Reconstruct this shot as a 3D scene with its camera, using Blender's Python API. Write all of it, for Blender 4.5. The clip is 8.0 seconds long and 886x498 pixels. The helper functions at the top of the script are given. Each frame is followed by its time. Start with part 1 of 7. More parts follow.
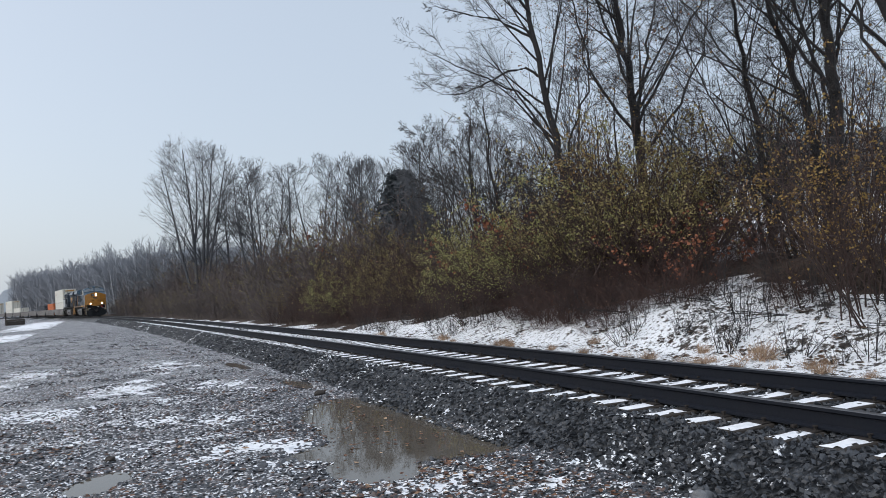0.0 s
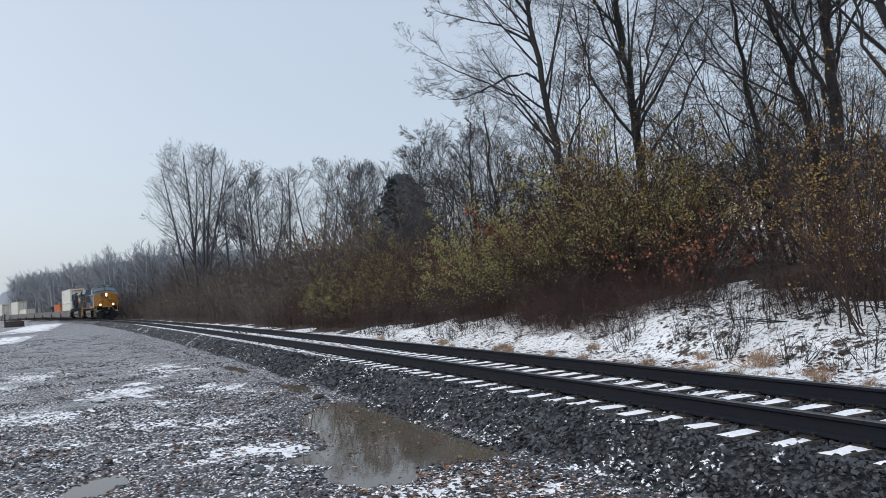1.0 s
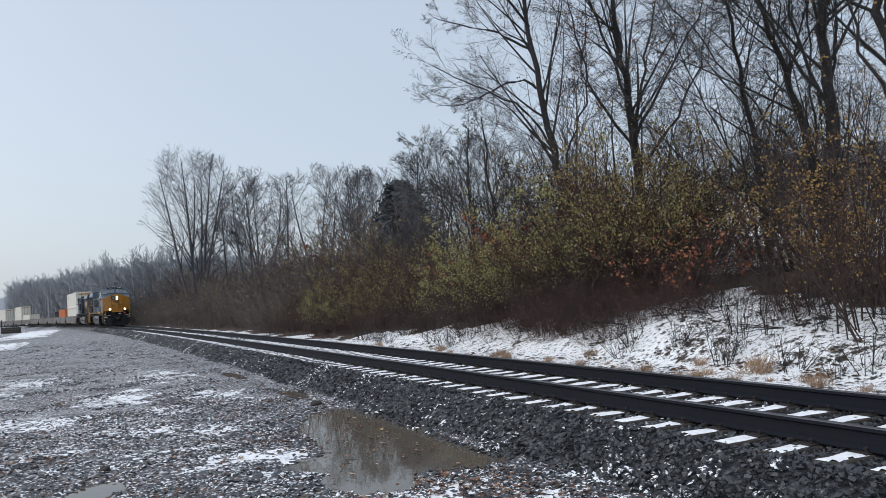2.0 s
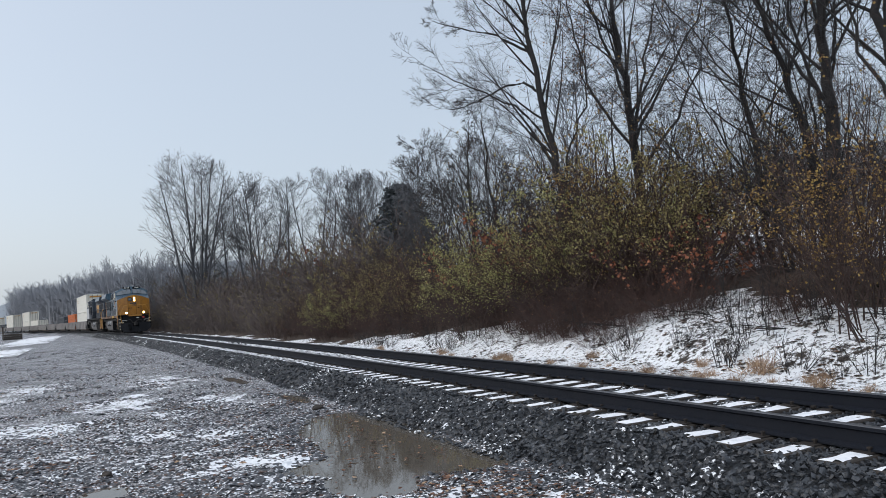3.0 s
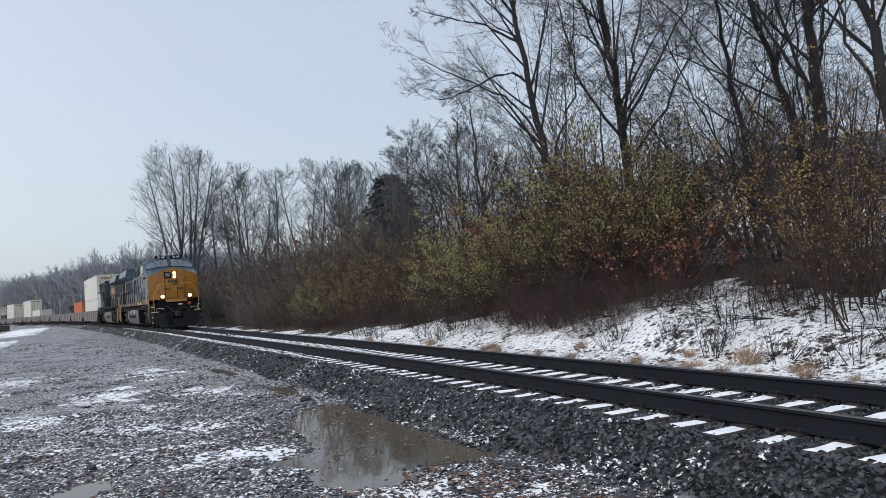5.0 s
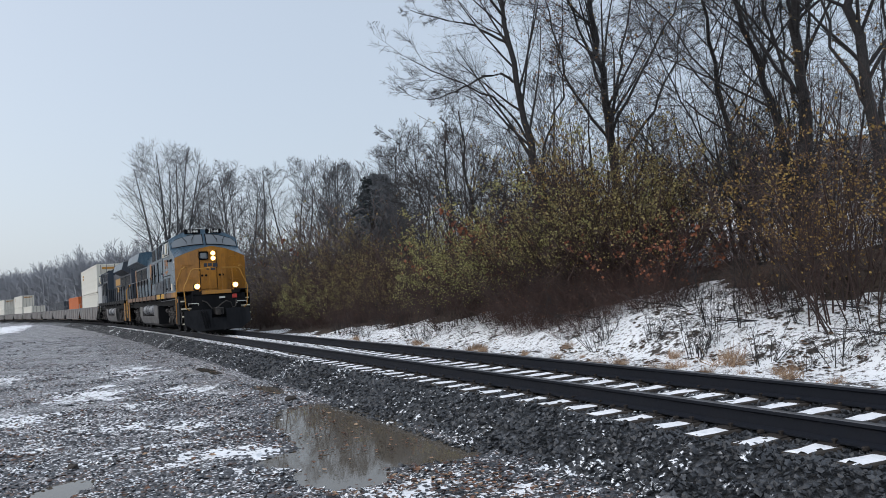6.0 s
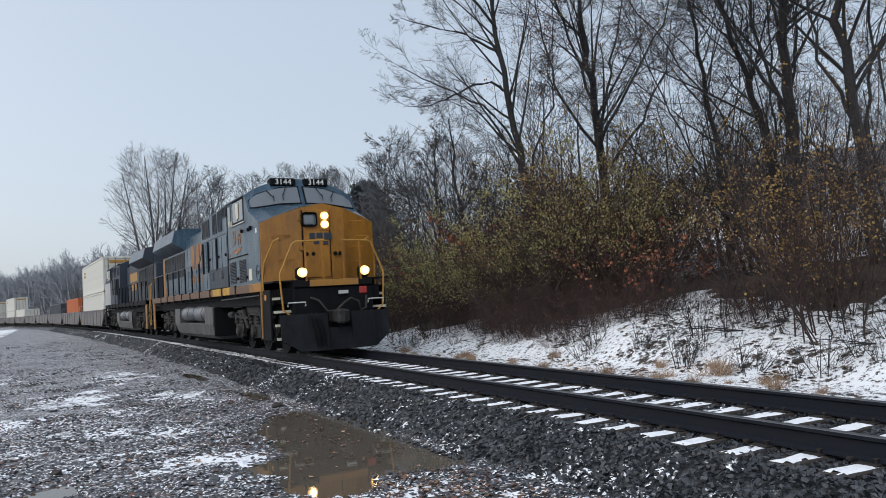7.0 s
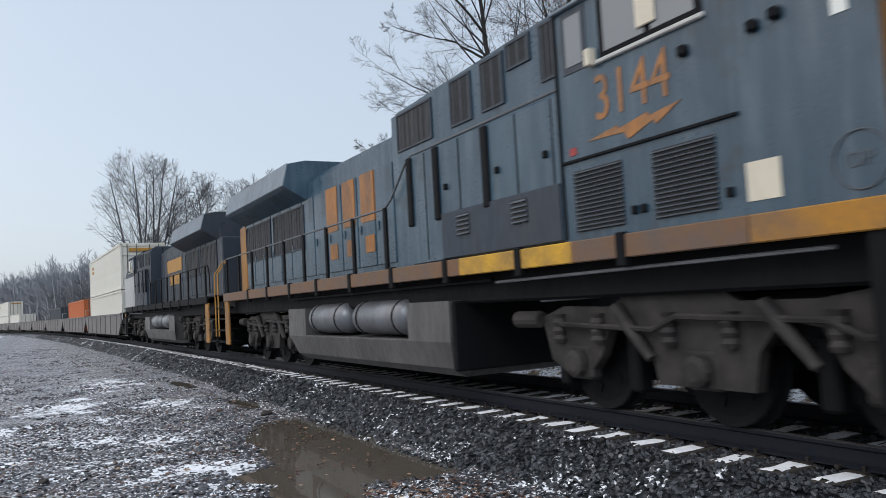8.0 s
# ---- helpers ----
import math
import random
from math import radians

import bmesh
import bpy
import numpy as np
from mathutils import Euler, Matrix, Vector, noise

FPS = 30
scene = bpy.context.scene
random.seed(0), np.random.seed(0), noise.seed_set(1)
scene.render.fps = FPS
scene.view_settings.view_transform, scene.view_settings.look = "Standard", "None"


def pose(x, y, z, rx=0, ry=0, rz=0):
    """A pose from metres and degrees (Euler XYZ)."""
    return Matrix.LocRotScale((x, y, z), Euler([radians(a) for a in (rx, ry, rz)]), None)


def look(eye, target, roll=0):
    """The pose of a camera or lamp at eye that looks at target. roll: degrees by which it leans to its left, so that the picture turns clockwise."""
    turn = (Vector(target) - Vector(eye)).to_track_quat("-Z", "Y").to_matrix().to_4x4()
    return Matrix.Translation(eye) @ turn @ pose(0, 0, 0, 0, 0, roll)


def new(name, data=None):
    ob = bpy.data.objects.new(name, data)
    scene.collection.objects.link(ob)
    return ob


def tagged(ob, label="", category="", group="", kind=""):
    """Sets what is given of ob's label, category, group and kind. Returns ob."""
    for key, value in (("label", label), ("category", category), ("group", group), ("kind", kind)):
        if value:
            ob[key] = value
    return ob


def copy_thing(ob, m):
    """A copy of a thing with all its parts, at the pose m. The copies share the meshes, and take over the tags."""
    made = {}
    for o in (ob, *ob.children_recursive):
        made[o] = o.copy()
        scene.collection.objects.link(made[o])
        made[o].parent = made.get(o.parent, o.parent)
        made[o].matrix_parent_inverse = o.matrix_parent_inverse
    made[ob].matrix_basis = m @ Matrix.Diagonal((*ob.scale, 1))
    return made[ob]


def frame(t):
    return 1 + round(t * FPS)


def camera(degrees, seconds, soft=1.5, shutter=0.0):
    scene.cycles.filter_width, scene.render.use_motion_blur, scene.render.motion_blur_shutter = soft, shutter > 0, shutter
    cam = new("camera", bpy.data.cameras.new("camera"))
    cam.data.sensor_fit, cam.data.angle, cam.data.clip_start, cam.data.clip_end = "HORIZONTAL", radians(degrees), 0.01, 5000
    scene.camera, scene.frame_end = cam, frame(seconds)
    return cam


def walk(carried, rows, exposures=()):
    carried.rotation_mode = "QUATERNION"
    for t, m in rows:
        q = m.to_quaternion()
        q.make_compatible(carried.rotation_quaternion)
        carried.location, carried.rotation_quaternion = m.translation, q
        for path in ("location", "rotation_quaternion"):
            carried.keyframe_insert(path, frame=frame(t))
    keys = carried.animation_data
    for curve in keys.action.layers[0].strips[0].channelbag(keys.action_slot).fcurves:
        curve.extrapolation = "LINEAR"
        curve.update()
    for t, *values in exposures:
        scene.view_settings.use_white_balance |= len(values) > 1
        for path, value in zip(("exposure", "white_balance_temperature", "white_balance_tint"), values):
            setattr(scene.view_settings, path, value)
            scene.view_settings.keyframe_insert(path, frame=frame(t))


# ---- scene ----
# ---------------------------------------------------------------- camera and its walk
cam = camera(59.8, 8.0, 0.55, 0.12)
PATH = [
    (0.0, 0.000, 0.000, 1.874, -24.516, 2.578, 3.992), (0.5, -0.002, -0.006, 1.877, -24.453, 2.705, 3.838),
    (1.0, 0.004, 0.001, 1.874, -24.546, 2.912, 3.645), (1.5, 0.000, -0.011, 1.877, -24.700, 3.124, 3.537),
    (3.0, -0.002, -0.006, 1.868, -24.629, 3.624, 4.049), (3.5, 0.027, 0.020, 1.864, -24.545, 3.538, 4.217),
    (4.0, 0.052, 0.029, 1.867, -24.644, 3.268, 4.201), (4.5, 0.052, 0.026, 1.874, -24.947, 3.005, 4.229),
    (6.0, 0.081, 0.014, 1.871, -26.274, 2.814, 3.791), (6.5, 0.079, 0.007, 1.873, -26.742, 3.031, 3.481),
    (7.0, 0.075, 0.005, 1.873, -27.131, 3.313, 3.329), (7.5, 0.066, 0.005, 1.879, -27.502, 3.537, 3.249),
    (8.0, 0.050, 0.000, 1.882, -27.942, 3.809, 3.206)]
walk(cam, [(t, pose(x, y, z, 90 + pitch, roll, yaw)) for t, x, y, z, yaw, pitch, roll in PATH], ((0.0, 0.0), (7.4, 0.0), (8.0, 0.08)))

# ---------------------------------------------------------------- overcast sky and soft sun
world = bpy.data.worlds.new("overcast")
scene.world = world
world.use_nodes = True
wt = world.node_tree
wt.nodes.clear()
w_out = wt.nodes.new("ShaderNodeOutputWorld")
w_sky = wt.nodes.new("ShaderNodeTexSky")
w_sky.sky_type = "NISHITA"
w_sky.sun_disc = False
w_sky.sun_elevation, w_sky.sun_rotation = radians(38), radians(-60)
w_sky.dust_density, w_sky.air_density = 4.0, 1.0
w_bg1 = wt.nodes.new("ShaderNodeBackground")
w_bg1.inputs[1].default_value = 0.05
wt.links.new(w_sky.outputs[0], w_bg1.inputs[0])
# cloud cover: even grey, a little lighter low down
w_tc = wt.nodes.new("ShaderNodeTexCoord")
w_sep = wt.nodes.new("ShaderNodeSeparateXYZ")
wt.links.new(w_tc.outputs["Generated"], w_sep.inputs[0])
w_noise = wt.nodes.new("ShaderNodeTexNoise")
w_noise.inputs["Scale"].default_value = 1.6
w_noise.inputs["Detail"].default_value = 3
wt.links.new(w_tc.outputs["Generated"], w_noise.inputs["Vector"])
w_add = wt.nodes.new("ShaderNodeMath")
w_add.operation = "MULTIPLY_ADD"
w_add.inputs[1].default_value = 0.22
wt.links.new(w_noise.outputs[0], w_add.inputs[0])
wt.links.new(w_sep.outputs[2], w_add.inputs[2])
w_ramp = wt.nodes.new("ShaderNodeValToRGB")
w_ramp.color_ramp.elements[0].position, w_ramp.color_ramp.elements[0].color = 0.0, (0.597, 0.682, 0.778, 1)
w_ramp.color_ramp.elements[1].position, w_ramp.color_ramp.elements[1].color = 0.75, (0.535, 0.612, 0.712, 1)
wt.links.new(w_add.outputs[0], w_ramp.inputs[0])
w_bg2 = wt.nodes.new("ShaderNodeBackground")
w_bg2.inputs[1].default_value = 0.80
wt.links.new(w_ramp.outputs[0], w_bg2.inputs[0])
w_sum = wt.nodes.new("ShaderNodeAddShader")
wt.links.new(w_bg1.outputs[0], w_sum.inputs[0])
wt.links.new(w_bg2.outputs[0], w_sum.inputs[1])
wt.links.new(w_sum.outputs[0], w_out.inputs[0])

sun_data = bpy.data.lights.new("sun", "SUN")
sun_data.energy, sun_data.angle, sun_data.color = 1.5, radians(40), (0.95, 0.97, 1.0)
sun = new("sun", sun_data)
sun.matrix_basis = look((-40, -30, 60), (10, 20, 0))

# ---------------------------------------------------------------- the track's line
GAUGE, TRACK_X, BEND = 0.7525, 6.41, 0.00068
RAIL_TOP, TIE_TOP, SPEED, NOSE_0 = 0.60, 0.395, 16.0, 130.94


def track_x(y):
    return TRACK_X - BEND * y * y / 2


def on_track(y, off=0.0, h=0.0):
    """The pose on the track's centre at y: local x across, local y back along the line, z over the rail head."""
    turn = math.degrees(math.atan(BEND * y))
    m = pose(track_x(y), y, RAIL_TOP + h, 0, 0, turn)
    return m @ pose(off, 0, 0)


PUDDLES = [[(3.62, 10.6, 0.80, 2.2, -0.1), (3.25, 8.5, 1.25, 0.62, -0.5), (2.6, 7.85, 0.42, 0.62, 0.0)], [(-0.02, 9.25, 0.26, 0.5, -0.4)], [(3.62, 22.0, 0.17, 1.3, 0.03)], [(3.86, 16.2, 0.20, 0.9, 0.03)]]


def puddle_edge(x, y, which=None):
    """Under 1 within a puddle, growing outwards."""
    best = 9.0
    for k, group in enumerate(PUDDLES):
        if which is not None and k != which:
            continue
        for cx, cy, rx, ry, turn in group:
            dx, dy = x - cx, y - cy
            a, b = dx * math.cos(turn) + dy * math.sin(turn), -dx * math.sin(turn) + dy * math.cos(turn)
            best = min(best, math.hypot(a / rx, b / ry))
    return best + 0.16 * noise.noise((x * 1.1, y * 0.8, 5.0)) + 0.10 * noise.noise((x * 4.1, y * 3.2, 9.0))


def ground_z(x, y):
    """The height of the bare ground: the yard, the ballast's foot, the ditch and the bank beyond the track."""
    u = x - track_x(y)
    n = noise.noise((x * 0.35, y * 0.35, 0.0))
    if u < -1.6 and 4 < y < 26:
        e = puddle_edge(x, y)
        if e < 1.3:
            return -0.075 * min(1.0, (1.3 - e) / 0.5) + 0.018 * noise.noise((x * 2.6, y * 2.6, 3.0)) + max(0.0, u + 2.1) * 0.6
    if u < -2.1:
        return 0.03 * n + 0.02 * noise.noise((x * 1.3, y * 1.3, 3.0)) + 0.02
    if u < -1.35:
        return -0.02 + (u + 2.1) / 0.75 * 0.36 + 0.02 * n
    if u < 1.6:
        return 0.36
    if u < 2.9:
        return 0.36 - (u - 1.6) / 1.3 * 0.12 + 0.02 * n
    rise = 0.35 - 0.31 * min(1.0, max(0.0, (y - 11) / 27))
    low = 0.26 + 0.05 * n
    a = min(u - 2.9, 3.6)
    z = low + rise * a * min(1.0, (u - 2.9) / 1.0)
    if u > 6.5:
        z += 0.20 * min(u - 6.5, 11.0)
    return z + 0.12 * noise.noise((x * 0.6, y * 0.6, 7.0)) * min(1.0, max(0.0, u - 2.9))
# ---------------------------------------------------------------- materials
def mat(name, build, rough=0.7, metal=0.0):
    m = bpy.data.materials.new(name)
    m.use_nodes = True
    nt = m.node_tree
    b = nt.nodes["Principled BSDF"]
    b.inputs["Roughness"].default_value, b.inputs["Metallic"].default_value = rough, metal
    build(nt, b)
    return m


def nd(nt, kind, **sets):
    n = nt.nodes.new(kind)
    for key, value in sets.items():
        n.inputs[key.replace("_", " ")].default_value = value
    return n


def noise_tex(nt, scale, detail=4, rough=0.6, world_space=True):
    tc = nt.nodes.new("ShaderNodeNewGeometry" if world_space else "ShaderNodeTexCoord")
    n = nd(nt, "ShaderNodeTexNoise", Scale=scale, Detail=detail, Roughness=rough)
    nt.links.new(tc.outputs["Position" if world_space else "Object"], n.inputs["Vector"])
    return n


def ramp(nt, src, stops):
    r = nt.nodes.new("ShaderNodeValToRGB")
    el = r.color_ramp.elements
    while len(el) < len(stops):
        el.new(0.5)
    for e, (p, c) in zip(el, stops):
        e.position, e.color = p, (*c, 1) if len(c) == 3 else c
    nt.links.new(src, r.inputs[0])
    return r


def mixed(nt, fac, a, b, blend="MIX"):
    m = nt.nodes.new("ShaderNodeMix")
    m.data_type, m.blend_type = "RGBA", blend
    for sock, v in ((m.inputs["Factor"], fac), (m.inputs["A"], a), (m.inputs["B"], b)):
        if hasattr(v, "links"):
            nt.links.new(v, sock)
        else:
            sock.default_value = v if isinstance(v, (int, float)) else (*v, 1)
    return m.outputs["Result"]


def bump(nt, b, src, strength, dist=0.02):
    n = nd(nt, "ShaderNodeBump", Strength=strength, Distance=dist)
    nt.links.new(src, n.inputs["Height"])
    nt.links.new(n.outputs[0], b.inputs["Normal"])


def painted(name, col, dirt=(0.06, 0.055, 0.05), amount=0.4, rough=0.45, scale=1.2, metal=0.0, streak=True, shine=0.5):
    """Paint or steel with grime at two scales, on the object's own coordinates."""
    def build(nt, b):
        tc = nt.nodes.new("ShaderNodeTexCoord")
        mp = nt.nodes.new("ShaderNodeMapping")
        mp.inputs["Scale"].default_value = (1, 1, 0.3 if streak else 1)
        nt.links.new(tc.outputs["Object"], mp.inputs[0])
        n1 = nd(nt, "ShaderNodeTexNoise", Scale=scale, Detail=5, Roughness=0.65)
        n2 = nd(nt, "ShaderNodeTexNoise", Scale=scale * 11, Detail=4, Roughness=0.7)
        nt.links.new(mp.outputs[0], n1.inputs["Vector"])
        nt.links.new(mp.outputs[0], n2.inputs["Vector"])
        f1 = ramp(nt, n1.outputs[0], [(0.38, (0, 0, 0)), (0.75, (amount,) * 3)])
        f2 = ramp(nt, n2.outputs[0], [(0.45, (0, 0, 0)), (0.8, (amount * 0.6,) * 3)])
        c = mixed(nt, f1.outputs[0], col, dirt)
        c = mixed(nt, f2.outputs[0], c, dirt)
        nt.links.new(c, b.inputs["Base Color"])
        rr = ramp(nt, n2.outputs[0], [(0.3, (rough,) * 3), (0.8, (min(1, rough + 0.3),) * 3)])
        nt.links.new(rr.outputs[0], b.inputs["Roughness"])
        b.inputs["Specular IOR Level"].default_value = shine
        bump(nt, b, n2.outputs[0], 0.12, 0.01)
    return mat(name, build, rough, metal)


def stone_like(name, lo, hi, snow=0.0, rough=0.45, scale=9.0, litter=False, drift=1.5):
    """Broken stone: each loose piece its own tone, wet, with thin snow on the faces turned up."""
    def build(nt, b):
        geo = nt.nodes.new("ShaderNodeNewGeometry")
        isl = ramp(nt, geo.outputs["Random Per Island"], [(0.0, lo), (1.0, hi)])
        oi = nt.nodes.new("ShaderNodeObjectInfo")
        c = mixed(nt, 0.3, isl.outputs[0], ramp(nt, oi.outputs["Random"], [(0, lo), (1, hi)]).outputs[0])
        n = noise_tex(nt, scale * 6, 5)
        c = mixed(nt, 0.6, c, ramp(nt, n.outputs[0], [(0.3, (0.25,) * 3), (0.75, (1, 1, 1))]).outputs[0], "MULTIPLY")
        if litter:
            spread = mixed(nt, 0.45, noise_tex(nt, 0.8, 5, 0.7).outputs[0], geo.outputs["Random Per Island"])
            c = mixed(nt, ramp(nt, spread, [(0.62, (0, 0, 0)), (0.66, (0.85,) * 3)]).outputs[0], c, (0.105, 0.062, 0.046))
        if snow > 0:
            big = noise_tex(nt, drift, 6, 0.8)
            fine = noise_tex(nt, 19.0, 2, 0.5)
            sep = nt.nodes.new("ShaderNodeSeparateXYZ")
            nt.links.new(geo.outputs["Normal"], sep.inputs[0])
            up = ramp(nt, sep.outputs[2], [(0.42, (0, 0, 0)), (0.50, (1, 1, 1))])
            patch = ramp(nt, big.outputs[0], [(0.62 - snow * 0.25, (0, 0, 0)), (0.65 - snow * 0.25, (1, 1, 1))])
            bits = ramp(nt, fine.outputs[0], [(0.49, (0, 0, 0)), (0.53, (1, 1, 1))])
            f = mixed(nt, 1.0, up.outputs[0], patch.outputs[0], "MULTIPLY")
            f = mixed(nt, 1.0, f, bits.outputs[0], "MULTIPLY")
            c = mixed(nt, f, c, (0.86, 0.88, 0.91))
        nt.links.new(c, b.inputs["Base Color"])
        bump(nt, b, n.outputs[0], 0.5, 0.01)
    return mat(name, build, rough)


def cells(nt, scale):
    """Pebble cells: a random value a cell, and the dark of the joints."""
    geo = nt.nodes.new("ShaderNodeNewGeometry")
    wob = nd(nt, "ShaderNodeTexNoise", Scale=scale * 0.8, Detail=2)
    nt.links.new(geo.outputs["Position"], wob.inputs["Vector"])
    add = nt.nodes.new("ShaderNodeVectorMath")
    add.operation = "MULTIPLY_ADD"
    nt.links.new(wob.outputs["Color"], add.inputs[0])
    add.inputs[1].default_value = (0.5 / scale,) * 3
    nt.links.new(geo.outputs["Position"], add.inputs[2])
    v = nd(nt, "ShaderNodeTexVoronoi", Scale=scale)
    nt.links.new(add.outputs[0], v.inputs["Vector"])
    sep = nt.nodes.new("ShaderNodeSeparateColor")
    nt.links.new(v.outputs["Color"], sep.inputs[0])
    return sep.outputs[0], sep.outputs[1], v.outputs["Distance"]


def pebbles(lo, hi, scale, snow_cut, mud):
    """Wet stones packed side by side, thin snow caught on some of them."""
    def build(nt, b):
        r1, r2, dist = cells(nt, scale)
        big = noise_tex(nt, 0.55, 5, 0.6)
        mid = noise_tex(nt, 2.6, 6, 0.75)
        fine = noise_tex(nt, scale * 1.7, 3, 0.7)
        c = ramp(nt, r1, [(0.0, lo), (0.6, tuple(0.5 * (p + q) for p, q in zip(lo, hi))), (1.0, hi)]).outputs[0]
        c = mixed(nt, 1.0, c, ramp(nt, dist, [(0.25, (1.1,) * 3), (0.62, (0.30,) * 3)]).outputs[0], "MULTIPLY")
        c = mixed(nt, 0.6, c, ramp(nt, fine.outputs[0], [(0.3, (0.45,) * 3), (0.7, (1.35,) * 3)]).outputs[0], "MULTIPLY")
        f = ramp(nt, big.outputs[0], [(0.45, (0, 0, 0)), (0.65, (mud,) * 3)]).outputs[0]
        c = mixed(nt, f, c, (0.115, 0.103, 0.093))
        if mud > 0:
            debris = mixed(nt, 0.5, noise_tex(nt, 1.1, 5, 0.7).outputs[0], r2)
            c = mixed(nt, ramp(nt, debris, [(0.59, (0, 0, 0)), (0.63, (0.85,) * 3)]).outputs[0], c, (0.15, 0.08, 0.055))
        s = mixed(nt, 0.42, mid.outputs[0], r2)
        s = mixed(nt, 0.25, s, big.outputs[0])
        m = ramp(nt, s, [(snow_cut, (0, 0, 0)), (snow_cut + 0.03, (1, 1, 1))]).outputs[0]
        m = mixed(nt, 1.0, m, ramp(nt, dist, [(0.45, (1, 1, 1)), (0.65, (0.15,) * 3)]).outputs[0], "MULTIPLY")
        c = mixed(nt, m, c, (0.84, 0.86, 0.90))
        nt.links.new(c, b.inputs["Base Color"])
        wet = ramp(nt, mid.outputs[0], [(0.35, (0.30,) * 3), (0.6, (0.65,) * 3)]).outputs[0]
        nt.links.new(wet, b.inputs["Roughness"])
        inv = ramp(nt, dist, [(0.0, (1, 1, 1)), (0.75, (0, 0, 0))]).outputs[0]
        bump(nt, b, mixed(nt, 0.3, inv, fine.outputs[0]), 1.0, 0.6 / scale)
    return build


def bank_build(nt, b):
    """Thin snow over dead leaves and soil."""
    big = noise_tex(nt, 0.8, 6, 0.7)
    mid = noise_tex(nt, 4.5, 6, 0.75)
    fine = noise_tex(nt, 30.0, 4, 0.7)
    soil = ramp(nt, fine.outputs[0], [(0.3, (0.018, 0.015, 0.013)), (0.6, (0.06, 0.046, 0.037)), (0.8, (0.13, 0.095, 0.07))]).outputs[0]
    f = mixed(nt, 0.45, mid.outputs[0], big.outputs[0])
    m = ramp(nt, f, [(0.43, (0, 0, 0)), (0.46, (1, 1, 1))]).outputs[0]
    spots = noise_tex(nt, 11.0, 5, 0.75)
    m2 = ramp(nt, spots.outputs[0], [(0.40, (0, 0, 0)), (0.46, (1, 1, 1))]).outputs[0]
    m = mixed(nt, 1.0, m, m2, "MULTIPLY")
    c = mixed(nt, m, soil, (0.91, 0.93, 0.96))
    nt.links.new(c, b.inputs["Base Color"])
    bump(nt, b, mid.outputs[0], 0.7, 0.08)


def litter_build(nt, b):
    """Forest floor: dead leaves and soil, hardly any snow."""
    mid = noise_tex(nt, 5.0, 6, 0.75)
    fine = noise_tex(nt, 26.0, 4, 0.7)
    c = ramp(nt, fine.outputs[0], [(0.3, (0.022, 0.016, 0.013)), (0.6, (0.075, 0.05, 0.035)), (0.8, (0.15, 0.09, 0.055))]).outputs[0]
    m = ramp(nt, mid.outputs[0], [(0.66, (0, 0, 0)), (0.72, (0.8,) * 3)]).outputs[0]
    nt.links.new(mixed(nt, m, c, (0.72, 0.75, 0.80)), b.inputs["Base Color"])
    bump(nt, b, mid.outputs[0], 0.8, 0.08)


M_LITTER = mat("leaf_litter", litter_build, 0.9)
M_YARD = mat("wet_gravel_yard", pebbles((0.020, 0.022, 0.027), (0.165, 0.175, 0.20), 30.0, 0.548, 0.3), 0.5)
M_BED = mat("ballast_bed", pebbles((0.016, 0.018, 0.022), (0.125, 0.134, 0.15), 15.0, 0.64, 0.0), 0.5)
M_BANK = mat("snowy_bank", bank_build, 0.8)
M_BALLAST = stone_like("ballast_stone", (0.012, 0.014, 0.018), (0.080, 0.086, 0.098), 0.27, drift=0.75)
M_GRAVEL = stone_like("yard_gravel", (0.020, 0.022, 0.026), (0.165, 0.175, 0.20), 0.44, litter=True)
M_RAIL = painted("rail_steel", (0.008, 0.0105, 0.017), (0.014, 0.014, 0.017), 0.4, 0.6, 3.0, 0.0, False, 0.2)
M_RAILTOP = painted("polished_rail_head", (0.20, 0.20, 0.21), (0.08, 0.075, 0.07), 0.5, 0.33, 6.0, 0.8, False)
M_TIE = painted("tie_wood", (0.045, 0.037, 0.032), (0.03, 0.025, 0.02), 0.6, 0.8, 5.0, 0.0, False)
M_RUST = painted("rusty_plate", (0.028, 0.022, 0.019), (0.015, 0.013, 0.012), 0.5, 0.75, 8.0, 0.2, False)


def snow_build(nt, b):
    n = noise_tex(nt, 9.0, 5, 0.7)
    b.inputs["Subsurface Weight"].default_value = 0.0
    nt.links.new(ramp(nt, n.outputs[0], [(0.25, (0.66, 0.68, 0.71)), (0.55, (0.90, 0.91, 0.94))]).outputs[0], b.inputs["Base Color"])
    bump(nt, b, n.outputs[0], 0.5, 0.02)


M_SNOW = mat("thin_snow", snow_build, 0.75)


def water_build(nt, b):
    b.inputs["Base Color"].default_value = (0.105, 0.090, 0.072, 1)
    b.inputs["IOR"].default_value = 1.33
    n = noise_tex(nt, 7.0, 2, 0.5)
    bump(nt, b, n.outputs[0], 0.015, 0.02)


M_WATER = mat("muddy_water", water_build, 0.03)


# ---------------------------------------------------------------- mesh helpers
def mesh_object(name, bm, material, parent=None, label="", smooth=False):
    me = bpy.data.meshes.new(name)
    bm.to_mesh(me)
    bm.free()
    if smooth:
        for p in me.polygons:
            p.use_smooth = True
    for m_ in (material if isinstance(material, (list, tuple)) else [material]):
        me.materials.append(m_)
    ob = new(name, me)
    if parent is not None:
        ob.parent = parent
    return tagged(ob, label)


def part(name, bm, material, parent, label="", smooth=False):
    return mesh_object(name, bm, material, parent, label, smooth)


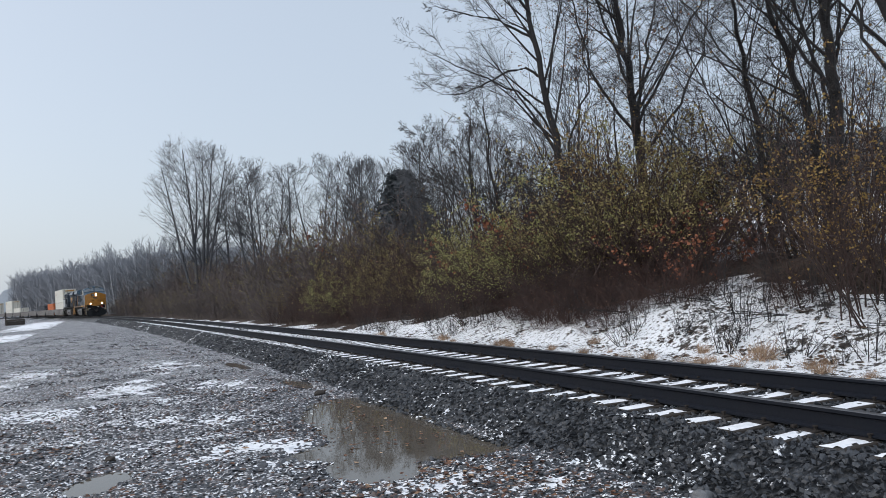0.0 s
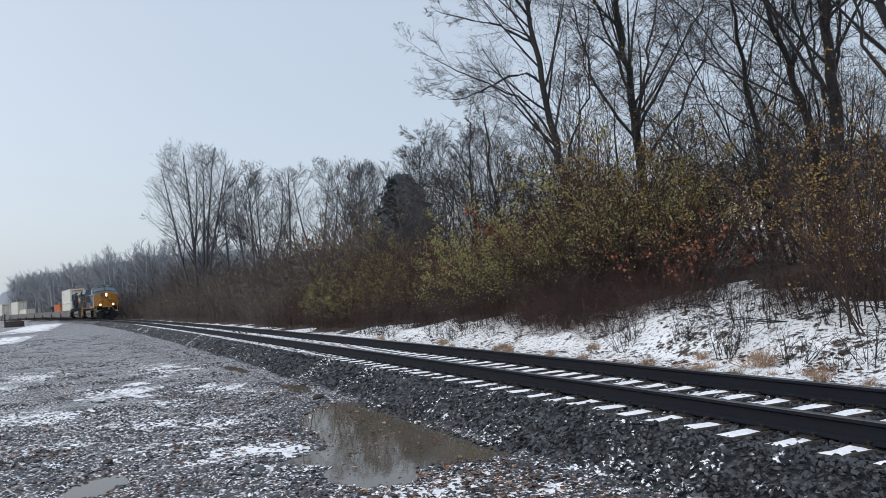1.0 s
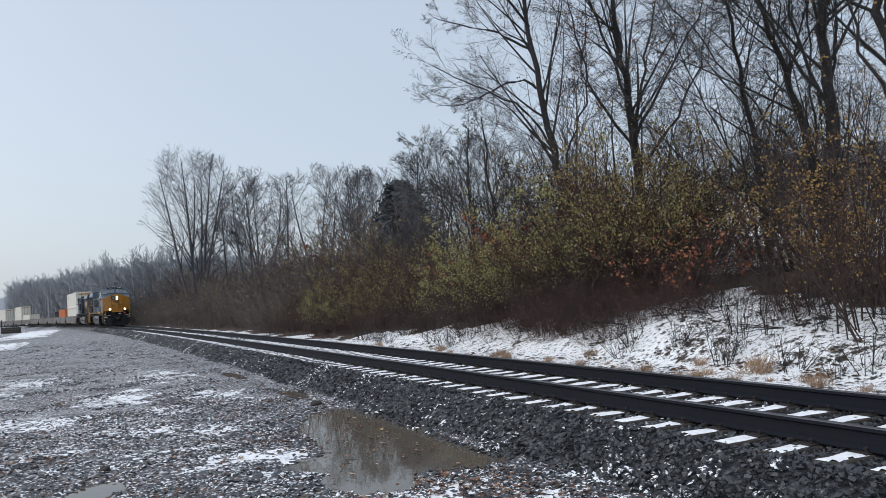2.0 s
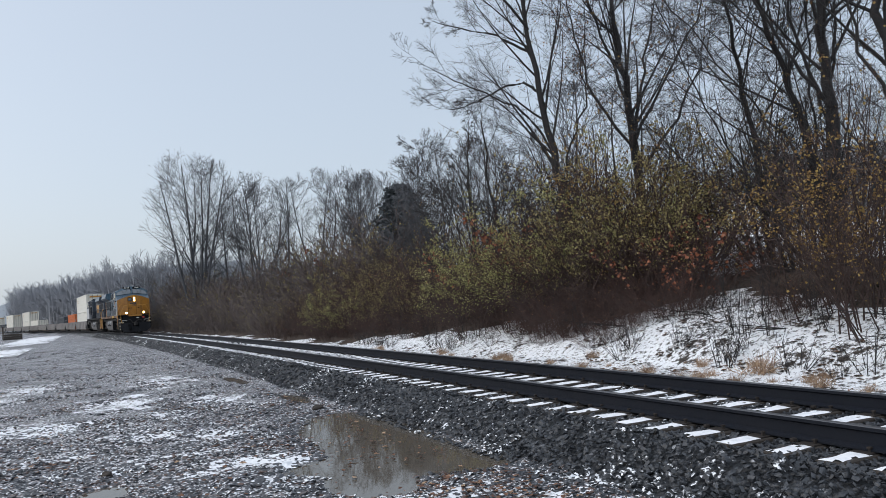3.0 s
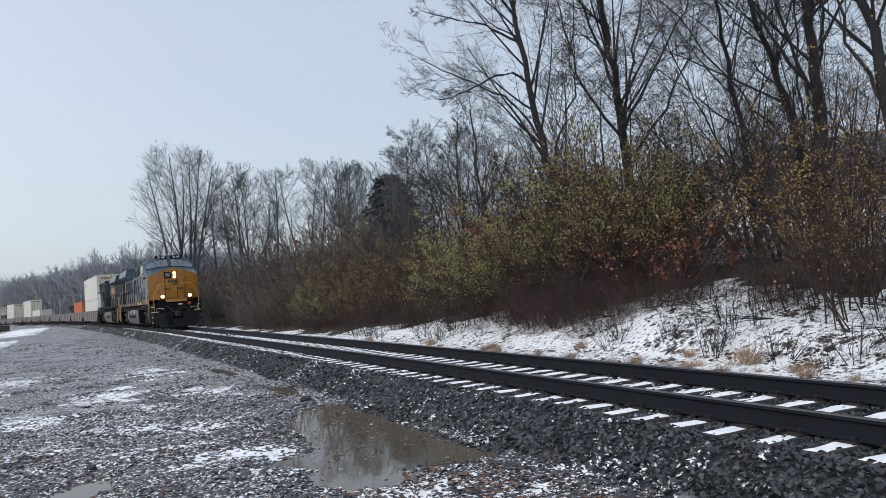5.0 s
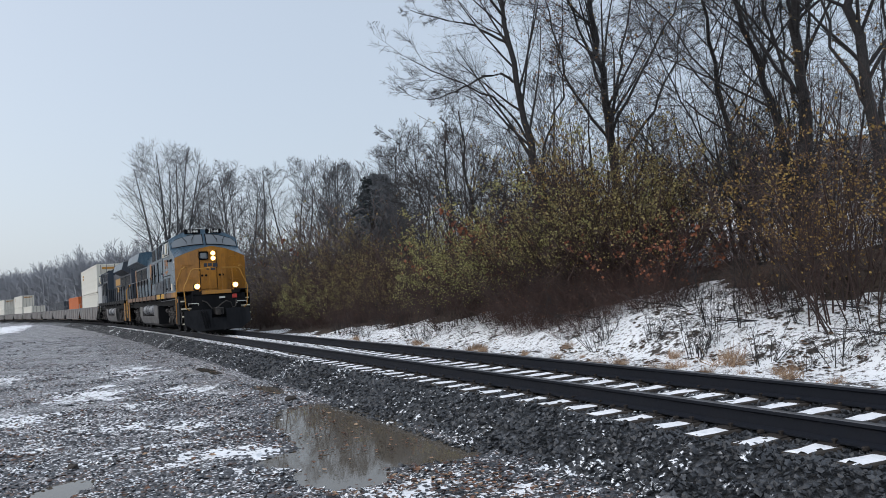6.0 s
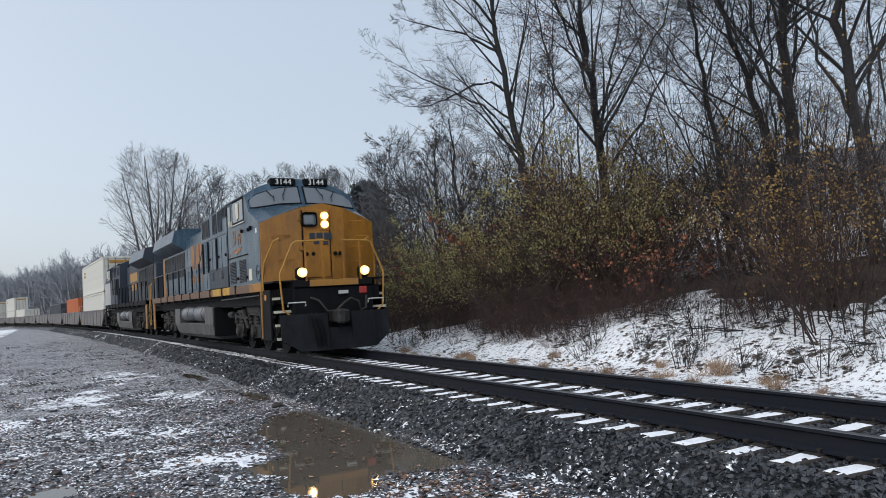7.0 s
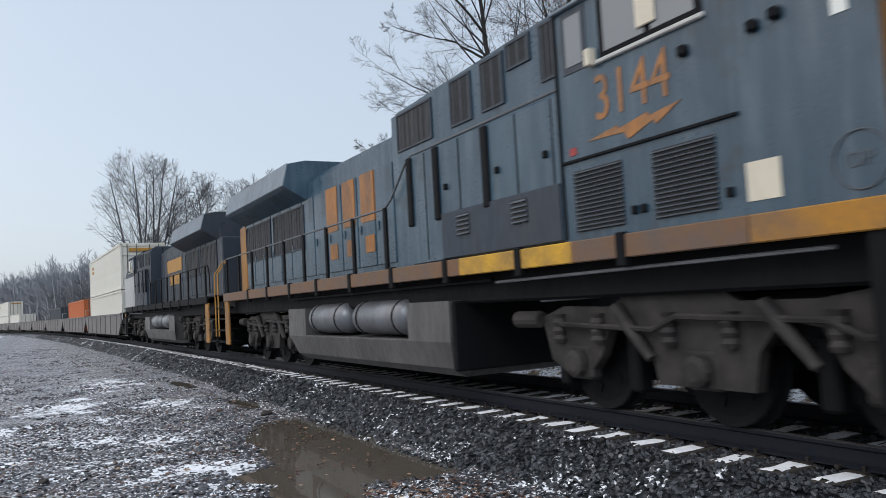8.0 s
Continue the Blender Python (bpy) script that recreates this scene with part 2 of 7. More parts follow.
def data_object(name, verts, faces, material, parent=None):
    me = bpy.data.meshes.new(name)
    me.from_pydata(verts, [], faces)
    me.materials.append(material)
    ob = new(name, me)
    if parent is not None:
        ob.parent = parent
    return ob


def box(bm, x0, x1, y0, y1, z0, z1, bev=0.0, m=None, seg=1):
    vs = [bm.verts.new((x, y, z)) for x in (x0, x1) for y in (y0, y1) for z in (z0, z1)]
    fs = [bm.faces.new([vs[i] for i in q]) for q in ((0, 1, 3, 2), (4, 6, 7, 5), (0, 4, 5, 1), (2, 3, 7, 6), (0, 2, 6, 4), (1, 5, 7, 3))]
    if m is not None:
        bmesh.ops.transform(bm, matrix=m, verts=vs)
    if bev > 0:
        es = list({e for f in fs for e in f.edges})
        bmesh.ops.bevel(bm, geom=es, offset=bev, segments=seg, affect="EDGES", profile=0.6)


def boxed(x0, x1, y0, y1, z0, z1, bev=0.0, seg=1):
    bm = bmesh.new()
    box(bm, x0, x1, y0, y1, z0, z1, bev, None, seg)
    return bm


def tube(bm, pts, r, n=6, caps=True):
    """A round bar through the points; r one radius or one a point."""
    rs = r if isinstance(r, (list, tuple)) else [r] * len(pts)
    pts = [Vector(p) for p in pts]
    rings = []
    for i, p in enumerate(pts):
        d = (pts[min(i + 1, len(pts) - 1)] - pts[max(i - 1, 0)]).normalized()
        a = d.orthogonal().normalized() if i == 0 else (a_prev - d * a_prev.dot(d)).normalized()
        a_prev = a
        c = d.cross(a)
        rings.append([bm.verts.new(p + (a * math.cos(6.28318 * k / n) + c * math.sin(6.28318 * k / n)) * rs[i]) for k in range(n)])
    for u, v in zip(rings, rings[1:]):
        for k in range(n):
            bm.faces.new((u[k], u[(k + 1) % n], v[(k + 1) % n], v[k]))
    if caps:
        bm.faces.new(rings[0][::-1])
        bm.faces.new(rings[-1])


def prism(bm, outline, x0, x1):
    """An outline in (y, z), swept from x0 to x1."""
    a = [bm.verts.new((x0, y, z)) for y, z in outline]
    b = [bm.verts.new((x1, y, z)) for y, z in outline]
    n = len(a)
    for i in range(n):
        bm.faces.new((a[i], a[(i + 1) % n], b[(i + 1) % n], b[i]))
    bm.faces.new(a[::-1])
    bm.faces.new(b)
    bmesh.ops.recalc_face_normals(bm, faces=bm.faces)


def lathe(bm, profile, n=16, axis="x"):
    """A profile of (along, radius) turned about an axis."""
    rings = []
    for t, r in profile:
        ring = []
        for k in range(n):
            c, s = math.cos(6.28318 * k / n) * r, math.sin(6.28318 * k / n) * r
            ring.append(bm.verts.new((t, c, s) if axis == "x" else ((c, t, s) if axis == "y" else (c, s, t))))
        rings.append(ring)
    for u, v in zip(rings, rings[1:]):
        for k in range(n):
            bm.faces.new((u[k], u[(k + 1) % n], v[(k + 1) % n], v[k]))
    bm.faces.new(rings[0][::-1])
    bm.faces.new(rings[-1])
    bmesh.ops.recalc_face_normals(bm, faces=bm.faces)
# ---------------------------------------------------------------- ground, track
def build_ground():
    xs = sorted(set([-1500, -600, -250, -120, -60, -40] + [round(-30 + 1.5 * i, 3) for i in range(17)] + [round(-6 + 0.3 * i, 3) for i in range(130)] + [round(-0.9 + 0.15 * i, 3) for i in range(36)]
                    + [36, 42, 55, 80, 130, 300, 700, 1500]))
    ys = sorted(set([-800, -200, -60, -30, -15, -8] + [round(-4 + 0.3 * i, 3) for i in range(160)] + [round(6.5 + 0.15 * i, 3) for i in range(46)] + [round(44 + 1.5 * i, 3) for i in range(60)]
                    + [136, 145, 155, 170, 190, 220, 260, 320, 420, 600, 900, 1600, 3000]))
    verts = [(x, y, ground_z(x, y) if -300 < y < 330 else 0.0) for y in ys for x in xs]
    w = len(xs)
    faces = [(j * w + i, j * w + i + 1, (j + 1) * w + i + 1, (j + 1) * w + i) for j in range(len(ys) - 1) for i in range(w - 1)]
    ob = data_object("ground", verts, faces, M_YARD)
    ob.data.materials.append(M_BANK)
    ob.data.materials.append(M_LITTER)
    ob.data.materials.append(M_BED)
    for p in ob.data.polygons:
        c = p.center
        p.use_smooth = True
        u = c.x - track_x(c.y)
        edge = (6.5 if c.y < 14 else max(3.1, 6.5 - 0.15 * (c.y - 14))) + 1.9 * noise.noise((c.x * 0.5, c.y * 0.5, 2.0))
        if u > (9.6 if c.y < 24 else 12.5) + noise.noise((c.x * 0.7, c.y * 0.7, 6.0)) and c.y < 40:
            p.material_index = 1
        elif u > edge:
            p.material_index = 2
        elif u > 2.2:
            p.material_index = 1
        elif u > -2.1:
            p.material_index = 3
    return tagged(ob, "wet dark gravel yard with thin snow patches, snowy bank beyond", "ground", kind="structure")


build_ground()


def build_rail(side):
    """One rail: foot, web and head swept along the line, the running surface brighter."""
    prof = [(-0.07, -0.186), (0.07, -0.186), (0.07, -0.172), (0.012, -0.15), (0.009, -0.05), (0.037, -0.035), (0.037, -0.006), (0.028, 0.0), (-0.028, 0.0), (-0.037, -0.006), (-0.037, -0.035), (-0.009, -0.05), (-0.012, -0.15), (-0.07, -0.172)]
    ys = [-12 + 1.5 * i for i in range(60)] + [80 + 5 * i for i in range(60)]
    verts, faces, tops = [], [], []
    for y in ys:
        m = on_track(y, side * GAUGE)
        verts += [m @ Vector((u, 0, v)) for u, v in prof]
    n = len(prof)
    for j in range(len(ys) - 1):
        for k in range(n):
            faces.append((j * n + k, j * n + (k + 1) % n, (j + 1) * n + (k + 1) % n, (j + 1) * n + k))
            tops.append(1 if k in (6, 7, 8) else 0)
    rail = data_object("rail", verts, faces, M_RAIL)
    rail.data.materials.append(M_RAILTOP)
    for p, i in zip(rail.data.polygons, tops):
        p.material_index = i
    bm = bmesh.new()
    bm.from_mesh(rail.data)
    bmesh.ops.recalc_face_normals(bm, faces=bm.faces)
    bm.to_mesh(rail.data)
    bm.free()
    return tagged(rail, "long dark steel rail with a worn bright head", "rail", "rails of the track", "structure")


for side in (-1, 1):
    build_rail(side)


def stone_verts(rng, size):
    """A broken, angular stone: a squashed, jittered octahedron with cut corners."""
    vs = []
    for d in ((1, 0, 0), (0, 1, 0), (-1, 0, 0), (0, -1, 0), (0.25, 0.2, 1), (-0.2, -0.25, -1), (0.65, 0.6, 0.62), (-0.6, -0.55, 0.6)):
        k = size * (0.7 + 0.55 * rng.random())
        vs.append(Vector(d) * k)
    return vs


STONE_FACES = [(0, 1, 6), (1, 4, 6), (4, 0, 6), (2, 3, 7), (3, 4, 7), (4, 2, 7), (1, 2, 4), (3, 0, 4), (1, 0, 5), (2, 1, 5), (3, 2, 5), (0, 3, 5)]


def scatter_stones(name, spots, material, label, category="gravel", tilt=6.28, flat0=0.55):
    verts, faces = [], []
    rng = random.Random(len(spots))
    for x, y, z, size in spots:
        turn = Euler((rng.uniform(-tilt, tilt), rng.uniform(-tilt, tilt), rng.random() * 6.28)).to_matrix()
        flat = flat0 + 0.3 * rng.random()
        k = len(verts)
        for v in stone_verts(rng, size):
            w = turn @ Vector((v.x, v.y, v.z * flat))
            verts.append((x + w.x, y + w.y, z + w.z))
        faces += [tuple(i + k for i in f) for f in STONE_FACES]
    return tagged(data_object(name, verts, faces, material), label, category, kind="stuff")


def ballast_height(u):
    """The ballast's surface over the ground datum, across the track."""
    a = abs(u)
    if a < 1.32:
        return 0.365
    if u < 0:
        return max(-0.02, 0.385 - (a - 1.44) * 0.60) if a > 1.44 else 0.385
    return max(0.24, 0.385 - (a - 1.40) * 0.12) if a > 1.40 else 0.385


def build_ballast():
    rng = random.Random(5)
    spots = []
    for _ in range(41000):
        q = rng.random()
        y = 2.5 + 33 * q ** 1.7
        u = rng.uniform(-2.25, 2.5)
        if -0.66 < u < 0.68 and rng.random() < 0.35:
            continue
        size = rng.uniform(0.019, 0.041) * (1 if y < 14 else 1.25)
        k = ((y + 100) / 0.498) % 1.0
        if abs(u) < 1.24 and 0.27 < k < 0.73:
            continue
        spots.append((track_x(y) + u, y, ballast_height(u) + rng.uniform(-0.012, 0.02), size))
    scatter_stones("ballast", spots, M_BALLAST, "dark wet crushed-stone ballast with snow flecks along the track", "ballast", 0.9, 0.38)
    spots = []
    for _ in range(7000):
        y = 35 + 75 * rng.random() ** 1.5
        u = rng.uniform(-2.15, -1.3) if rng.random() < 0.6 else rng.uniform(-0.7, 2.4)
        spots.append((track_x(y) + u, y, ballast_height(u), rng.uniform(0.05, 0.09)))
    scatter_stones("ballast", spots, M_BALLAST, "distant dark crushed-stone ballast shoulder of the track", "ballast")


build_ballast()

def build_yard_stones():
    """Flat, dark, wet stones lying close together near by and thinning out down the yard."""
    rng = random.Random(8)
    spots = []
    for _ in range(42000):
        y = 3.6 + 58 * rng.random() ** 2.3
        x = rng.uniform(-0.8 - 0.20 * y, track_x(y) - 2.0)
        e = puddle_edge(x, y)
        if e < 0.98 and rng.random() < 0.985:
            continue
        rough = noise.noise((x * 0.8, y * 0.8, 4.0))
        if y > 16 and rough < rng.uniform(-0.2, 0.9) * min(1.0, (y - 16) / 20):
            continue
        size = rng.uniform(0.014, 0.034) * (1.15 if rough > 0 else 0.85) * (1 + y / 70)
        if rng.random() < 0.03:
            size *= 1.5
        spots.append((x, y, ground_z(x, y) + size * 0.12, size))
    scatter_stones("gravel", spots, M_GRAVEL, "loose wet slate-grey gravel with thin snow on the yard", "gravel", 0.42, 0.30)


build_yard_stones()


def build_puddles():
    """Each puddle is one level sheet; the hollow in the ground gives it its shore."""
    for i, group in enumerate(PUDDLES):
        x0, x1 = min(g[0] - g[2] for g in group) - 0.5, max(g[0] + g[2] for g in group) + 0.5
        y0, y1 = min(g[1] - g[3] for g in group) - 0.5, max(g[1] + g[3] for g in group) + 0.5
        nx, ny = int((x1 - x0) / 0.08), int((y1 - y0) / 0.08)
        verts = [(x0 + 0.08 * a, y0 + 0.08 * b, -0.018) for b in range(ny + 1) for a in range(nx + 1)]
        faces = []
        for b in range(ny):
            for a in range(nx):
                if puddle_edge(x0 + 0.08 * (a + 0.5), y0 + 0.08 * (b + 0.5), i) < 1.2:
                    k = b * (nx + 1) + a
                    faces.append((k, k + 1, k + nx + 2, k + nx + 1))
        ob = data_object("water", verts, faces, M_WATER)
        tagged(ob, "shallow muddy brown puddle mirroring the trees" if i == 0 else "small shallow puddle of rain water in the gravel", "puddle", "puddles in the yard", "structure")


build_puddles()


def build_rocks():
    """A clod at the puddle's head and a paler stone at the ballast's foot."""
    for x, y, w, h, seed, m, label in ((3.72, 13.9, 0.12, 0.06, 5, M_TIE, "dark wet clod of earth beside the puddle"), (4.35, 4.85, 0.10, 0.07, 9, M_BOULDER, "pale grey broken stone at the ballast's foot"), (0.12, 10.3, 0.07, 0.05, 3, M_TIE, "small dark stone on the gravel")):
        bm = bmesh.new()
        bmesh.ops.create_icosphere(bm, subdivisions=3, radius=1.0)
        for v in bm.verts:
            k = 1 + 0.35 * noise.noise(v.co * 1.3 + Vector((seed, 0, 0))) + 0.12 * noise.noise(v.co * 4 + Vector((0, seed, 0)))
            v.co = Vector((v.co.x * w * k, v.co.y * w * 0.8 * k, v.co.z * h * k))
        rock = mesh_object("rock", bm, m)
        rock.matrix_basis = pose(x, y, ground_z(x, y) + h * 0.35, 0, 0, 40 * seed)
        tagged(rock, label, "rock")


M_BOULDER = painted("grey_boulder", (0.16, 0.165, 0.175), (0.06, 0.06, 0.06), 0.6, 0.6, 9.0, 0.0, False)
build_rocks()


def build_snow_patches():
    """Torn sheets of thin snow left on the yard."""
    for x0, y0, rx, ry, cut in ((0.55, 18.9, 0.95, 1.7, 0.05), (-0.6, 15.4, 1.4, 1.1, 0.12), (-1.9, 16.5, 1.2, 1.2, 0.17), (2.4, 17.5, 0.8, 2.4, 0.19), (0.6, 13.2, 1.2, 0.8, 0.19), (-0.4, 12.0, 0.8, 0.4, 0.17), (0.9, 11.0, 0.8, 0.4, 0.19), (1.65, 9.75, 0.85, 0.55, 0.10), (2.0, 8.7, 0.5, 0.3, 0.13), (1.75, 12.4, 0.7, 0.8, 0.17), (-6.0, 66.0, 1.9, 9.0, -0.25),
                                (-6.6, 118.0, 2.6, 30.0, -0.25), (-2.3, 22.4, 0.8, 1.6, 0.11), (2.75, 6.75, 0.8, 0.4, 0.12), (3.7, 6.0, 0.6, 0.3, 0.15), (1.2, 15.5, 0.7, 1.2, 0.21), (-1.6, 26.0, 1.2, 2.5, 0.17), (1.9, 24.0, 1.0, 3.0, 0.19)):
        d = 0.04 if y0 < 30 else 0.4
        nx, ny = int(2 * rx / d), int(2 * ry / d)
        verts, faces, seen = [], [], {}

        def vert(i, j):
            if (i, j) not in seen:
                x, y = x0 - rx + d * i, y0 - ry + d * j
                seen[(i, j)] = len(verts)
                verts.append((x, y, ground_z(x, y) + (0.004 + 0.006 * noise.noise((x * 9, y * 9, 2.0)) if y0 < 30 else 0.05)))
            return seen[(i, j)]
        for j in range(ny):
            for i in range(nx):
                x, y = x0 - rx + d * (i + 0.5), y0 - ry + d * (j + 0.5)
                e = math.hypot((x - x0) / rx, (y - y0) / ry)
                n = noise.noise((x * 1.6, y * 1.6, 11.0)) * 0.5 + noise.noise((x * 5, y * 5, 12.0)) * 0.4 + noise.noise((x * 13, y * 13, 13.0)) * 0.55
                if n > cut - 0.08 + 0.6 * (e - 0.55):
                    faces.append((vert(i, j), vert(i + 1, j), vert(i + 1, j + 1), vert(i, j + 1)))
        ob = data_object("snow", verts, faces, M_SNOW)
        tagged(ob, "torn patch of thin snow lying on the gravel", "snow patch", "snow patches on the yard", "structure")


build_snow_patches()


def build_ties():
    rng = random.Random(3)
    tie = mesh_object("tie_mesh", boxed(-1.28, 1.28, -0.115, 0.115, -0.38, -0.205, 0.012), M_TIE).data
    plate = mesh_object("plate_mesh", boxed(-0.15, 0.15, -0.09, 0.09, -0.205, -0.190, 0.004), M_RUST).data
    bm = bmesh.new()
    box(bm, -0.011, 0.011, -0.011, 0.011, -0.19, -0.158)
    box(bm, -0.018, 0.018, -0.016, 0.016, -0.162, -0.150)
    spike = mesh_object("spike_mesh", bm, M_RUST).data
    bm = bmesh.new()
    box(bm, -0.03, 0.03, 0.135, 0.175, -0.20, -0.165, 0.008)
    anchor = mesh_object("anchor_mesh", bm, M_RUST).data
    snows = []
    for k in range(4):
        verts, faces = [], []
        for x0, x1 in ((-1.27, -0.87), (-0.60, 0.62), (0.88, 1.26)):
            nx, ny = max(3, int((x1 - x0) / 0.05)), 6
            b0 = len(verts)
            for i in range(nx + 1):
                for j in range(ny + 1):
                    x, y = x0 + (x1 - x0) * i / nx, -0.108 + 0.216 * j / ny
                    edge = min(i, nx - i) == 0 or min(j, ny - j) == 0
                    n = noise.noise((x * 5 + 9 * k, y * 7, k * 3.0))
                    y2 = y * (0.84 + 0.26 * n)
                    z = -0.204 + (0.0 if edge else 0.010 + 0.008 * n)
                    verts.append((x + (0.03 * n if edge else 0), y2, z))
            for i in range(nx):
                for j in range(ny):
                    a = b0 + i * (ny + 1) + j
                    if noise.noise((i * 0.5 + 20 * k + x0 * 9, j * 0.7, 1.0)) > -0.47:
                        faces.append((a, a + ny + 1, a + ny + 2, a + 1))
        ob = data_object("snow_mesh", verts, faces, M_SNOW)
        for p in ob.data.polygons:
            p.use_smooth = True
        snows.append(ob.data)
        bpy.data.objects.remove(ob)
    for o in [o for o in bpy.data.objects if o.name in ("tie_mesh", "plate_mesh", "spike_mesh", "anchor_mesh")]:
        bpy.data.objects.remove(o)
    for i in range(-6, 150):
        y = i * 0.498 - 0.145
        t = new("railroad_tie", tie)
        t.matrix_basis = on_track(y) @ pose(rng.uniform(-0.03, 0.03), rng.uniform(-0.02, 0.02), 0, 0, 0, rng.uniform(-1.2, 1.2))
        tagged(t, "dark creosoted wooden tie topped with thin snow", "railroad tie", "ties under the rails")
        s = new("snow", snows[rng.randrange(4)])
        s.parent = t
        if i < 60:
            for side in (-1, 1):
                rows = [("tie_plate", plate, 0, 0)]
                if i < 34:
                    rows += [("spike", spike, sx, sy) for sx, sy in ((-0.085, -0.05), (0.085, 0.05))]
                    if i % 2 == 0:
                        rows += [("rail_anchor", anchor, -0.10, 0), ("rail_anchor", anchor, 0.10, 0)]
                for name, data, sx, sy in rows:
                    o = new(name, data)
                    o.parent = t
                    o.location = (side * GAUGE + sx, sy, 0)


build_ties()
# ---------------------------------------------------------------- trees and brush
def bark(name, lo, hi):
    def build(nt, b):
        n = noise_tex(nt, 6.0, 5, 0.7)
        oi = nt.nodes.new("ShaderNodeObjectInfo")
        c = ramp(nt, n.outputs[0], [(0.3, lo), (0.7, hi)]).outputs[0]
        c = mixed(nt, 0.35, c, ramp(nt, oi.outputs["Random"], [(0, lo), (1, hi)]).outputs[0])
        nt.links.new(c, b.inputs["Base Color"])
        bump(nt, b, n.outputs[0], 0.6, 0.03)
    return mat(name, build, 0.85)


def leaf(name, stops):
    def build(nt, b):
        geo = nt.nodes.new("ShaderNodeNewGeometry")
        nt.links.new(ramp(nt, geo.outputs["Random Per Island"], stops).outputs[0], b.inputs["Base Color"])
        b.inputs["Specular IOR Level"].default_value = 0.25
    return mat(name, build, 0.65)


M_BARK = bark("dark_wet_bark", (0.010, 0.0095, 0.0105), (0.040, 0.036, 0.036))
# far trees' bark, lighter and greyer than the near bark to suggest mist
M_BARK_FAR = bark("haze_greyed_bark", (0.042, 0.044, 0.050), (0.100, 0.103, 0.112))
M_TWIG = bark("brown_twig", (0.026, 0.017, 0.015), (0.085, 0.050, 0.042))
M_TWIG_RED = bark("reddish_twig", (0.036, 0.019, 0.017), (0.105, 0.054, 0.043))
# far brush: distance haze is mixed into this paler twig colour
M_TWIG_FAR = bark("haze_dulled_twig", (0.060, 0.047, 0.045), (0.125, 0.102, 0.096))
# haze of the far woods and ridge, painted as pale colours
M_HILL = bark("haze_toned_woods", (0.23, 0.235, 0.255), (0.31, 0.32, 0.345))
M_RIDGE = bark("haze_toned_ridge", (0.36, 0.39, 0.43), (0.41, 0.445, 0.49))
M_LEAF_OLIVE = leaf("olive_leaf", [(0, (0.12, 0.095, 0.04)), (0.5, (0.21, 0.17, 0.068)), (1, (0.32, 0.26, 0.11))])
M_LEAF_GREEN = leaf("yellow_green_leaf", [(0, (0.14, 0.14, 0.05)), (0.6, (0.27, 0.255, 0.095)), (1, (0.38, 0.35, 0.15))])
M_LEAF_YELLOW = leaf("yellow_leaf", [(0, (0.11, 0.06, 0.025)), (0.5, (0.23, 0.14, 0.045)), (1, (0.34, 0.24, 0.08))])
M_LEAF_RUSSET = leaf("russet_leaf", [(0, (0.08, 0.030, 0.022)), (0.5, (0.21, 0.070, 0.035)), (1, (0.34, 0.15, 0.085))])
M_LEAF_BROWN = leaf("brown_leaf", [(0, (0.07, 0.038, 0.025)), (0.6, (0.18, 0.095, 0.055)), (1, (0.33, 0.20, 0.125))])
M_LEAF_GROUND = leaf("fallen_leaf", [(0, (0.03, 0.02, 0.017)), (0.45, (0.12, 0.062, 0.042)), (0.8, (0.22, 0.115, 0.07)), (1, (0.42, 0.30, 0.20))])
M_LEAF_DARK = leaf("dark_wet_leaf", [(0, (0.018, 0.014, 0.013)), (0.7, (0.06, 0.042, 0.034)), (1, (0.16, 0.095, 0.06))])
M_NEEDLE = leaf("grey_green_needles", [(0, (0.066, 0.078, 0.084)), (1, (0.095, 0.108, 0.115))])


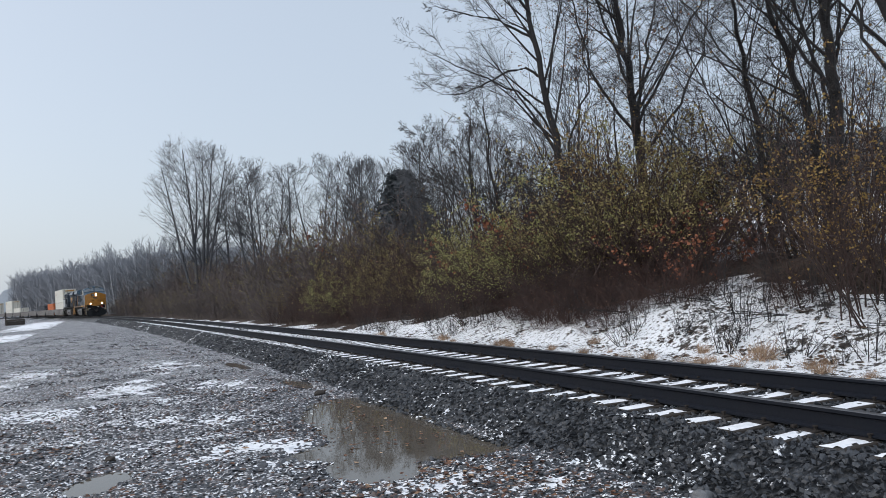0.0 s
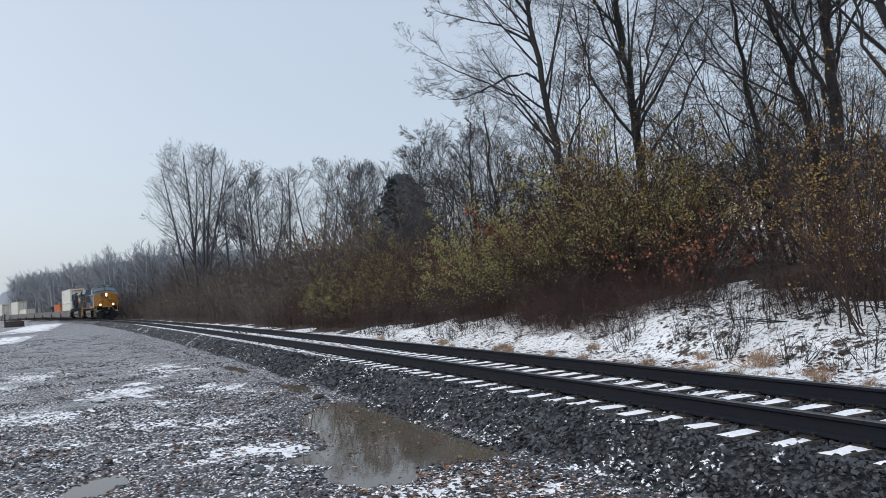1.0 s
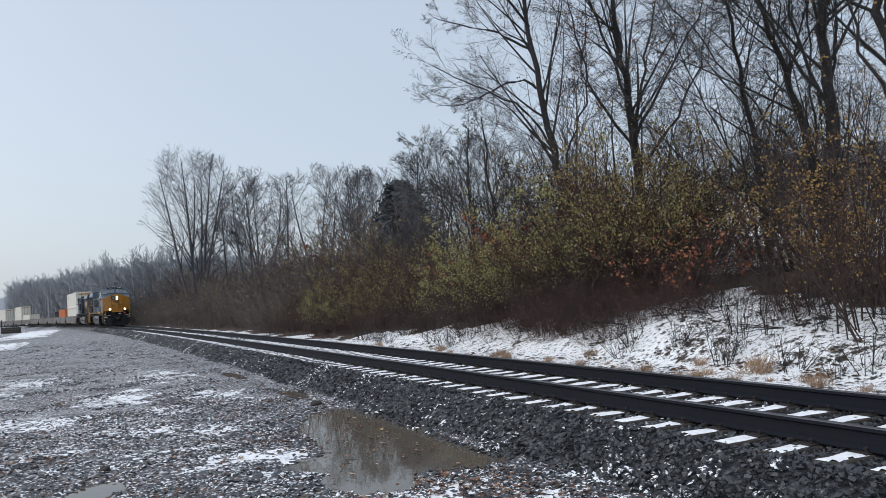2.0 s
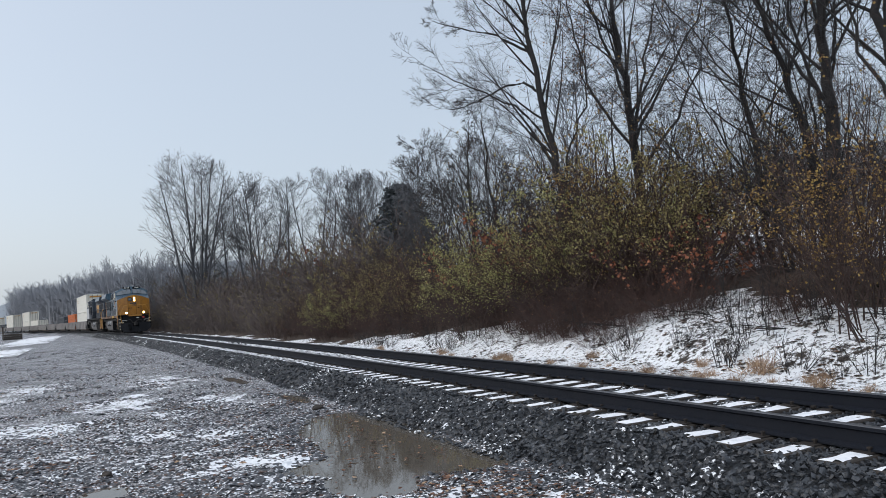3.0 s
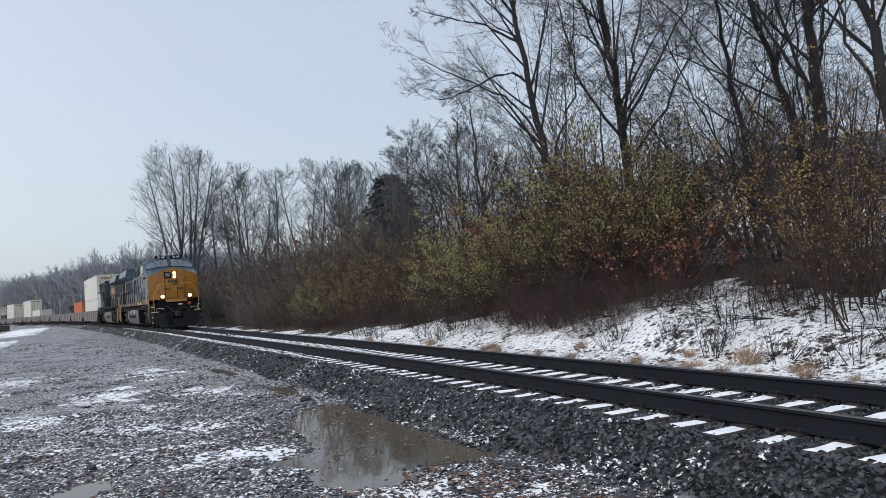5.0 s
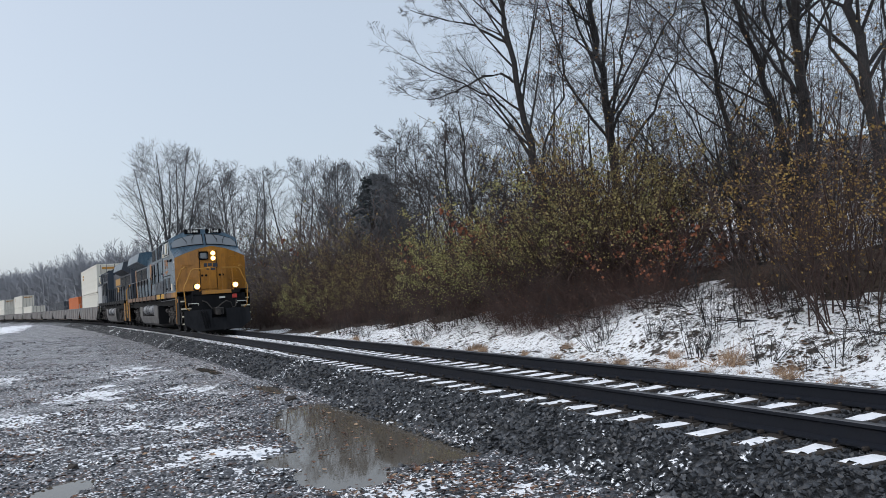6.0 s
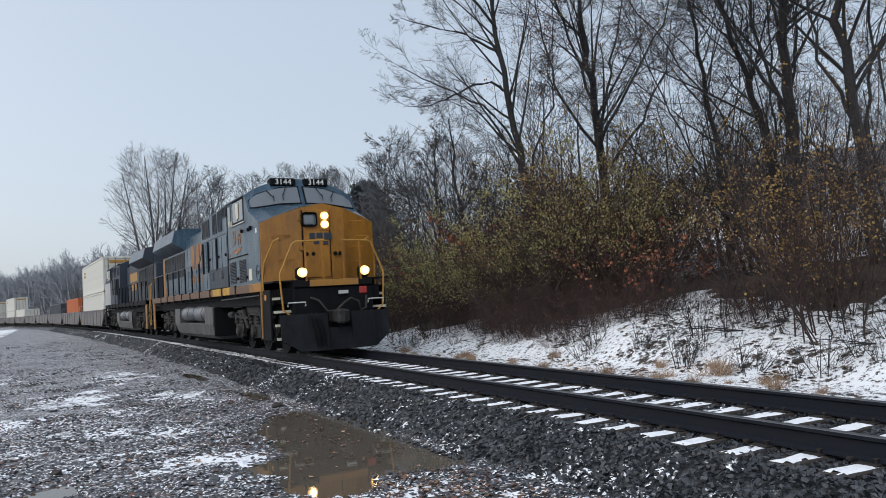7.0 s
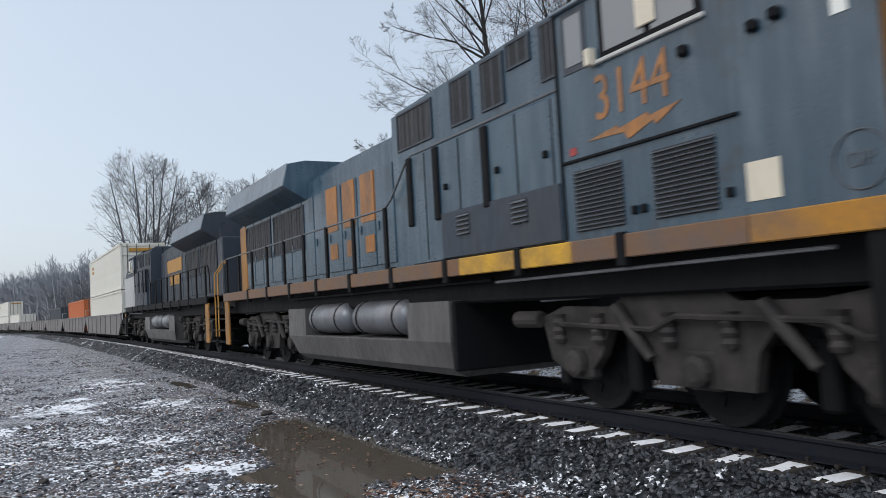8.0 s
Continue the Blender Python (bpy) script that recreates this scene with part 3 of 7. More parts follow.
class Wood:
    """Collects tapered limbs and leaves, and turns them into meshes."""

    def __init__(self, seed):
        self.rng = random.Random(seed)
        self.v, self.f = {0: [], 1: []}, {0: [], 1: []}
        self.lv, self.lf = [], []
        self.tips = []

    def limb(self, pts, r0, r1, kind, sides):
        v, f = self.v[kind], self.f[kind]
        n = len(pts)
        b = len(v)
        flat = sides == 2
        for i, p in enumerate(pts):
            d = (pts[min(i + 1, n - 1)] - pts[max(i - 1, 0)])
            d.normalize()
            a = d.orthogonal()
            a.normalize()
            c = d.cross(a)
            r = r0 + (r1 - r0) * i / (n - 1)
            for k in range(sides):
                t = 6.28318 * k / sides
                q = p + (a * math.cos(t) + c * math.sin(t)) * r
                v.append((q.x, q.y, q.z))
        for i in range(n - 1):
            for k in range(1 if flat else sides):
                u0, u1 = b + i * sides + k, b + i * sides + (k + 1) % sides
                f.append((u0, u1, u1 + sides, u0 + sides))

    def grow(self, start, way, length, r0, level, cfg):
        rng = self.rng
        segs = cfg["segs"][level]
        pts = [start.copy()]
        d = way.normalized()
        for i in range(segs):
            d = d + Vector((rng.uniform(-1, 1), rng.uniform(-1, 1), rng.uniform(-1, 1))) * cfg["wander"][level] + Vector((0, 0, cfg["up"][level]))
            d.normalize()
            q = pts[-1] + d * (length / segs)
            if "dome" in cfg and i > 0:
                zc, rx, rz = cfg["dome"]
                if (q.x * q.x + q.y * q.y) / (rx * rx) + max(0.0, q.z - zc) ** 2 / (rz * rz) > cfg["reach"] * rng.uniform(0.9, 1.12):
                    break
            pts.append(q)
        last = level == len(cfg["segs"]) - 1
        self.branch(pts, r0, level, cfg, length, last)

    def branch(self, pts, r0, level, cfg, length, last):
        rng = self.rng
        r1 = max(cfg["rmin"], r0 * cfg["taper"])
        self.limb(pts, r0, r1, 0 if level < 1 else 1, 2 if last else cfg["sides"][min(level, len(cfg["sides"]) - 1)])
        if level >= cfg["tip_level"]:
            self.tips.append((pts, level))
        if last:
            return
        n = cfg["kids"][level]
        n = int(n * rng.uniform(0.75, 1.25) + 0.5)
        segs = len(pts) - 1
        for k in range(n):
            t = cfg["bare"][level] + (1 - cfg["bare"][level]) * (k + rng.random()) / n
            i = min(int(t * segs), segs - 1)
            w = t * segs - i
            p = pts[i].lerp(pts[i + 1], w)
            d = (pts[i + 1] - pts[i]).normalized()
            side = d.orthogonal()
            side.rotate(Matrix.Rotation(rng.uniform(0, 6.28318), 3, d))
            ang = radians(rng.uniform(*cfg["angle"][level]))
            way = d * math.cos(ang) + side.normalized() * math.sin(ang)
            flare = cfg.get("flare", -0.6) if level == 0 else -0.6
            ln = length * cfg["ratio"][level] * (1.15 + flare * t if flare < 0 else 0.75 + flare * t * (1.6 - t)) * rng.uniform(0.7, 1.25)
            self.grow(p, way, ln, max(cfg["rmin"], (r0 + (r1 - r0) * t) * cfg["thin"]), level + 1, cfg)

    def leaves(self, count, size, droop=0.0, spread=0.10, keep=None, clump=0.35):
        rng = self.rng
        if not self.tips:
            return
        some = rng.sample(self.tips, max(1, int(len(self.tips) * clump)))
        for _ in range(count):
            pts, _l = rng.choice(some)
            i = rng.randrange(len(pts) - 1)
            p = pts[i].lerp(pts[i + 1], rng.random()) + Vector((rng.uniform(-spread, spread), rng.uniform(-spread, spread), rng.uniform(-spread, spread)))
            if keep is not None and not keep(p):
                continue
            a = Vector((rng.gauss(0, 1), rng.gauss(0, 1), rng.gauss(0, 1) - droop)).normalized()
            c = a.orthogonal()
            c.rotate(Matrix.Rotation(rng.uniform(0, 6.28318), 3, a))
            s = size * rng.uniform(0.6, 1.3)
            b = len(self.lv)
            m = a.cross(c) * s * 0.12
            for q in (p, p + a * s * 0.5 + c * s * 0.36 + m, p + a * s, p + a * s * 0.5 - c * s * 0.36 + m):
                self.lv.append((q.x, q.y, q.z))
            self.lf += [(b, b + 1, b + 2), (b, b + 2, b + 3)]

    def build(self, name, bark_mat, twig_mat, leaf_mat, label, category, group='', names=("trunk", "crown", "foliage")):
        thing = new(name)
        for kind, nm, m in ((0, names[0], bark_mat), (1, names[1], twig_mat)):
            if self.f[kind]:
                ob = data_object(nm, self.v[kind], self.f[kind], m, thing)
                if nm in ("twig_mass", "stem_clump"):
                    tagged(ob, kind="stuff")
                if kind == 0:
                    for p in ob.data.polygons:
                        p.use_smooth = True
        if self.lf:
            data_object(names[2], self.lv, self.lf, leaf_mat, thing)
        return tagged(thing, label, category, group)


FINE = dict(segs=(9, 6, 5, 3, 2), wander=(0.09, 0.11, 0.14, 0.15, 0.15), up=(0.05, 0.03, 0.02, 0.02, 0.01), kids=(9, 7, 6, 4), bare=(0.3, 0.12, 0.12, 0.12), sides=(7, 4, 3, 2),
            angle=((25, 50), (25, 50), (25, 50), (22, 48)), ratio=(0.42, 0.50, 0.52, 0.62), thin=0.40, taper=0.22, rmin=0.0052, tip_level=3)
MID = dict(segs=(8, 6, 4, 3), wander=(0.045, 0.05, 0.07, 0.08), up=(0.02, 0.06, 0.05, 0.03), kids=(10, 8, 6), bare=(0.22, 0.18, 0.12), sides=(6, 3, 2),
           angle=((26, 46), (24, 44), (22, 46)), ratio=(0.44, 0.50, 0.50), thin=0.50, taper=0.2, rmin=0.0062, tip_level=2)
VASE = dict(MID, wander=(0.06, 0.06, 0.08, 0.10), up=(0.05, 0.07, 0.05, 0.03), kids=(11, 8, 6), bare=(0.28, 0.14, 0.12), angle=((26, 50), (28, 52), (26, 52)), ratio=(0.46, 0.52, 0.52), rmin=0.0085, thin=0.56, reach=1.0)
COARSE = dict(MID, kids=(9, 6, 5), rmin=0.0085, segs=(6, 4, 3, 2), wander=(0.06, 0.08, 0.10, 0.10))
SHOOT = dict(segs=(5, 3, 1), wander=(0.14, 0.20, 0.3), up=(0.0, 0.06, 0.0), kids=(7, 4), bare=(0.12, 0.1), sides=(3, 3), angle=((20, 50), (25, 65)), ratio=(0.42, 0.5), thin=0.6, taper=0.35, rmin=0.0032, tip_level=1)

AHEAD, ASIDE = Vector((0.415, 0.91, 0)), Vector((0.91, -0.415, 0))


def near_tree(seed, x, y, stems, r0, leaves, leaf_mat, label, cfg=FINE, size=0.07, keep=None):
    """A tall tree whose stems follow the given lines: (aside, ahead, up) from its foot."""
    w = Wood(seed)
    for k, line in enumerate(stems):
        pts = [ASIDE * a + AHEAD * b + Vector((0, 0, c)) for a, b, c in line]
        fine = []
        for p, q in zip(pts, pts[1:]):
            m = 4
            for i in range(m):
                j = Vector((w.rng.uniform(-1, 1), w.rng.uniform(-1, 1), 0)) * 0.085
                fine.append(p.lerp(q, i / m) + (j if fine else Vector()))
        fine.append(pts[-1])
        ln = sum((b - a).length for a, b in zip(fine, fine[1:]))
        main = k == 0
        w.branch(fine, r0 if main else r0 * 0.30, 0, dict(cfg, kids=(int(ln * 1.6), *cfg["kids"][1:]), ratio=(0.30 if ln > 8 else 0.4, *cfg["ratio"][1:])), ln, False)
    if leaves:
        w.leaves(leaves, size, 0.6, 0.12, keep)
    thing = w.build("tree", M_BARK, M_BARK, leaf_mat, label, "tree", "trees on the bank")
    thing.matrix_basis = pose(x, y, ground_z(x, y) - 0.1)
    return thing


def build_near_trees():
    near_tree(11, 14.63, 21.5, [
        [(0.4, 0, 0), (0.1, 0, 3.2), (-0.45, 0, 5.9), (-0.75, 0, 8.6), (-0.95, 0, 10.8), (-0.9, 0, 14.5)],
        [(-0.30, 0, 5.0), (-0.75, -0.1, 6.0), (-1.5, -0.3, 6.75), (-2.5, -0.3, 7.25), (-3.5, -0.2, 7.75), (-4.3, 0, 8.35)],
        [(-0.6, 0, 7.2), (-1.1, 0.1, 7.6), (-1.8, 0.2, 7.55), (-2.6, 0.35, 7.15), (-3.4, 0.5, 6.95), (-4.0, 0.6, 7.05)],
        [(-0.75, 0, 8.6), (-1.8, 0.6, 9.5), (-3.0, 0.9, 9.9), (-4.0, 1.0, 10.3)],
        [(0.05, 0, 3.3), (0.25, 0.2, 5.0), (0.95, 0.3, 6.7), (1.0, 0.2, 8.2), (1.3, 0.2, 11)],
        [(-0.8, 0, 9.4), (-2.0, -0.4, 10.9), (-2.8, -0.6, 12.0), (-3.4, -0.7, 12.8)]],
        0.165, 2300, M_LEAF_BROWN, "tall bare dark tree with brown leaves and a long reaching limb", keep=lambda p: p.z > 3 and (p.dot(ASIDE) > -1.7))
    near_tree(12, 17.2, 20.8, [
        [(0.3, 0, 0), (0.0, 0, 3.2), (0.0, 0, 5.4), (-0.3, 0, 7.6), (-0.4, 0, 9.5), (-0.5, 0.3, 14)],
        [(0.0, 0, 5.2), (0.5, 0.2, 7.3), (1.0, 0.3, 9.2), (1.5, 0.3, 13)],
        [(0.0, 0, 4.9), (1.2, -0.2, 7.0), (2.3, -0.3, 8.8), (3.2, -0.5, 11.5)],
        [(0.0, 0, 5.6), (-0.8, -0.2, 8.0), (-1.4, -0.3, 10), (-2.0, -0.3, 13)],
        [(0.05, 0, 3.9), (1.6, 0.3, 5.6), (2.6, 0.5, 7.4), (3.0, 0.5, 9.5)],
        [(0.1, 0, 4.3), (-1.2, 0.3, 6.5), (-1.7, 0.5, 8.8), (-1.9, 0.5, 11)]],
        0.20, 900, M_LEAF_YELLOW, "large many-stemmed dark bare tree with scattered yellow leaves")
    near_tree(13, 15.6, 12.2, [
        [(0.15, 0, 0), (0.12, 0, 3.4), (0.15, 0, 5.2), (0.2, 0, 6.6), (0.25, 0, 9), (0.3, 0, 13)],
        [(0.12, 0, 3.4), (-0.3, 0.1, 5.0), (-0.6, 0.2, 7.0), (-0.9, 0.2, 9.0), (-1.4, 0.2, 12)],
        [(0.12, 0, 3.6), (0.5, 0.2, 5.2), (0.75, 0.3, 7.2), (1.2, 0.3, 12)],
        [(0.1, 0, 3.8), (-0.9, -0.2, 5.2), (-1.6, -0.2, 6.6), (-2.2, -0.3, 9.0)]],
        0.16, 350, M_LEAF_BROWN, "tall forked tree with thick dark wet trunks")
    near_tree(14, 14.95, 10.0, [
        [(0.2, 0, 0), (0.1, 0, 2.8), (-0.2, 0, 5.2), (-0.05, 0, 7.0), (0.1, 0, 12)],
        [(0.15, 0, 2.2), (0.5, 0.2, 4.0), (0.7, 0.3, 6.5), (1.0, 0.3, 11)],
        [(0.0, 0, 3.0), (-0.6, 0, 4.4), (-0.9, 0, 6.4), (-1.2, 0, 9.5)]],
        0.15, 500, M_LEAF_YELLOW, "slender dark tree with rising bare branches and a few leaves")
    near_tree(15, 16.3, 13.2, [
        [(0.2, 0, 0), (0.0, 0, 2.6), (-0.4, 0, 4.4), (-0.9, 0, 6.2), (-1.5, 0, 8.5), (-2.0, 0, 12)],
        [(0.0, 0, 2.2), (-0.9, 0.2, 3.7), (-2.0, 0.3, 5.2), (-3.2, 0.4, 7.2), (-4.0, 0.4, 9)],
        [(0.05, 0, 2.5), (0.2, 0.1, 4.8), (0.3, 0.1, 7.4), (0.5, 0.1, 11.5)],
        [(0.0, 0, 2.4), (-0.5, -0.3, 4.4), (-0.8, -0.4, 7.0), (-0.7, -0.5, 11)],
        [(0.0, 0, 1.9), (-1.4, -0.2, 3.1), (-2.8, -0.3, 4.2), (-4.0, -0.3, 5.3)]],
        0.11, 300, M_LEAF_BROWN, "many-stemmed leaning tree with a dense web of bare branches")
    near_tree(16, 17.0, 15.5, [
        [(0.1, 0, 0), (0.0, 0, 2.6), (-0.2, 0, 5.0), (-0.5, 0, 7.5), (-0.6, 0, 12)],
        [(0.0, 0, 2.0), (-0.9, 0, 3.6), (-1.7, 0, 5.6), (-2.6, 0, 8.2), (-3.2, 0, 10)],
        [(0.0, 0, 2.2), (0.6, 0.2, 4.2), (1.1, 0.2, 6.5), (1.5, 0.2, 10)],
        [(0.0, 0, 1.7), (-1.6, 0.3, 2.9), (-3.0, 0.5, 4.4), (-4.0, 0.5, 6.0)]],
        0.10, 250, M_LEAF_YELLOW, "bare clump of dark stems fanning out over the brush")
    near_tree(17, 16.2, 28.7, [
        [(0.0, 0, 0), (-0.1, 0, 2.6), (-0.4, 0, 5.0), (-0.6, 0, 8.0)],
        [(-0.05, 0, 1.8), (-1.0, 0, 3.2), (-2.4, 0.2, 4.6), (-3.6, 0.2, 5.4)],
        [(0.0, 0, 2.0), (0.7, 0.2, 4.0), (1.0, 0.2, 7.0)]],
        0.12, 0, M_LEAF_BROWN, "small dark bare tree with a low sweeping limb", dict(FINE, rmin=0.008))
    near_tree(18, 17.4, 34.0, [
        [(0.0, 0, 0), (0.1, 0, 3.0), (0.0, 0, 6.0), (0.2, 0, 8.6)],
        [(0.05, 0, 2.4), (-1.0, 0, 4.4), (-1.9, 0.2, 6.6), (-2.3, 0.2, 8.0)],
        [(0.0, 0, 2.0), (1.0, 0.2, 4.0), (1.8, 0.2, 6.6)]],
        0.13, 0, M_LEAF_BROWN, "bare spreading tree behind the brush", dict(FINE, rmin=0.009))


build_near_trees()


def put_copy(ob, m, used):
    """The first use of a kind places it, each later one a copy."""
    if ob in used:
        copy_thing(ob, m @ Matrix.Diagonal((1 / ob.scale.x, 1 / ob.scale.y, 1 / ob.scale.z, 1)))
    else:
        used.add(ob)
        ob.matrix_basis = m


def far_tree_kind(seed, stems, lean, bark_mat, label, cfg):
    """A bare tree 10 m high with some stems fanning from its foot."""
    w = Wood(seed)
    for k in range(stems):
        a = 6.28318 * (k + w.rng.random() * 0.5) / stems
        t = radians(lean * w.rng.uniform(0.5, 1.1))
        way = Vector((math.cos(a) * math.sin(t), math.sin(a) * math.sin(t), math.cos(t)))
        w.grow(Vector((0.15 * math.cos(a), 0.15 * math.sin(a), -0.3)), way, 10.0 * w.rng.uniform(0.85, 1.0), 0.095 if stems > 1 else 0.12, 0, cfg)
    return w.build("tree", bark_mat, bark_mat, None, label, "tree", "trees on the bank")


def build_far_trees():
    rng = random.Random(21)
    kinds = [far_tree_kind(31, 6, 15, M_BARK_FAR, "tall many-stemmed bare tree, bark greyed for mist", dict(VASE, dome=(6.4, 2.8, 3.7))),
             far_tree_kind(32, 3, 17, M_BARK_FAR, "forked bare tree, bark greyed for mist", dict(VASE, dome=(6.2, 2.7, 3.8))),
             far_tree_kind(33, 1, 5, M_BARK_FAR, "bare tree behind brush, bark greyed for mist", dict(VASE, kids=(15, 9, 6), dome=(5.8, 2.7, 4.1))),
             far_tree_kind(34, 3, 20, M_BARK_FAR, "spreading bare tree, bark greyed for mist", dict(COARSE, dome=(5.6, 3.2, 3.9), reach=1.0))]
    used = set()
    rows = [(10.9, 89.4, 18.8, 0), (15.6, 80.5, 14.2, 1), (17.2, 74.0, 12.5, 2), (18.0, 63.5, 13.0, 1), (20.3, 60.7, 12.0, 0), (20.5, 56.4, 11.0, 1), (20.0, 48.0, 10.8, 2),
            (19.2, 41.8, 8.4, 1), (14.9, 93.8, 13.0, 2), (8.6, 109.7, 10.5, 3), (7.3, 139.8, 10.5, 3), (12.0, 100.0, 10.0, 3), 
            (17.0, 38.5, 7.5, 1), (20.5, 37.0, 9.0, 2), (21.0, 30.5, 10.5, 2), (5.0, 125.0, 8.5, 3), (9.5, 120.0, 9.0, 3),
            (22.5, 49.0, 11.5, 1), (18.0, 43.0, 8.5, 1), (21.5, 40.0, 10.0, 1), (17.5, 84.0, 13.0, 1), (13.0, 96.0, 11.0, 1)]
    for x, y, h, k in rows:
        m = pose(x, y, ground_z(x, y) - 0.1, 0, 0, rng.uniform(0, 360)) @ Matrix.Scale(h * (0.90 if y < 72 else 1.03) / 9.6, 4)
        put_copy(kinds[k], m, used)
    for i in range(4):
        y = rng.uniform(75, 120)
        x = track_x(y) + rng.uniform(9, 24)
        put_copy(kinds[3 if i % 3 else 1], pose(x, y, ground_z(x, y) - 0.1, 0, 0, rng.uniform(0, 360)) @ Matrix.Diagonal((0.7, 0.7, rng.uniform(0.55, 0.9), 1)), used)


build_far_trees()


def build_thicket_trees():
    """Small many-stemmed trees, a dense dark web of branches behind the brush."""
    rng = random.Random(25)
    cfg = dict(FINE, segs=(8, 5, 4, 2), kids=(9, 7, 6), wander=(0.09, 0.10, 0.12, 0.13), up=(0.05, 0.02, 0.0, 0.0), bare=(0.15, 0.1, 0.1), angle=((25, 55), (25, 55), (25, 55)), ratio=(0.46, 0.52, 0.58), rmin=0.0034, tip_level=2, sides=(5, 3, 2))
    kinds = []
    for k, (stems, lean, leaves) in enumerate(((6, 32, 130), (5, 26, 50), (7, 38, 30))):
        w = Wood(120 + k)
        for i in range(stems):
            a = 6.28318 * (i + w.rng.random() * 0.6) / stems
            t = radians(lean * w.rng.uniform(0.3, 1.1))
            w.grow(Vector((0.2 * math.cos(a), 0.2 * math.sin(a), -0.2)), Vector((math.cos(a) * math.sin(t), math.sin(a) * math.sin(t), math.cos(t))), 6.0 * w.rng.uniform(0.7, 1.05), 0.06, 0, cfg)
        w.leaves(leaves, 0.07, 0.6, 0.1, None, 0.12)
        kinds.append(w.build("small_tree", M_BARK, M_BARK, M_LEAF_BROWN if k else M_LEAF_YELLOW, "small many-stemmed dark tree, a web of bare twigs", "tree", "small trees behind the brush"))
    used = set()
    for i, (x, y, h) in enumerate(((14.8, 9.2, 4.4), (14.6, 11.6, 4.6), (13.6, 6.6, 4.2), (16.8, 12.6, 5.2), (15.9, 14.6, 4.8), (18.6, 17.2, 5.8), (19.0, 19.6, 6.0), (17.6, 14.6, 5.6), (17.0, 10.4, 5.2), (15.2, 13.0, 4.6), (15.2, 19.8, 4.2), (15.6, 24.0, 5.0), (14.3, 27.0, 5.8), (14.9, 22.8, 5.8), (16.4, 22.4, 6.4), (17.2, 21.6, 6.6), (16.8, 26.4, 5.2), (15.0, 30.5, 4.6), (18.4, 31.0, 5.6))):
        put_copy(kinds[i % 3], pose(x, y, ground_z(x, y) - 0.1, 0, 0, rng.uniform(0, 360)) @ Matrix.Scale(h / 6.0, 4), used)


build_thicket_trees()


def build_conifer():
    w = Wood(41)
    w.limb([Vector((0, 0, -0.2)), Vector((0, 0, 4)), Vector((0, 0, 8.4))], 0.18, 0.02, 0, 7)
    for i in range(150):
        z = 1.2 + 7.0 * i / 150
        ln = (8.6 - z) * 0.33 + 0.2
        a = i * 2.4 + w.rng.random()
        way = Vector((math.cos(a), math.sin(a), 0.10))
        pts = [Vector((0, 0, z)) + way * ln * t + Vector((0, 0, -0.25 * ln * t * t)) for t in (0, 0.35, 0.7, 1.0)]
        w.limb(pts, 0.03, 0.01, 1, 3)
        w.tips.append((pts, 1))
    w.leaves(15000, 0.20, 0.2, 0.22, None, 1.0)
    t = w.build("conifer", M_BARK_FAR, M_BARK_FAR, M_NEEDLE, "dusky grey-green conifer among bare trees, bark greyed for mist", "conifer tree", names=("trunk", "crown", "needle_mass"))
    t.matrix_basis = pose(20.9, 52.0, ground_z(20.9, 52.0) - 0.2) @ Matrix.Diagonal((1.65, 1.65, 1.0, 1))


build_conifer()


def bush_kind(seed, height, shoots, leaves, size, twig_mat, leaf_mat, label, category="bush", cfg=SHOOT, low=0.0, arch=-0.02, tilt=50, clump=0.35):
    """Arching shoots from one foot, with twigs and what leaves are left."""
    w = Wood(seed)
    c = dict(cfg, up=(arch, *cfg["up"][1:]))
    for k in range(shoots):
        a = w.rng.uniform(0, 6.28318)
        t = radians(w.rng.uniform(4, tilt))
        r = 0.45 * math.sqrt(w.rng.random()) * height / 2.5
        way = Vector((math.cos(a) * math.sin(t), math.sin(a) * math.sin(t), math.cos(t)))
        w.grow(Vector((r * math.cos(a), r * math.sin(a), -0.15)), way, height * w.rng.uniform(0.55, 1.12), 0.010 * height / 2.5, 0, c)
    if leaves:
        w.leaves(leaves, size, 0.5, 0.07, (lambda p: p.z > low * w.rng.uniform(0.35, 1.25)) if low else None, clump)
    return w.build("bush", twig_mat, twig_mat, leaf_mat, label, category, "brush along the bank", ("stem_clump", "twig_mass", "foliage"))


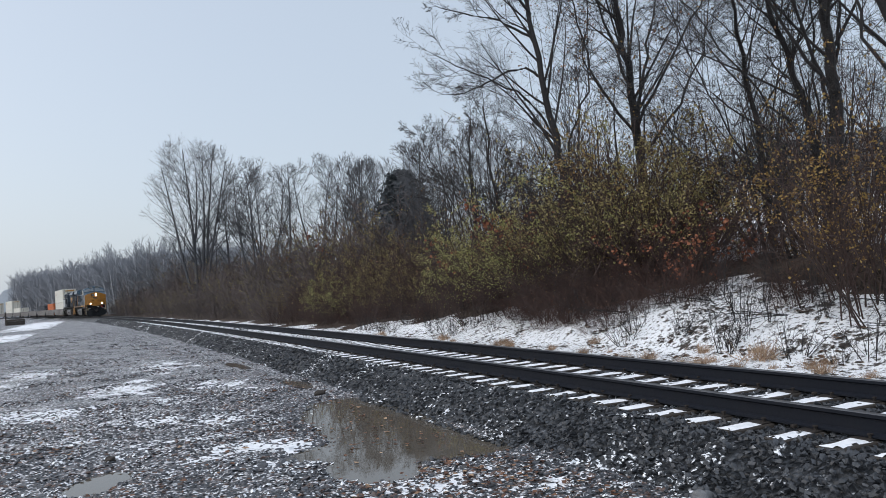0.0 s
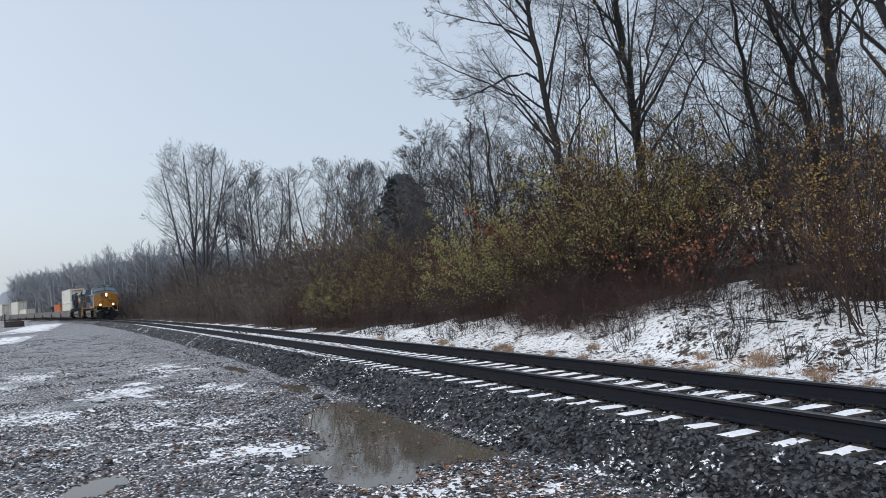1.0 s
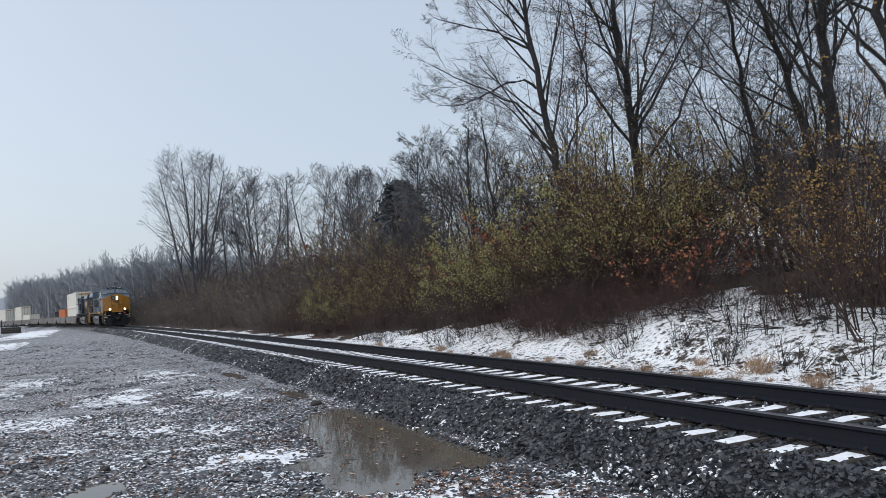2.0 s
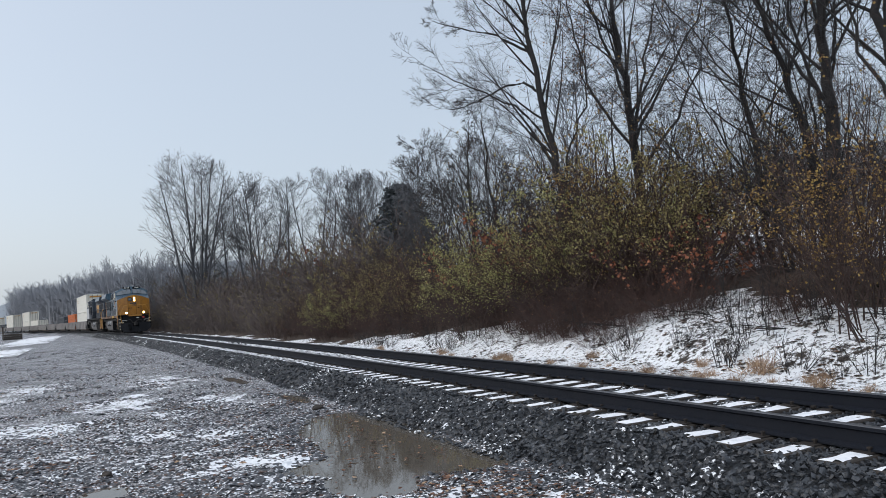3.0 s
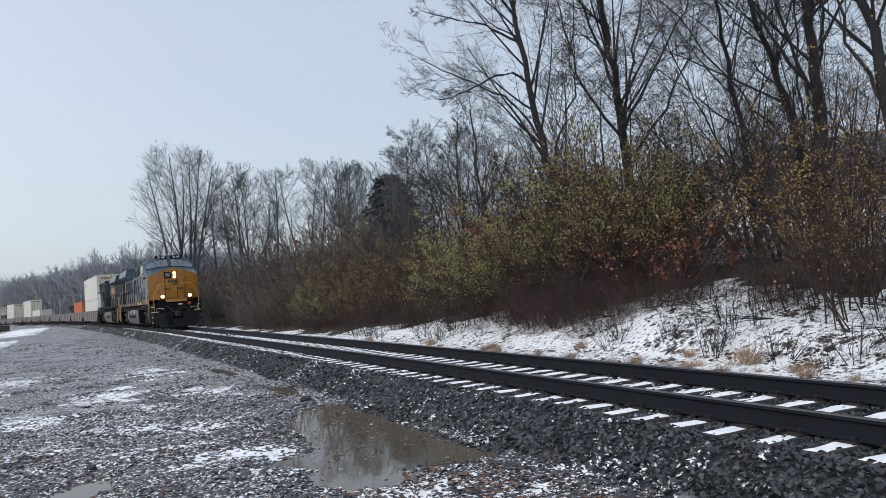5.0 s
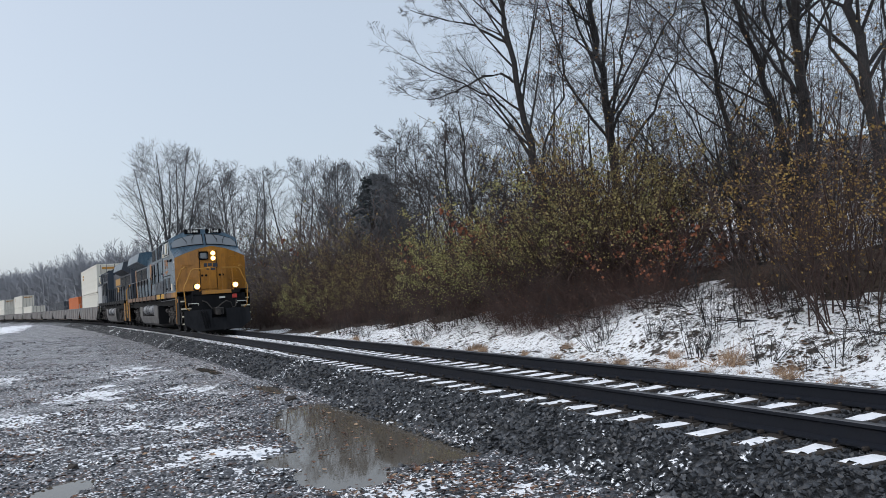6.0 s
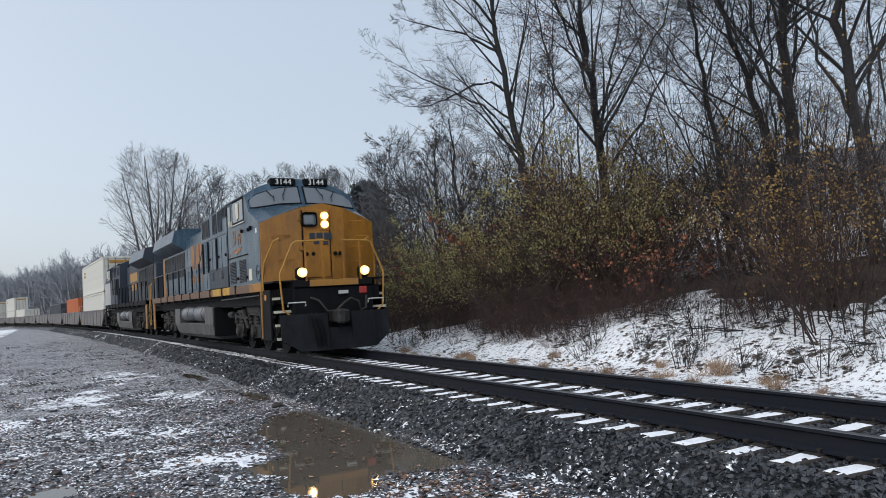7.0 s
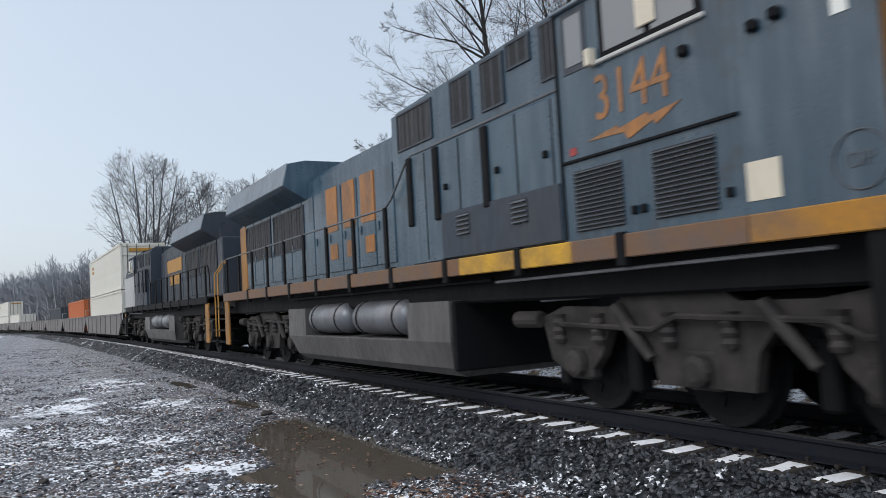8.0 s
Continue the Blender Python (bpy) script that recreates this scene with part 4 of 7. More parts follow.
def build_brush():
    rng = random.Random(51)
    K = {"bare": [bush_kind(61, 2.6, 24, 60, 0.055, M_TWIG, M_LEAF_BROWN, "bare tangled brown shrub on the bank", tilt=40),
                  bush_kind(62, 2.4, 24, 110, 0.055, M_TWIG_RED, M_LEAF_BROWN, "reddish-brown bare shrub with a few dead leaves", tilt=40),
                  bush_kind(63, 2.8, 22, 14, 0.05, M_TWIG, M_LEAF_RUSSET, "dark brown leafless thicket shrub", tilt=40)],
         "green": [bush_kind(64, 2.7, 22, 6000, 0.037, M_TWIG, M_LEAF_GREEN, "dense yellow-green leafy shrub", low=1.25),
                   bush_kind(65, 2.9, 20, 3800, 0.036, M_TWIG, M_LEAF_OLIVE, "olive-green thinning leafy shrub", low=1.2)],
         "yellow": [bush_kind(66, 3.0, 13, 1150, 0.034, M_TWIG, M_LEAF_YELLOW, "shrub with yellow autumn leaves over bare stems", low=0.8, tilt=26, clump=0.2)],
         "russet": [bush_kind(67, 2.4, 16, 900, 0.085, M_TWIG_RED, M_LEAF_RUSSET, "shrub with hanging rust-red oak leaves", low=1.5, clump=0.25)],
         "far": [bush_kind(68, 3.0, 20, 600, 0.055, M_TWIG_FAR, M_LEAF_OLIVE, "brown shrub with sparse olive leaves, twigs dulled for mist", cfg=dict(SHOOT, rmin=0.009, kids=(7, 3), wander=(0.08, 0.14, 0.2), up=(0.0, 0.12, 0.05)), arch=0.02, tilt=34),
                 bush_kind(69, 2.8, 22, 200, 0.06, M_TWIG_FAR, M_LEAF_BROWN, "brown bare shrub, twigs dulled for mist", cfg=dict(SHOOT, rmin=0.009, kids=(7, 3), wander=(0.08, 0.14, 0.2), up=(0.0, 0.12, 0.05)), arch=0.02, tilt=34)]}
    used = set()

    def put(kind, i, x, y, h, wide=1.0):
        ob = K[kind][i % len(K[kind])]
        base = 2.6
        m = pose(x, y, ground_z(x, y) - 0.05, 0, 0, rng.uniform(0, 360)) @ Matrix.Diagonal((h / base * wide, h / base * wide, h / base, 1))
        put_copy(ob, m, used)
    # named clumps
    for x, y, h, kind, i in [(10.9, 21.4, 3.0, "green", 0), (11.6, 20.2, 3.2, "green", 0), (11.7, 18.6, 2.9, "green", 1), (12.2, 19.6, 3.2, "green", 0), (12.5, 16.9, 3.3, "green", 1), (12.9, 15.6, 3.4, "green", 1),
                             (13.2, 17.6, 4.2, "green", 0), (13.7, 17.2, 4.8, "yellow", 0), (14.1, 16.4, 4.6, "green", 1), (13.6, 18.4, 4.6, "green", 1), (14.6, 17.8, 4.8, "yellow", 0), (13.9, 16.0, 4.0, "green", 1),
                             (11.9, 13.4, 2.3, "russet", 0), (13.0, 22.0, 3.6, "russet", 0), (12.3, 21.0, 3.3, "russet", 0), (17.2, 55.5, 5.2, "russet", 0),
                             (11.6, 8.7, 3.3, "yellow", 0), (11.2, 7.9, 3.0, "yellow", 0), (12.2, 8.9, 3.8, "yellow", 0), (14.2, 17.0, 5.4, "yellow", 0), (12.0, 9.9, 3.4, "yellow", 0), (10.4, 31.0, 2.6, "green", 1), (9.9, 33.5, 2.4, "green", 0), (12.0, 27.0, 3.0, "green", 1), (11.0, 36.0, 2.6, "green", 1)]:
        put(kind, i, x, y, h, 1.05)
    # low twiggy shrubs spreading out over the snow
    for n in range(26):
        y = 8.5 + 13 * rng.random()
        put("bare", n, track_x(y) + rng.uniform(3.9, 6.2), y, rng.uniform(0.55, 1.0), 1.3)
    for n in range(15):
        y = 12.5 + 6 * rng.random()
        put("bare", n, track_x(y) + rng.uniform(4.3, 5.7), y, rng.uniform(1.0, 1.5), 1.2)
    # thicket
    for row in range(5):
        y = 5.0
        while y < 46:
            u0 = (6.5 if y < 13 else max(3.8, 6.5 - 0.12 * (y - 13))) + row * 1.15
            x = track_x(y) + u0 + rng.uniform(-0.5, 0.5)
            h = (1.3, 1.9, 2.5, 3.0, 3.4)[row] * rng.uniform(0.75, 1.2)
            low = min(1.0, max(0.0, (y - 13) / 7))
            if (row == 4 and y < 17) or (row == 3 and y < 15 and rng.random() < 0.6) or (row == 0 and y < 13 and rng.random() < 0.6):
                y += 1.5
                continue
            h *= (0.60 + 0.40 * low) * (1.08 if 20 < y else 1.0)
            kind, i = ("bare", rng.randrange(3) if rng.random() < 0.6 else 0)
            q = rng.random()
            if row >= 1 and 15 < y and q < 0.22:
                kind, i = "green", 1
            # a gap in the brush opens on the shed and the snow behind it
            if row >= 1 and 0.93 < x / y < 1.04:
                h = min(h, 0.95)
                kind, i = "bare", 2
            put(kind, i, x, y, h, rng.uniform(0.95, 1.25))
            y += rng.uniform(0.85, 1.35) * (1 + y / 60)
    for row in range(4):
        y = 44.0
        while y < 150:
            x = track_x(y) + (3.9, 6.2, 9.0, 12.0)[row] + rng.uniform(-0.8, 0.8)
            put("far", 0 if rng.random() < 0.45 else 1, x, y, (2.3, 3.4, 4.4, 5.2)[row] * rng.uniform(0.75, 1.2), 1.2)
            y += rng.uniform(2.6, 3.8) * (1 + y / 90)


build_brush()


def build_far_woods():
    """Woods far along the line and the ridge behind; their pale colours stand in for mist."""
    rng = random.Random(71)
    w = Wood(72)
    cfg = dict(COARSE, segs=(4, 2, 1), kids=(11, 9), bare=(0.10, 0.1), rmin=0.035, sides=(3, 2), angle=((22, 42), (22, 46)), ratio=(0.40, 0.5), wander=(0.04, 0.06, 0.08), tip_level=2)
    for i in range(620):
        y = rng.uniform(132, 352)
        x = track_x(y) + 6.5 + 30 * rng.random() ** 1.5
        h = rng.uniform(8.5, 11.5) + 0.02 * (y - 138)
        w.grow(Vector((x, y, 0)), Vector((rng.uniform(-0.1, 0.1), 0, 1)), h, 0.22, 0, cfg)
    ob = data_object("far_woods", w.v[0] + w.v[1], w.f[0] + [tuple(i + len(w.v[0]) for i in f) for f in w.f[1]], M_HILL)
    tagged(ob, "bare woods beside the line, coloured pale for mist", "woods", kind="stuff")
    verts, faces = [], []
    RIDGE = ((-120, 0), (-48, 0.5), (-42, 6), (-38, 12), (-30, 16), (-22, 18.5), (-5, 21), (12, 24), (30, 27), (90, 27))
    n = 700
    for i in range(n):
        t = i / (n - 1)
        x = -110 + 190 * t
        y = 440 - 60 * t
        top = 0.0
        for (xa, za), (xb, zb) in zip(RIDGE, RIDGE[1:]):
            if xa <= x <= xb:
                top = za + (zb - za) * (x - xa) / (xb - xa)
        top += 1.6 * noise.noise((i * 0.02, 0, 0)) + 0.9 * noise.noise((i * 0.11, 3, 0)) + 0.35 * noise.noise((i * 0.35, 5, 0))
        top = max(top, -0.5)
        verts += [(x, y, -1), (x, y, top * 0.5), (x, y + 0.3, top)]
    for i in range(n - 1):
        faces += [(3 * i, 3 * i + 3, 3 * i + 4, 3 * i + 1), (3 * i + 1, 3 * i + 4, 3 * i + 5, 3 * i + 2)]
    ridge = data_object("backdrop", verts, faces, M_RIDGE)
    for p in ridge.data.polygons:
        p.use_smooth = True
    tagged(ridge, "low wooded ridge with grey mist put into its colour", "ridge", kind="structure")


build_far_woods()


# ---------------------------------------------------------------- bank: saplings, weeds, grass, houses
def build_bank_growth():
    rng = random.Random(81)
    stick = dict(SHOOT, kids=(4, 3), rmin=0.003, wander=(0.10, 0.2, 0.3))
    kinds = []
    for k, (h, n) in enumerate(((1.5, 5), (1.0, 4), (1.9, 4), (0.7, 7))):
        w = Wood(90 + k)
        for i in range(n):
            a, t = w.rng.uniform(0, 6.283), radians(w.rng.uniform(5, 45))
            w.grow(Vector((0.08 * math.cos(a), 0.08 * math.sin(a), -0.1)), Vector((math.cos(a) * math.sin(t), math.sin(a) * math.sin(t), math.cos(t))), h * w.rng.uniform(0.6, 1.1), 0.008, 0, stick)
        kinds.append(w.build("sapling", M_BARK, M_BARK, None, "thin bare dark sapling standing in the snow", "sapling", "saplings on the snowy bank", ("stem_clump", "twig_mass", "foliage")))
    used = set()
    for i in range(85):
        y = 4.5 + 26 * rng.random() ** 1.3
        x = track_x(y) + rng.uniform(3.2, 6.8)
        k = rng.randrange(4) if x - track_x(y) > 4.2 else 3
        put_copy(kinds[k], pose(x, y, ground_z(x, y), 0, 0, rng.uniform(0, 360)) @ Matrix.Scale(rng.uniform(0.6, 1.15), 4), used)
    # fallen sticks
    w = Wood(97)
    for i in range(3):
        w.grow(Vector((0, 0, 0.05)), Vector((1, rng.uniform(-0.5, 0.5), 0.1)), 1.6, 0.012, 0, dict(stick, up=(0, 0.02, 0)))
    log = w.build("fallen_branch", M_BARK, M_BARK, None, "dark fallen branch lying on the snow", "branch", "fallen branches on the bank", ("stem_clump", "twig_mass", "foliage"))
    for x, y, r, s in ((11.3, 8.0, 200, 1.0), (10.8, 9.6, 160, 0.9), (11.4, 12.0, 215, 1.1), (10.5, 7.0, 170, 0.8), (11.6, 10.4, 20, 1.1), (11.0, 14.2, 190, 1.0)):
        put_copy(log, pose(x, y, ground_z(x, y) + 0.06, 0, 0, r) @ Matrix.Scale(s, 4), used)
    # dry grass
    grass = []
    for k in range(2):
        rg = random.Random(100 + k)
        verts, faces = [], []
        for i in range(130):
            a, t = rg.uniform(0, 6.283), radians(rg.uniform(5, 70))
            p = Vector((rg.gauss(0, 0.09), rg.gauss(0, 0.09), 0))
            d = Vector((math.cos(a) * math.sin(t), math.sin(a) * math.sin(t), math.cos(t)))
            ln = rg.uniform(0.12, 0.34)
            q = d.orthogonal().normalized() * 0.004
            m = p + d * ln * 0.6
            e = p + d * ln + Vector((0, 0, -0.06 * math.sin(t)))
            b = len(verts)
            verts += [p - q, p + q, m + q * 0.8, m - q * 0.8, e]
            faces += [(b, b + 1, b + 2, b + 3), (b + 3, b + 2, b + 4)]
        g = new("grass_tuft")
        data_object("blade_mass", verts, faces, M_STRAW, g)
        grass.append(tagged(g, "dry straw-coloured grass tuft by the track", "grass tuft", "dry grass beside the track"))
    for i in range(44):
        y = 3.8 + 22 * rng.random() ** 1.4
        x = track_x(y) + 2.5 + abs(rng.gauss(0, 0.45))
        put_copy(grass[i % 2], pose(x, y, ground_z(x, y), 0, 0, rng.uniform(0, 360)) @ Matrix.Scale(rng.uniform(0.35, 0.8), 4), used)
    x, y = track_x(9.1) + 3.2, 9.1
    put_copy(grass[0], pose(x, y, ground_z(x, y), 0, 0, 30) @ Matrix.Scale(1.5, 4), used)


M_STRAW = leaf("dry_straw", [(0, (0.17, 0.10, 0.065)), (0.6, (0.34, 0.23, 0.15)), (1, (0.48, 0.37, 0.26))])
build_bank_growth()


def build_fallen_leaves():
    rng = random.Random(111)
    verts, faces = [], []
    for i in range(6700):
        if i < 6000:
            y = 4.2 + 34 * rng.random() ** 1.6
            x = rng.uniform(-0.5 - 0.2 * y, track_x(y) - 2.4)
            if noise.noise((x * 0.7, y * 0.45, 21.0)) < 0.06 and rng.random() < 0.86:
                continue
        elif i < 6350:
            y = rng.uniform(5.2, 7.4)
            x = rng.uniform(1.6, 4.0)
        else:
            y = 4 + 20 * rng.random()
            x = track_x(y) + rng.uniform(2.4, 4.2)
        z = max(ground_z(x, y), -0.016 if puddle_edge(x, y) < 1.2 else -9) + 0.012 + rng.uniform(0, 0.012)
        a = rng.uniform(0, 6.283)
        s = rng.uniform(0.018, 0.048)
        c, d = math.cos(a) * s, math.sin(a) * s
        b = len(verts)
        h = lambda: rng.uniform(0, 0.35) * s
        verts += [(x - c, y - d, z + h()), (x - d * 0.6, y + c * 0.6, z + h() * 1.4), (x + c * 0.25 - d * 0.35, y + d * 0.25 + c * 0.35, z), (x + c, y + d, z + h()), (x + d * 0.6, y - c * 0.6, z + h() * 1.4)]
        faces += [(b, b + 2, b + 1), (b, b + 4, b + 2), (b + 4, b + 3, b + 2)]
    ob = data_object("fallen_leaves", verts, faces, M_LEAF_GROUND)
    tagged(ob, "brown and rust fallen leaves strewn over the gravel", "fallen leaves", kind="stuff")


build_fallen_leaves()


def build_bank_litter():
    """Dark leaves and clods that show through the thin snow of the bank."""
    rng = random.Random(131)
    verts, faces = [], []
    for i in range(16000):
        y = 4 + 30 * rng.random() ** 1.4
        u = rng.uniform(2.5, 7.4)
        x = track_x(y) + u
        if noise.noise((x * 1.9, y * 1.9, 31.0)) + 0.7 * noise.noise((x * 4.6, y * 4.6, 33.0)) < rng.uniform(0.10, 0.30) - 0.09 * (u - 4.3):
            continue
        s = rng.uniform(0.018, 0.062)
        a = rng.gauss(0.5, 0.6)
        c, d = math.cos(a) * s * 1.3, math.sin(a) * s * 1.3
        z = ground_z(x, y) + 0.012
        b = len(verts)
        verts += [(x - c, y - d, z), (x + d * 0.7, y - c * 0.7, z), (x + c, y + d, z), (x - d * 0.7, y + c * 0.7, z), (x + c * 0.2, y + d * 0.2, z + s * rng.uniform(0.12, 0.35))]
        faces += [(b, b + 1, b + 4), (b + 1, b + 2, b + 4), (b + 2, b + 3, b + 4), (b + 3, b, b + 4)]
    ob = data_object("leaf_litter", verts, faces, M_LEAF_DARK)
    tagged(ob, "dark wet leaves and clods showing through bank snow", "leaf litter", kind="stuff")


build_bank_litter()


def siding_build(col):
    def build(nt, b):
        n = noise_tex(nt, 3.0, 4, 0.6, False)
        nt.links.new(mixed(nt, 0.3, col, ramp(nt, n.outputs[0], [(0.3, (0.1, 0.1, 0.1)), (0.7, (0.5, 0.5, 0.5))]).outputs[0]), b.inputs["Base Color"])
    return build


M_SIDING = mat("grey_siding", siding_build((0.20, 0.22, 0.24)), 0.7)
M_TRIM = mat("white_trim", siding_build((0.75, 0.76, 0.77)), 0.6)
M_SHINGLE = mat("dark_shingles", siding_build((0.06, 0.06, 0.065)), 0.8)


def house(x, y, w, d, h, ridge, turn, wall_mat, roof_mat, label, windows):
    """A gabled house; its long wall along local x, the near wall at y = 0."""
    th = new("house")
    bm = bmesh.new()
    prism(bm, [(0, -1.0), (d, -1.0), (d, h), (d / 2, h + ridge), (0, h)], -w / 2, w / 2)
    wall = part("wall", bm, wall_mat, th)
    for k in range(int(h / 0.22)):
        part("siding_board", boxed(-w / 2 - 0.01, w / 2 + 0.01, -0.025, 0.0, 0.22 * k, 0.22 * k + 0.20), wall_mat, wall)
    for s in (0, 1):
        bm = bmesh.new()
        y0, y1 = (-0.4, d / 2) if s == 0 else (d + 0.4, d / 2)
        z0, z1 = h - 0.4 * ridge / (d / 2), h + ridge
        prism(bm, [(y0, z0), (y1, z1), (y1, z1 + 0.18), (y0, z0 + 0.18)], -w / 2 - 0.35, w / 2 + 0.35)
        part("roof", bm, roof_mat, th)
    for wx, wz, ww, wh in windows:
        f = part("window", boxed(wx - ww / 2 - 0.1, wx + ww / 2 + 0.1, -0.07, 0.0, wz - 0.1, wz + wh + 0.1, 0.01), M_TRIM, th, "white-framed window")
        part("pane", boxed(wx - ww / 2, wx + ww / 2, -0.085, -0.06, wz, wz + wh), M_GLASSY, f)
    th.matrix_basis = pose(x, y, ground_z(x, y), 0, 0, turn)
    return tagged(th, label, "house", "houses behind the trees")


def pane_build(nt, b):
    b.inputs["Base Color"].default_value = (0.03, 0.035, 0.04, 1)


M_GLASSY = mat("window_glass", pane_build, 0.08)
house(28.0, 19.6, 8.0, 6.0, 2.3, 1.3, -55, M_SIDING, M_SHINGLE, "grey-sided house with dark shingle roof behind the trees", ((-2.4, 0.8, 0.9, 1.3), (0.0, 0.8, 0.9, 1.3), (2.4, 0.8, 0.9, 1.3)))
house(33.0, 33.6, 6.5, 5.0, 1.6, 2.0, -44, M_SIDING, M_SNOW, "low shed with a snow-covered roof behind the brush", ((0.8, 0.5, 0.6, 0.7),))


def build_yard_stump():
    """A dark heap of old timber with a post, far down the yard."""
    th = new("timber_pile")
    for k, (x, z, r) in enumerate(((0, 0.0, 0), (0.1, 0.32, 4), (-0.1, 0.64, -3))):
        for j in range(4 - k):
            o = part("timber", boxed(-1.35, 1.35, -0.15 + 0.34 * j, 0.15 + 0.34 * j, z, z + 0.30, 0.03), M_TIE, th)
            o.rotation_euler = (0, 0, radians(r))
    part("post", boxed(-1.45, -1.25, 0.3, 0.5, 0, 2.2, 0.02), M_TIE, th)
    th.matrix_basis = pose(-11.2, 142, 0, 0, 0, 10)
    tagged(th, "dark heap of old timbers with an upright post", "timber pile")


build_yard_stump()
# ---------------------------------------------------------------- the train
def blue_build(nt, b):
    """Weathered dark blue paint: rain streaks, faded blotches and oily grime."""
    tc = nt.nodes.new("ShaderNodeTexCoord")
    mp = nt.nodes.new("ShaderNodeMapping")
    mp.inputs["Scale"].default_value = (2.2, 2.2, 0.16)
    nt.links.new(tc.outputs["Object"], mp.inputs[0])
    streak = nd(nt, "ShaderNodeTexNoise", Scale=3.0, Detail=6, Roughness=0.7)
    nt.links.new(mp.outputs[0], streak.inputs["Vector"])
    blotch = nd(nt, "ShaderNodeTexNoise", Scale=0.75, Detail=5, Roughness=0.6)
    grime = nd(nt, "ShaderNodeTexNoise", Scale=1.3, Detail=7, Roughness=0.75)
    fine = nd(nt, "ShaderNodeTexNoise", Scale=22.0, Detail=4, Roughness=0.7)
    for n in (blotch, grime, fine):
        nt.links.new(tc.outputs["Object"], n.inputs["Vector"])
    c = ramp(nt, blotch.outputs[0], [(0.35, (0.012, 0.041, 0.072)), (0.65, (0.032, 0.074, 0.110))]).outputs[0]
    c = mixed(nt, ramp(nt, streak.outputs[0], [(0.48, (0, 0, 0)), (0.72, (0.7,) * 3)]).outputs[0], c, (0.095, 0.135, 0.170))
    c = mixed(nt, ramp(nt, streak.outputs[0], [(0.28, (0.75,) * 3), (0.42, (0, 0, 0))]).outputs[0], c, (0.008, 0.016, 0.028))
    c = mixed(nt, ramp(nt, grime.outputs[0], [(0.56, (0, 0, 0)), (0.70, (0.75,) * 3)]).outputs[0], c, (0.028, 0.026, 0.026))
    nt.links.new(c, b.inputs["Base Color"])
    nt.links.new(ramp(nt, mixed(nt, 0.5, grime.outputs[0], fine.outputs[0]), [(0.35, (0.20,) * 3), (0.65, (0.5,) * 3)]).outputs[0], b.inputs["Roughness"])
    b.inputs["Specular IOR Level"].default_value = 0.55
    bump(nt, b, fine.outputs[0], 0.06, 0.008)


M_BLUE = mat("dark_blue_paint", blue_build, 0.3)
M_BLUE2 = painted("faded_blue_paint", (0.014, 0.026, 0.045), (0.04, 0.042, 0.048), 0.7, 0.45, 0.9)
M_GOLD = painted("golden_yellow_paint", (0.36, 0.150, 0.010), (0.08, 0.04, 0.018), 0.75, 0.38, 1.3)
M_SILL = painted("worn_yellow_sill", (0.38, 0.17, 0.015), (0.12, 0.085, 0.065), 0.95, 0.55, 1.6, 0.0, False)
M_SILL2 = painted("rusty_sill", (0.17, 0.088, 0.042), (0.10, 0.085, 0.08), 0.9, 0.6, 2.6, 0.0, False)
M_SILL3 = painted("bright_sill", (0.60, 0.33, 0.02), (0.15, 0.09, 0.05), 0.85, 0.5, 1.9, 0.0, False)
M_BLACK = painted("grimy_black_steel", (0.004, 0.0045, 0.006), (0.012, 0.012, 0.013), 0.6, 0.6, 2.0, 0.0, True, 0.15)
M_TRUCK = painted("dusty_truck_steel", (0.013, 0.0125, 0.013), (0.060, 0.053, 0.049), 0.85, 0.6, 2.6, 0.0, False, 0.35)
M_TANK = painted("dirty_grey_tank", (0.125, 0.120, 0.120), (0.028, 0.027, 0.027), 0.9, 0.42, 0.9)
M_AIRTANK = painted("grey_air_reservoir", (0.20, 0.21, 0.23), (0.05, 0.05, 0.05), 0.6, 0.3, 2.0, 0.4)
M_VENT = painted("dark_grille", (0.012, 0.014, 0.018), (0.03, 0.03, 0.03), 0.4, 0.5, 3.0)
M_SLAT = painted("louvre_slat", (0.075, 0.088, 0.105), (0.03, 0.03, 0.03), 0.5, 0.45, 3.0)
M_STEP = painted("step_edge_pale", (0.58, 0.55, 0.44), (0.3, 0.26, 0.18), 0.4, 0.5, 4.0)
M_YELLOW_BAR = painted("golden_rail", (0.42, 0.21, 0.03), (0.2, 0.12, 0.05), 0.4, 0.45, 4.0)
M_GRAB = painted("bright_grab_iron", (0.50, 0.50, 0.48), (0.2, 0.2, 0.2), 0.3, 0.4, 5.0)
M_HANDRAIL = painted("dull_steel_handrail", (0.11, 0.12, 0.135), (0.05, 0.05, 0.05), 0.4, 0.4, 5.0)
M_ORANGE = painted("orange_lettering", (0.42, 0.17, 0.04), (0.07, 0.065, 0.06), 0.85, 0.5, 2.0)
M_WHITE = painted("cream_placard", (0.66, 0.60, 0.48), (0.4, 0.36, 0.3), 0.3, 0.6, 3.0)
M_NUMBER = painted("white_number", (0.75, 0.76, 0.72), (0.5, 0.5, 0.48), 0.2, 0.6, 3.0)
M_PALE = painted("white_container_paint", (0.66, 0.645, 0.585), (0.40, 0.36, 0.29), 0.4, 0.5, 0.8)
M_RED_ORANGE = painted("orange_container_paint", (0.52, 0.13, 0.035), (0.2, 0.09, 0.05), 0.5, 0.55, 0.8)
M_DARKBOX = painted("dark_container_paint", (0.035, 0.045, 0.06), (0.07, 0.065, 0.06), 0.5, 0.55, 0.8)
M_WELL = painted("grey_well_car_paint", (0.17, 0.165, 0.165), (0.10, 0.08, 0.07), 0.6, 0.6, 0.8)
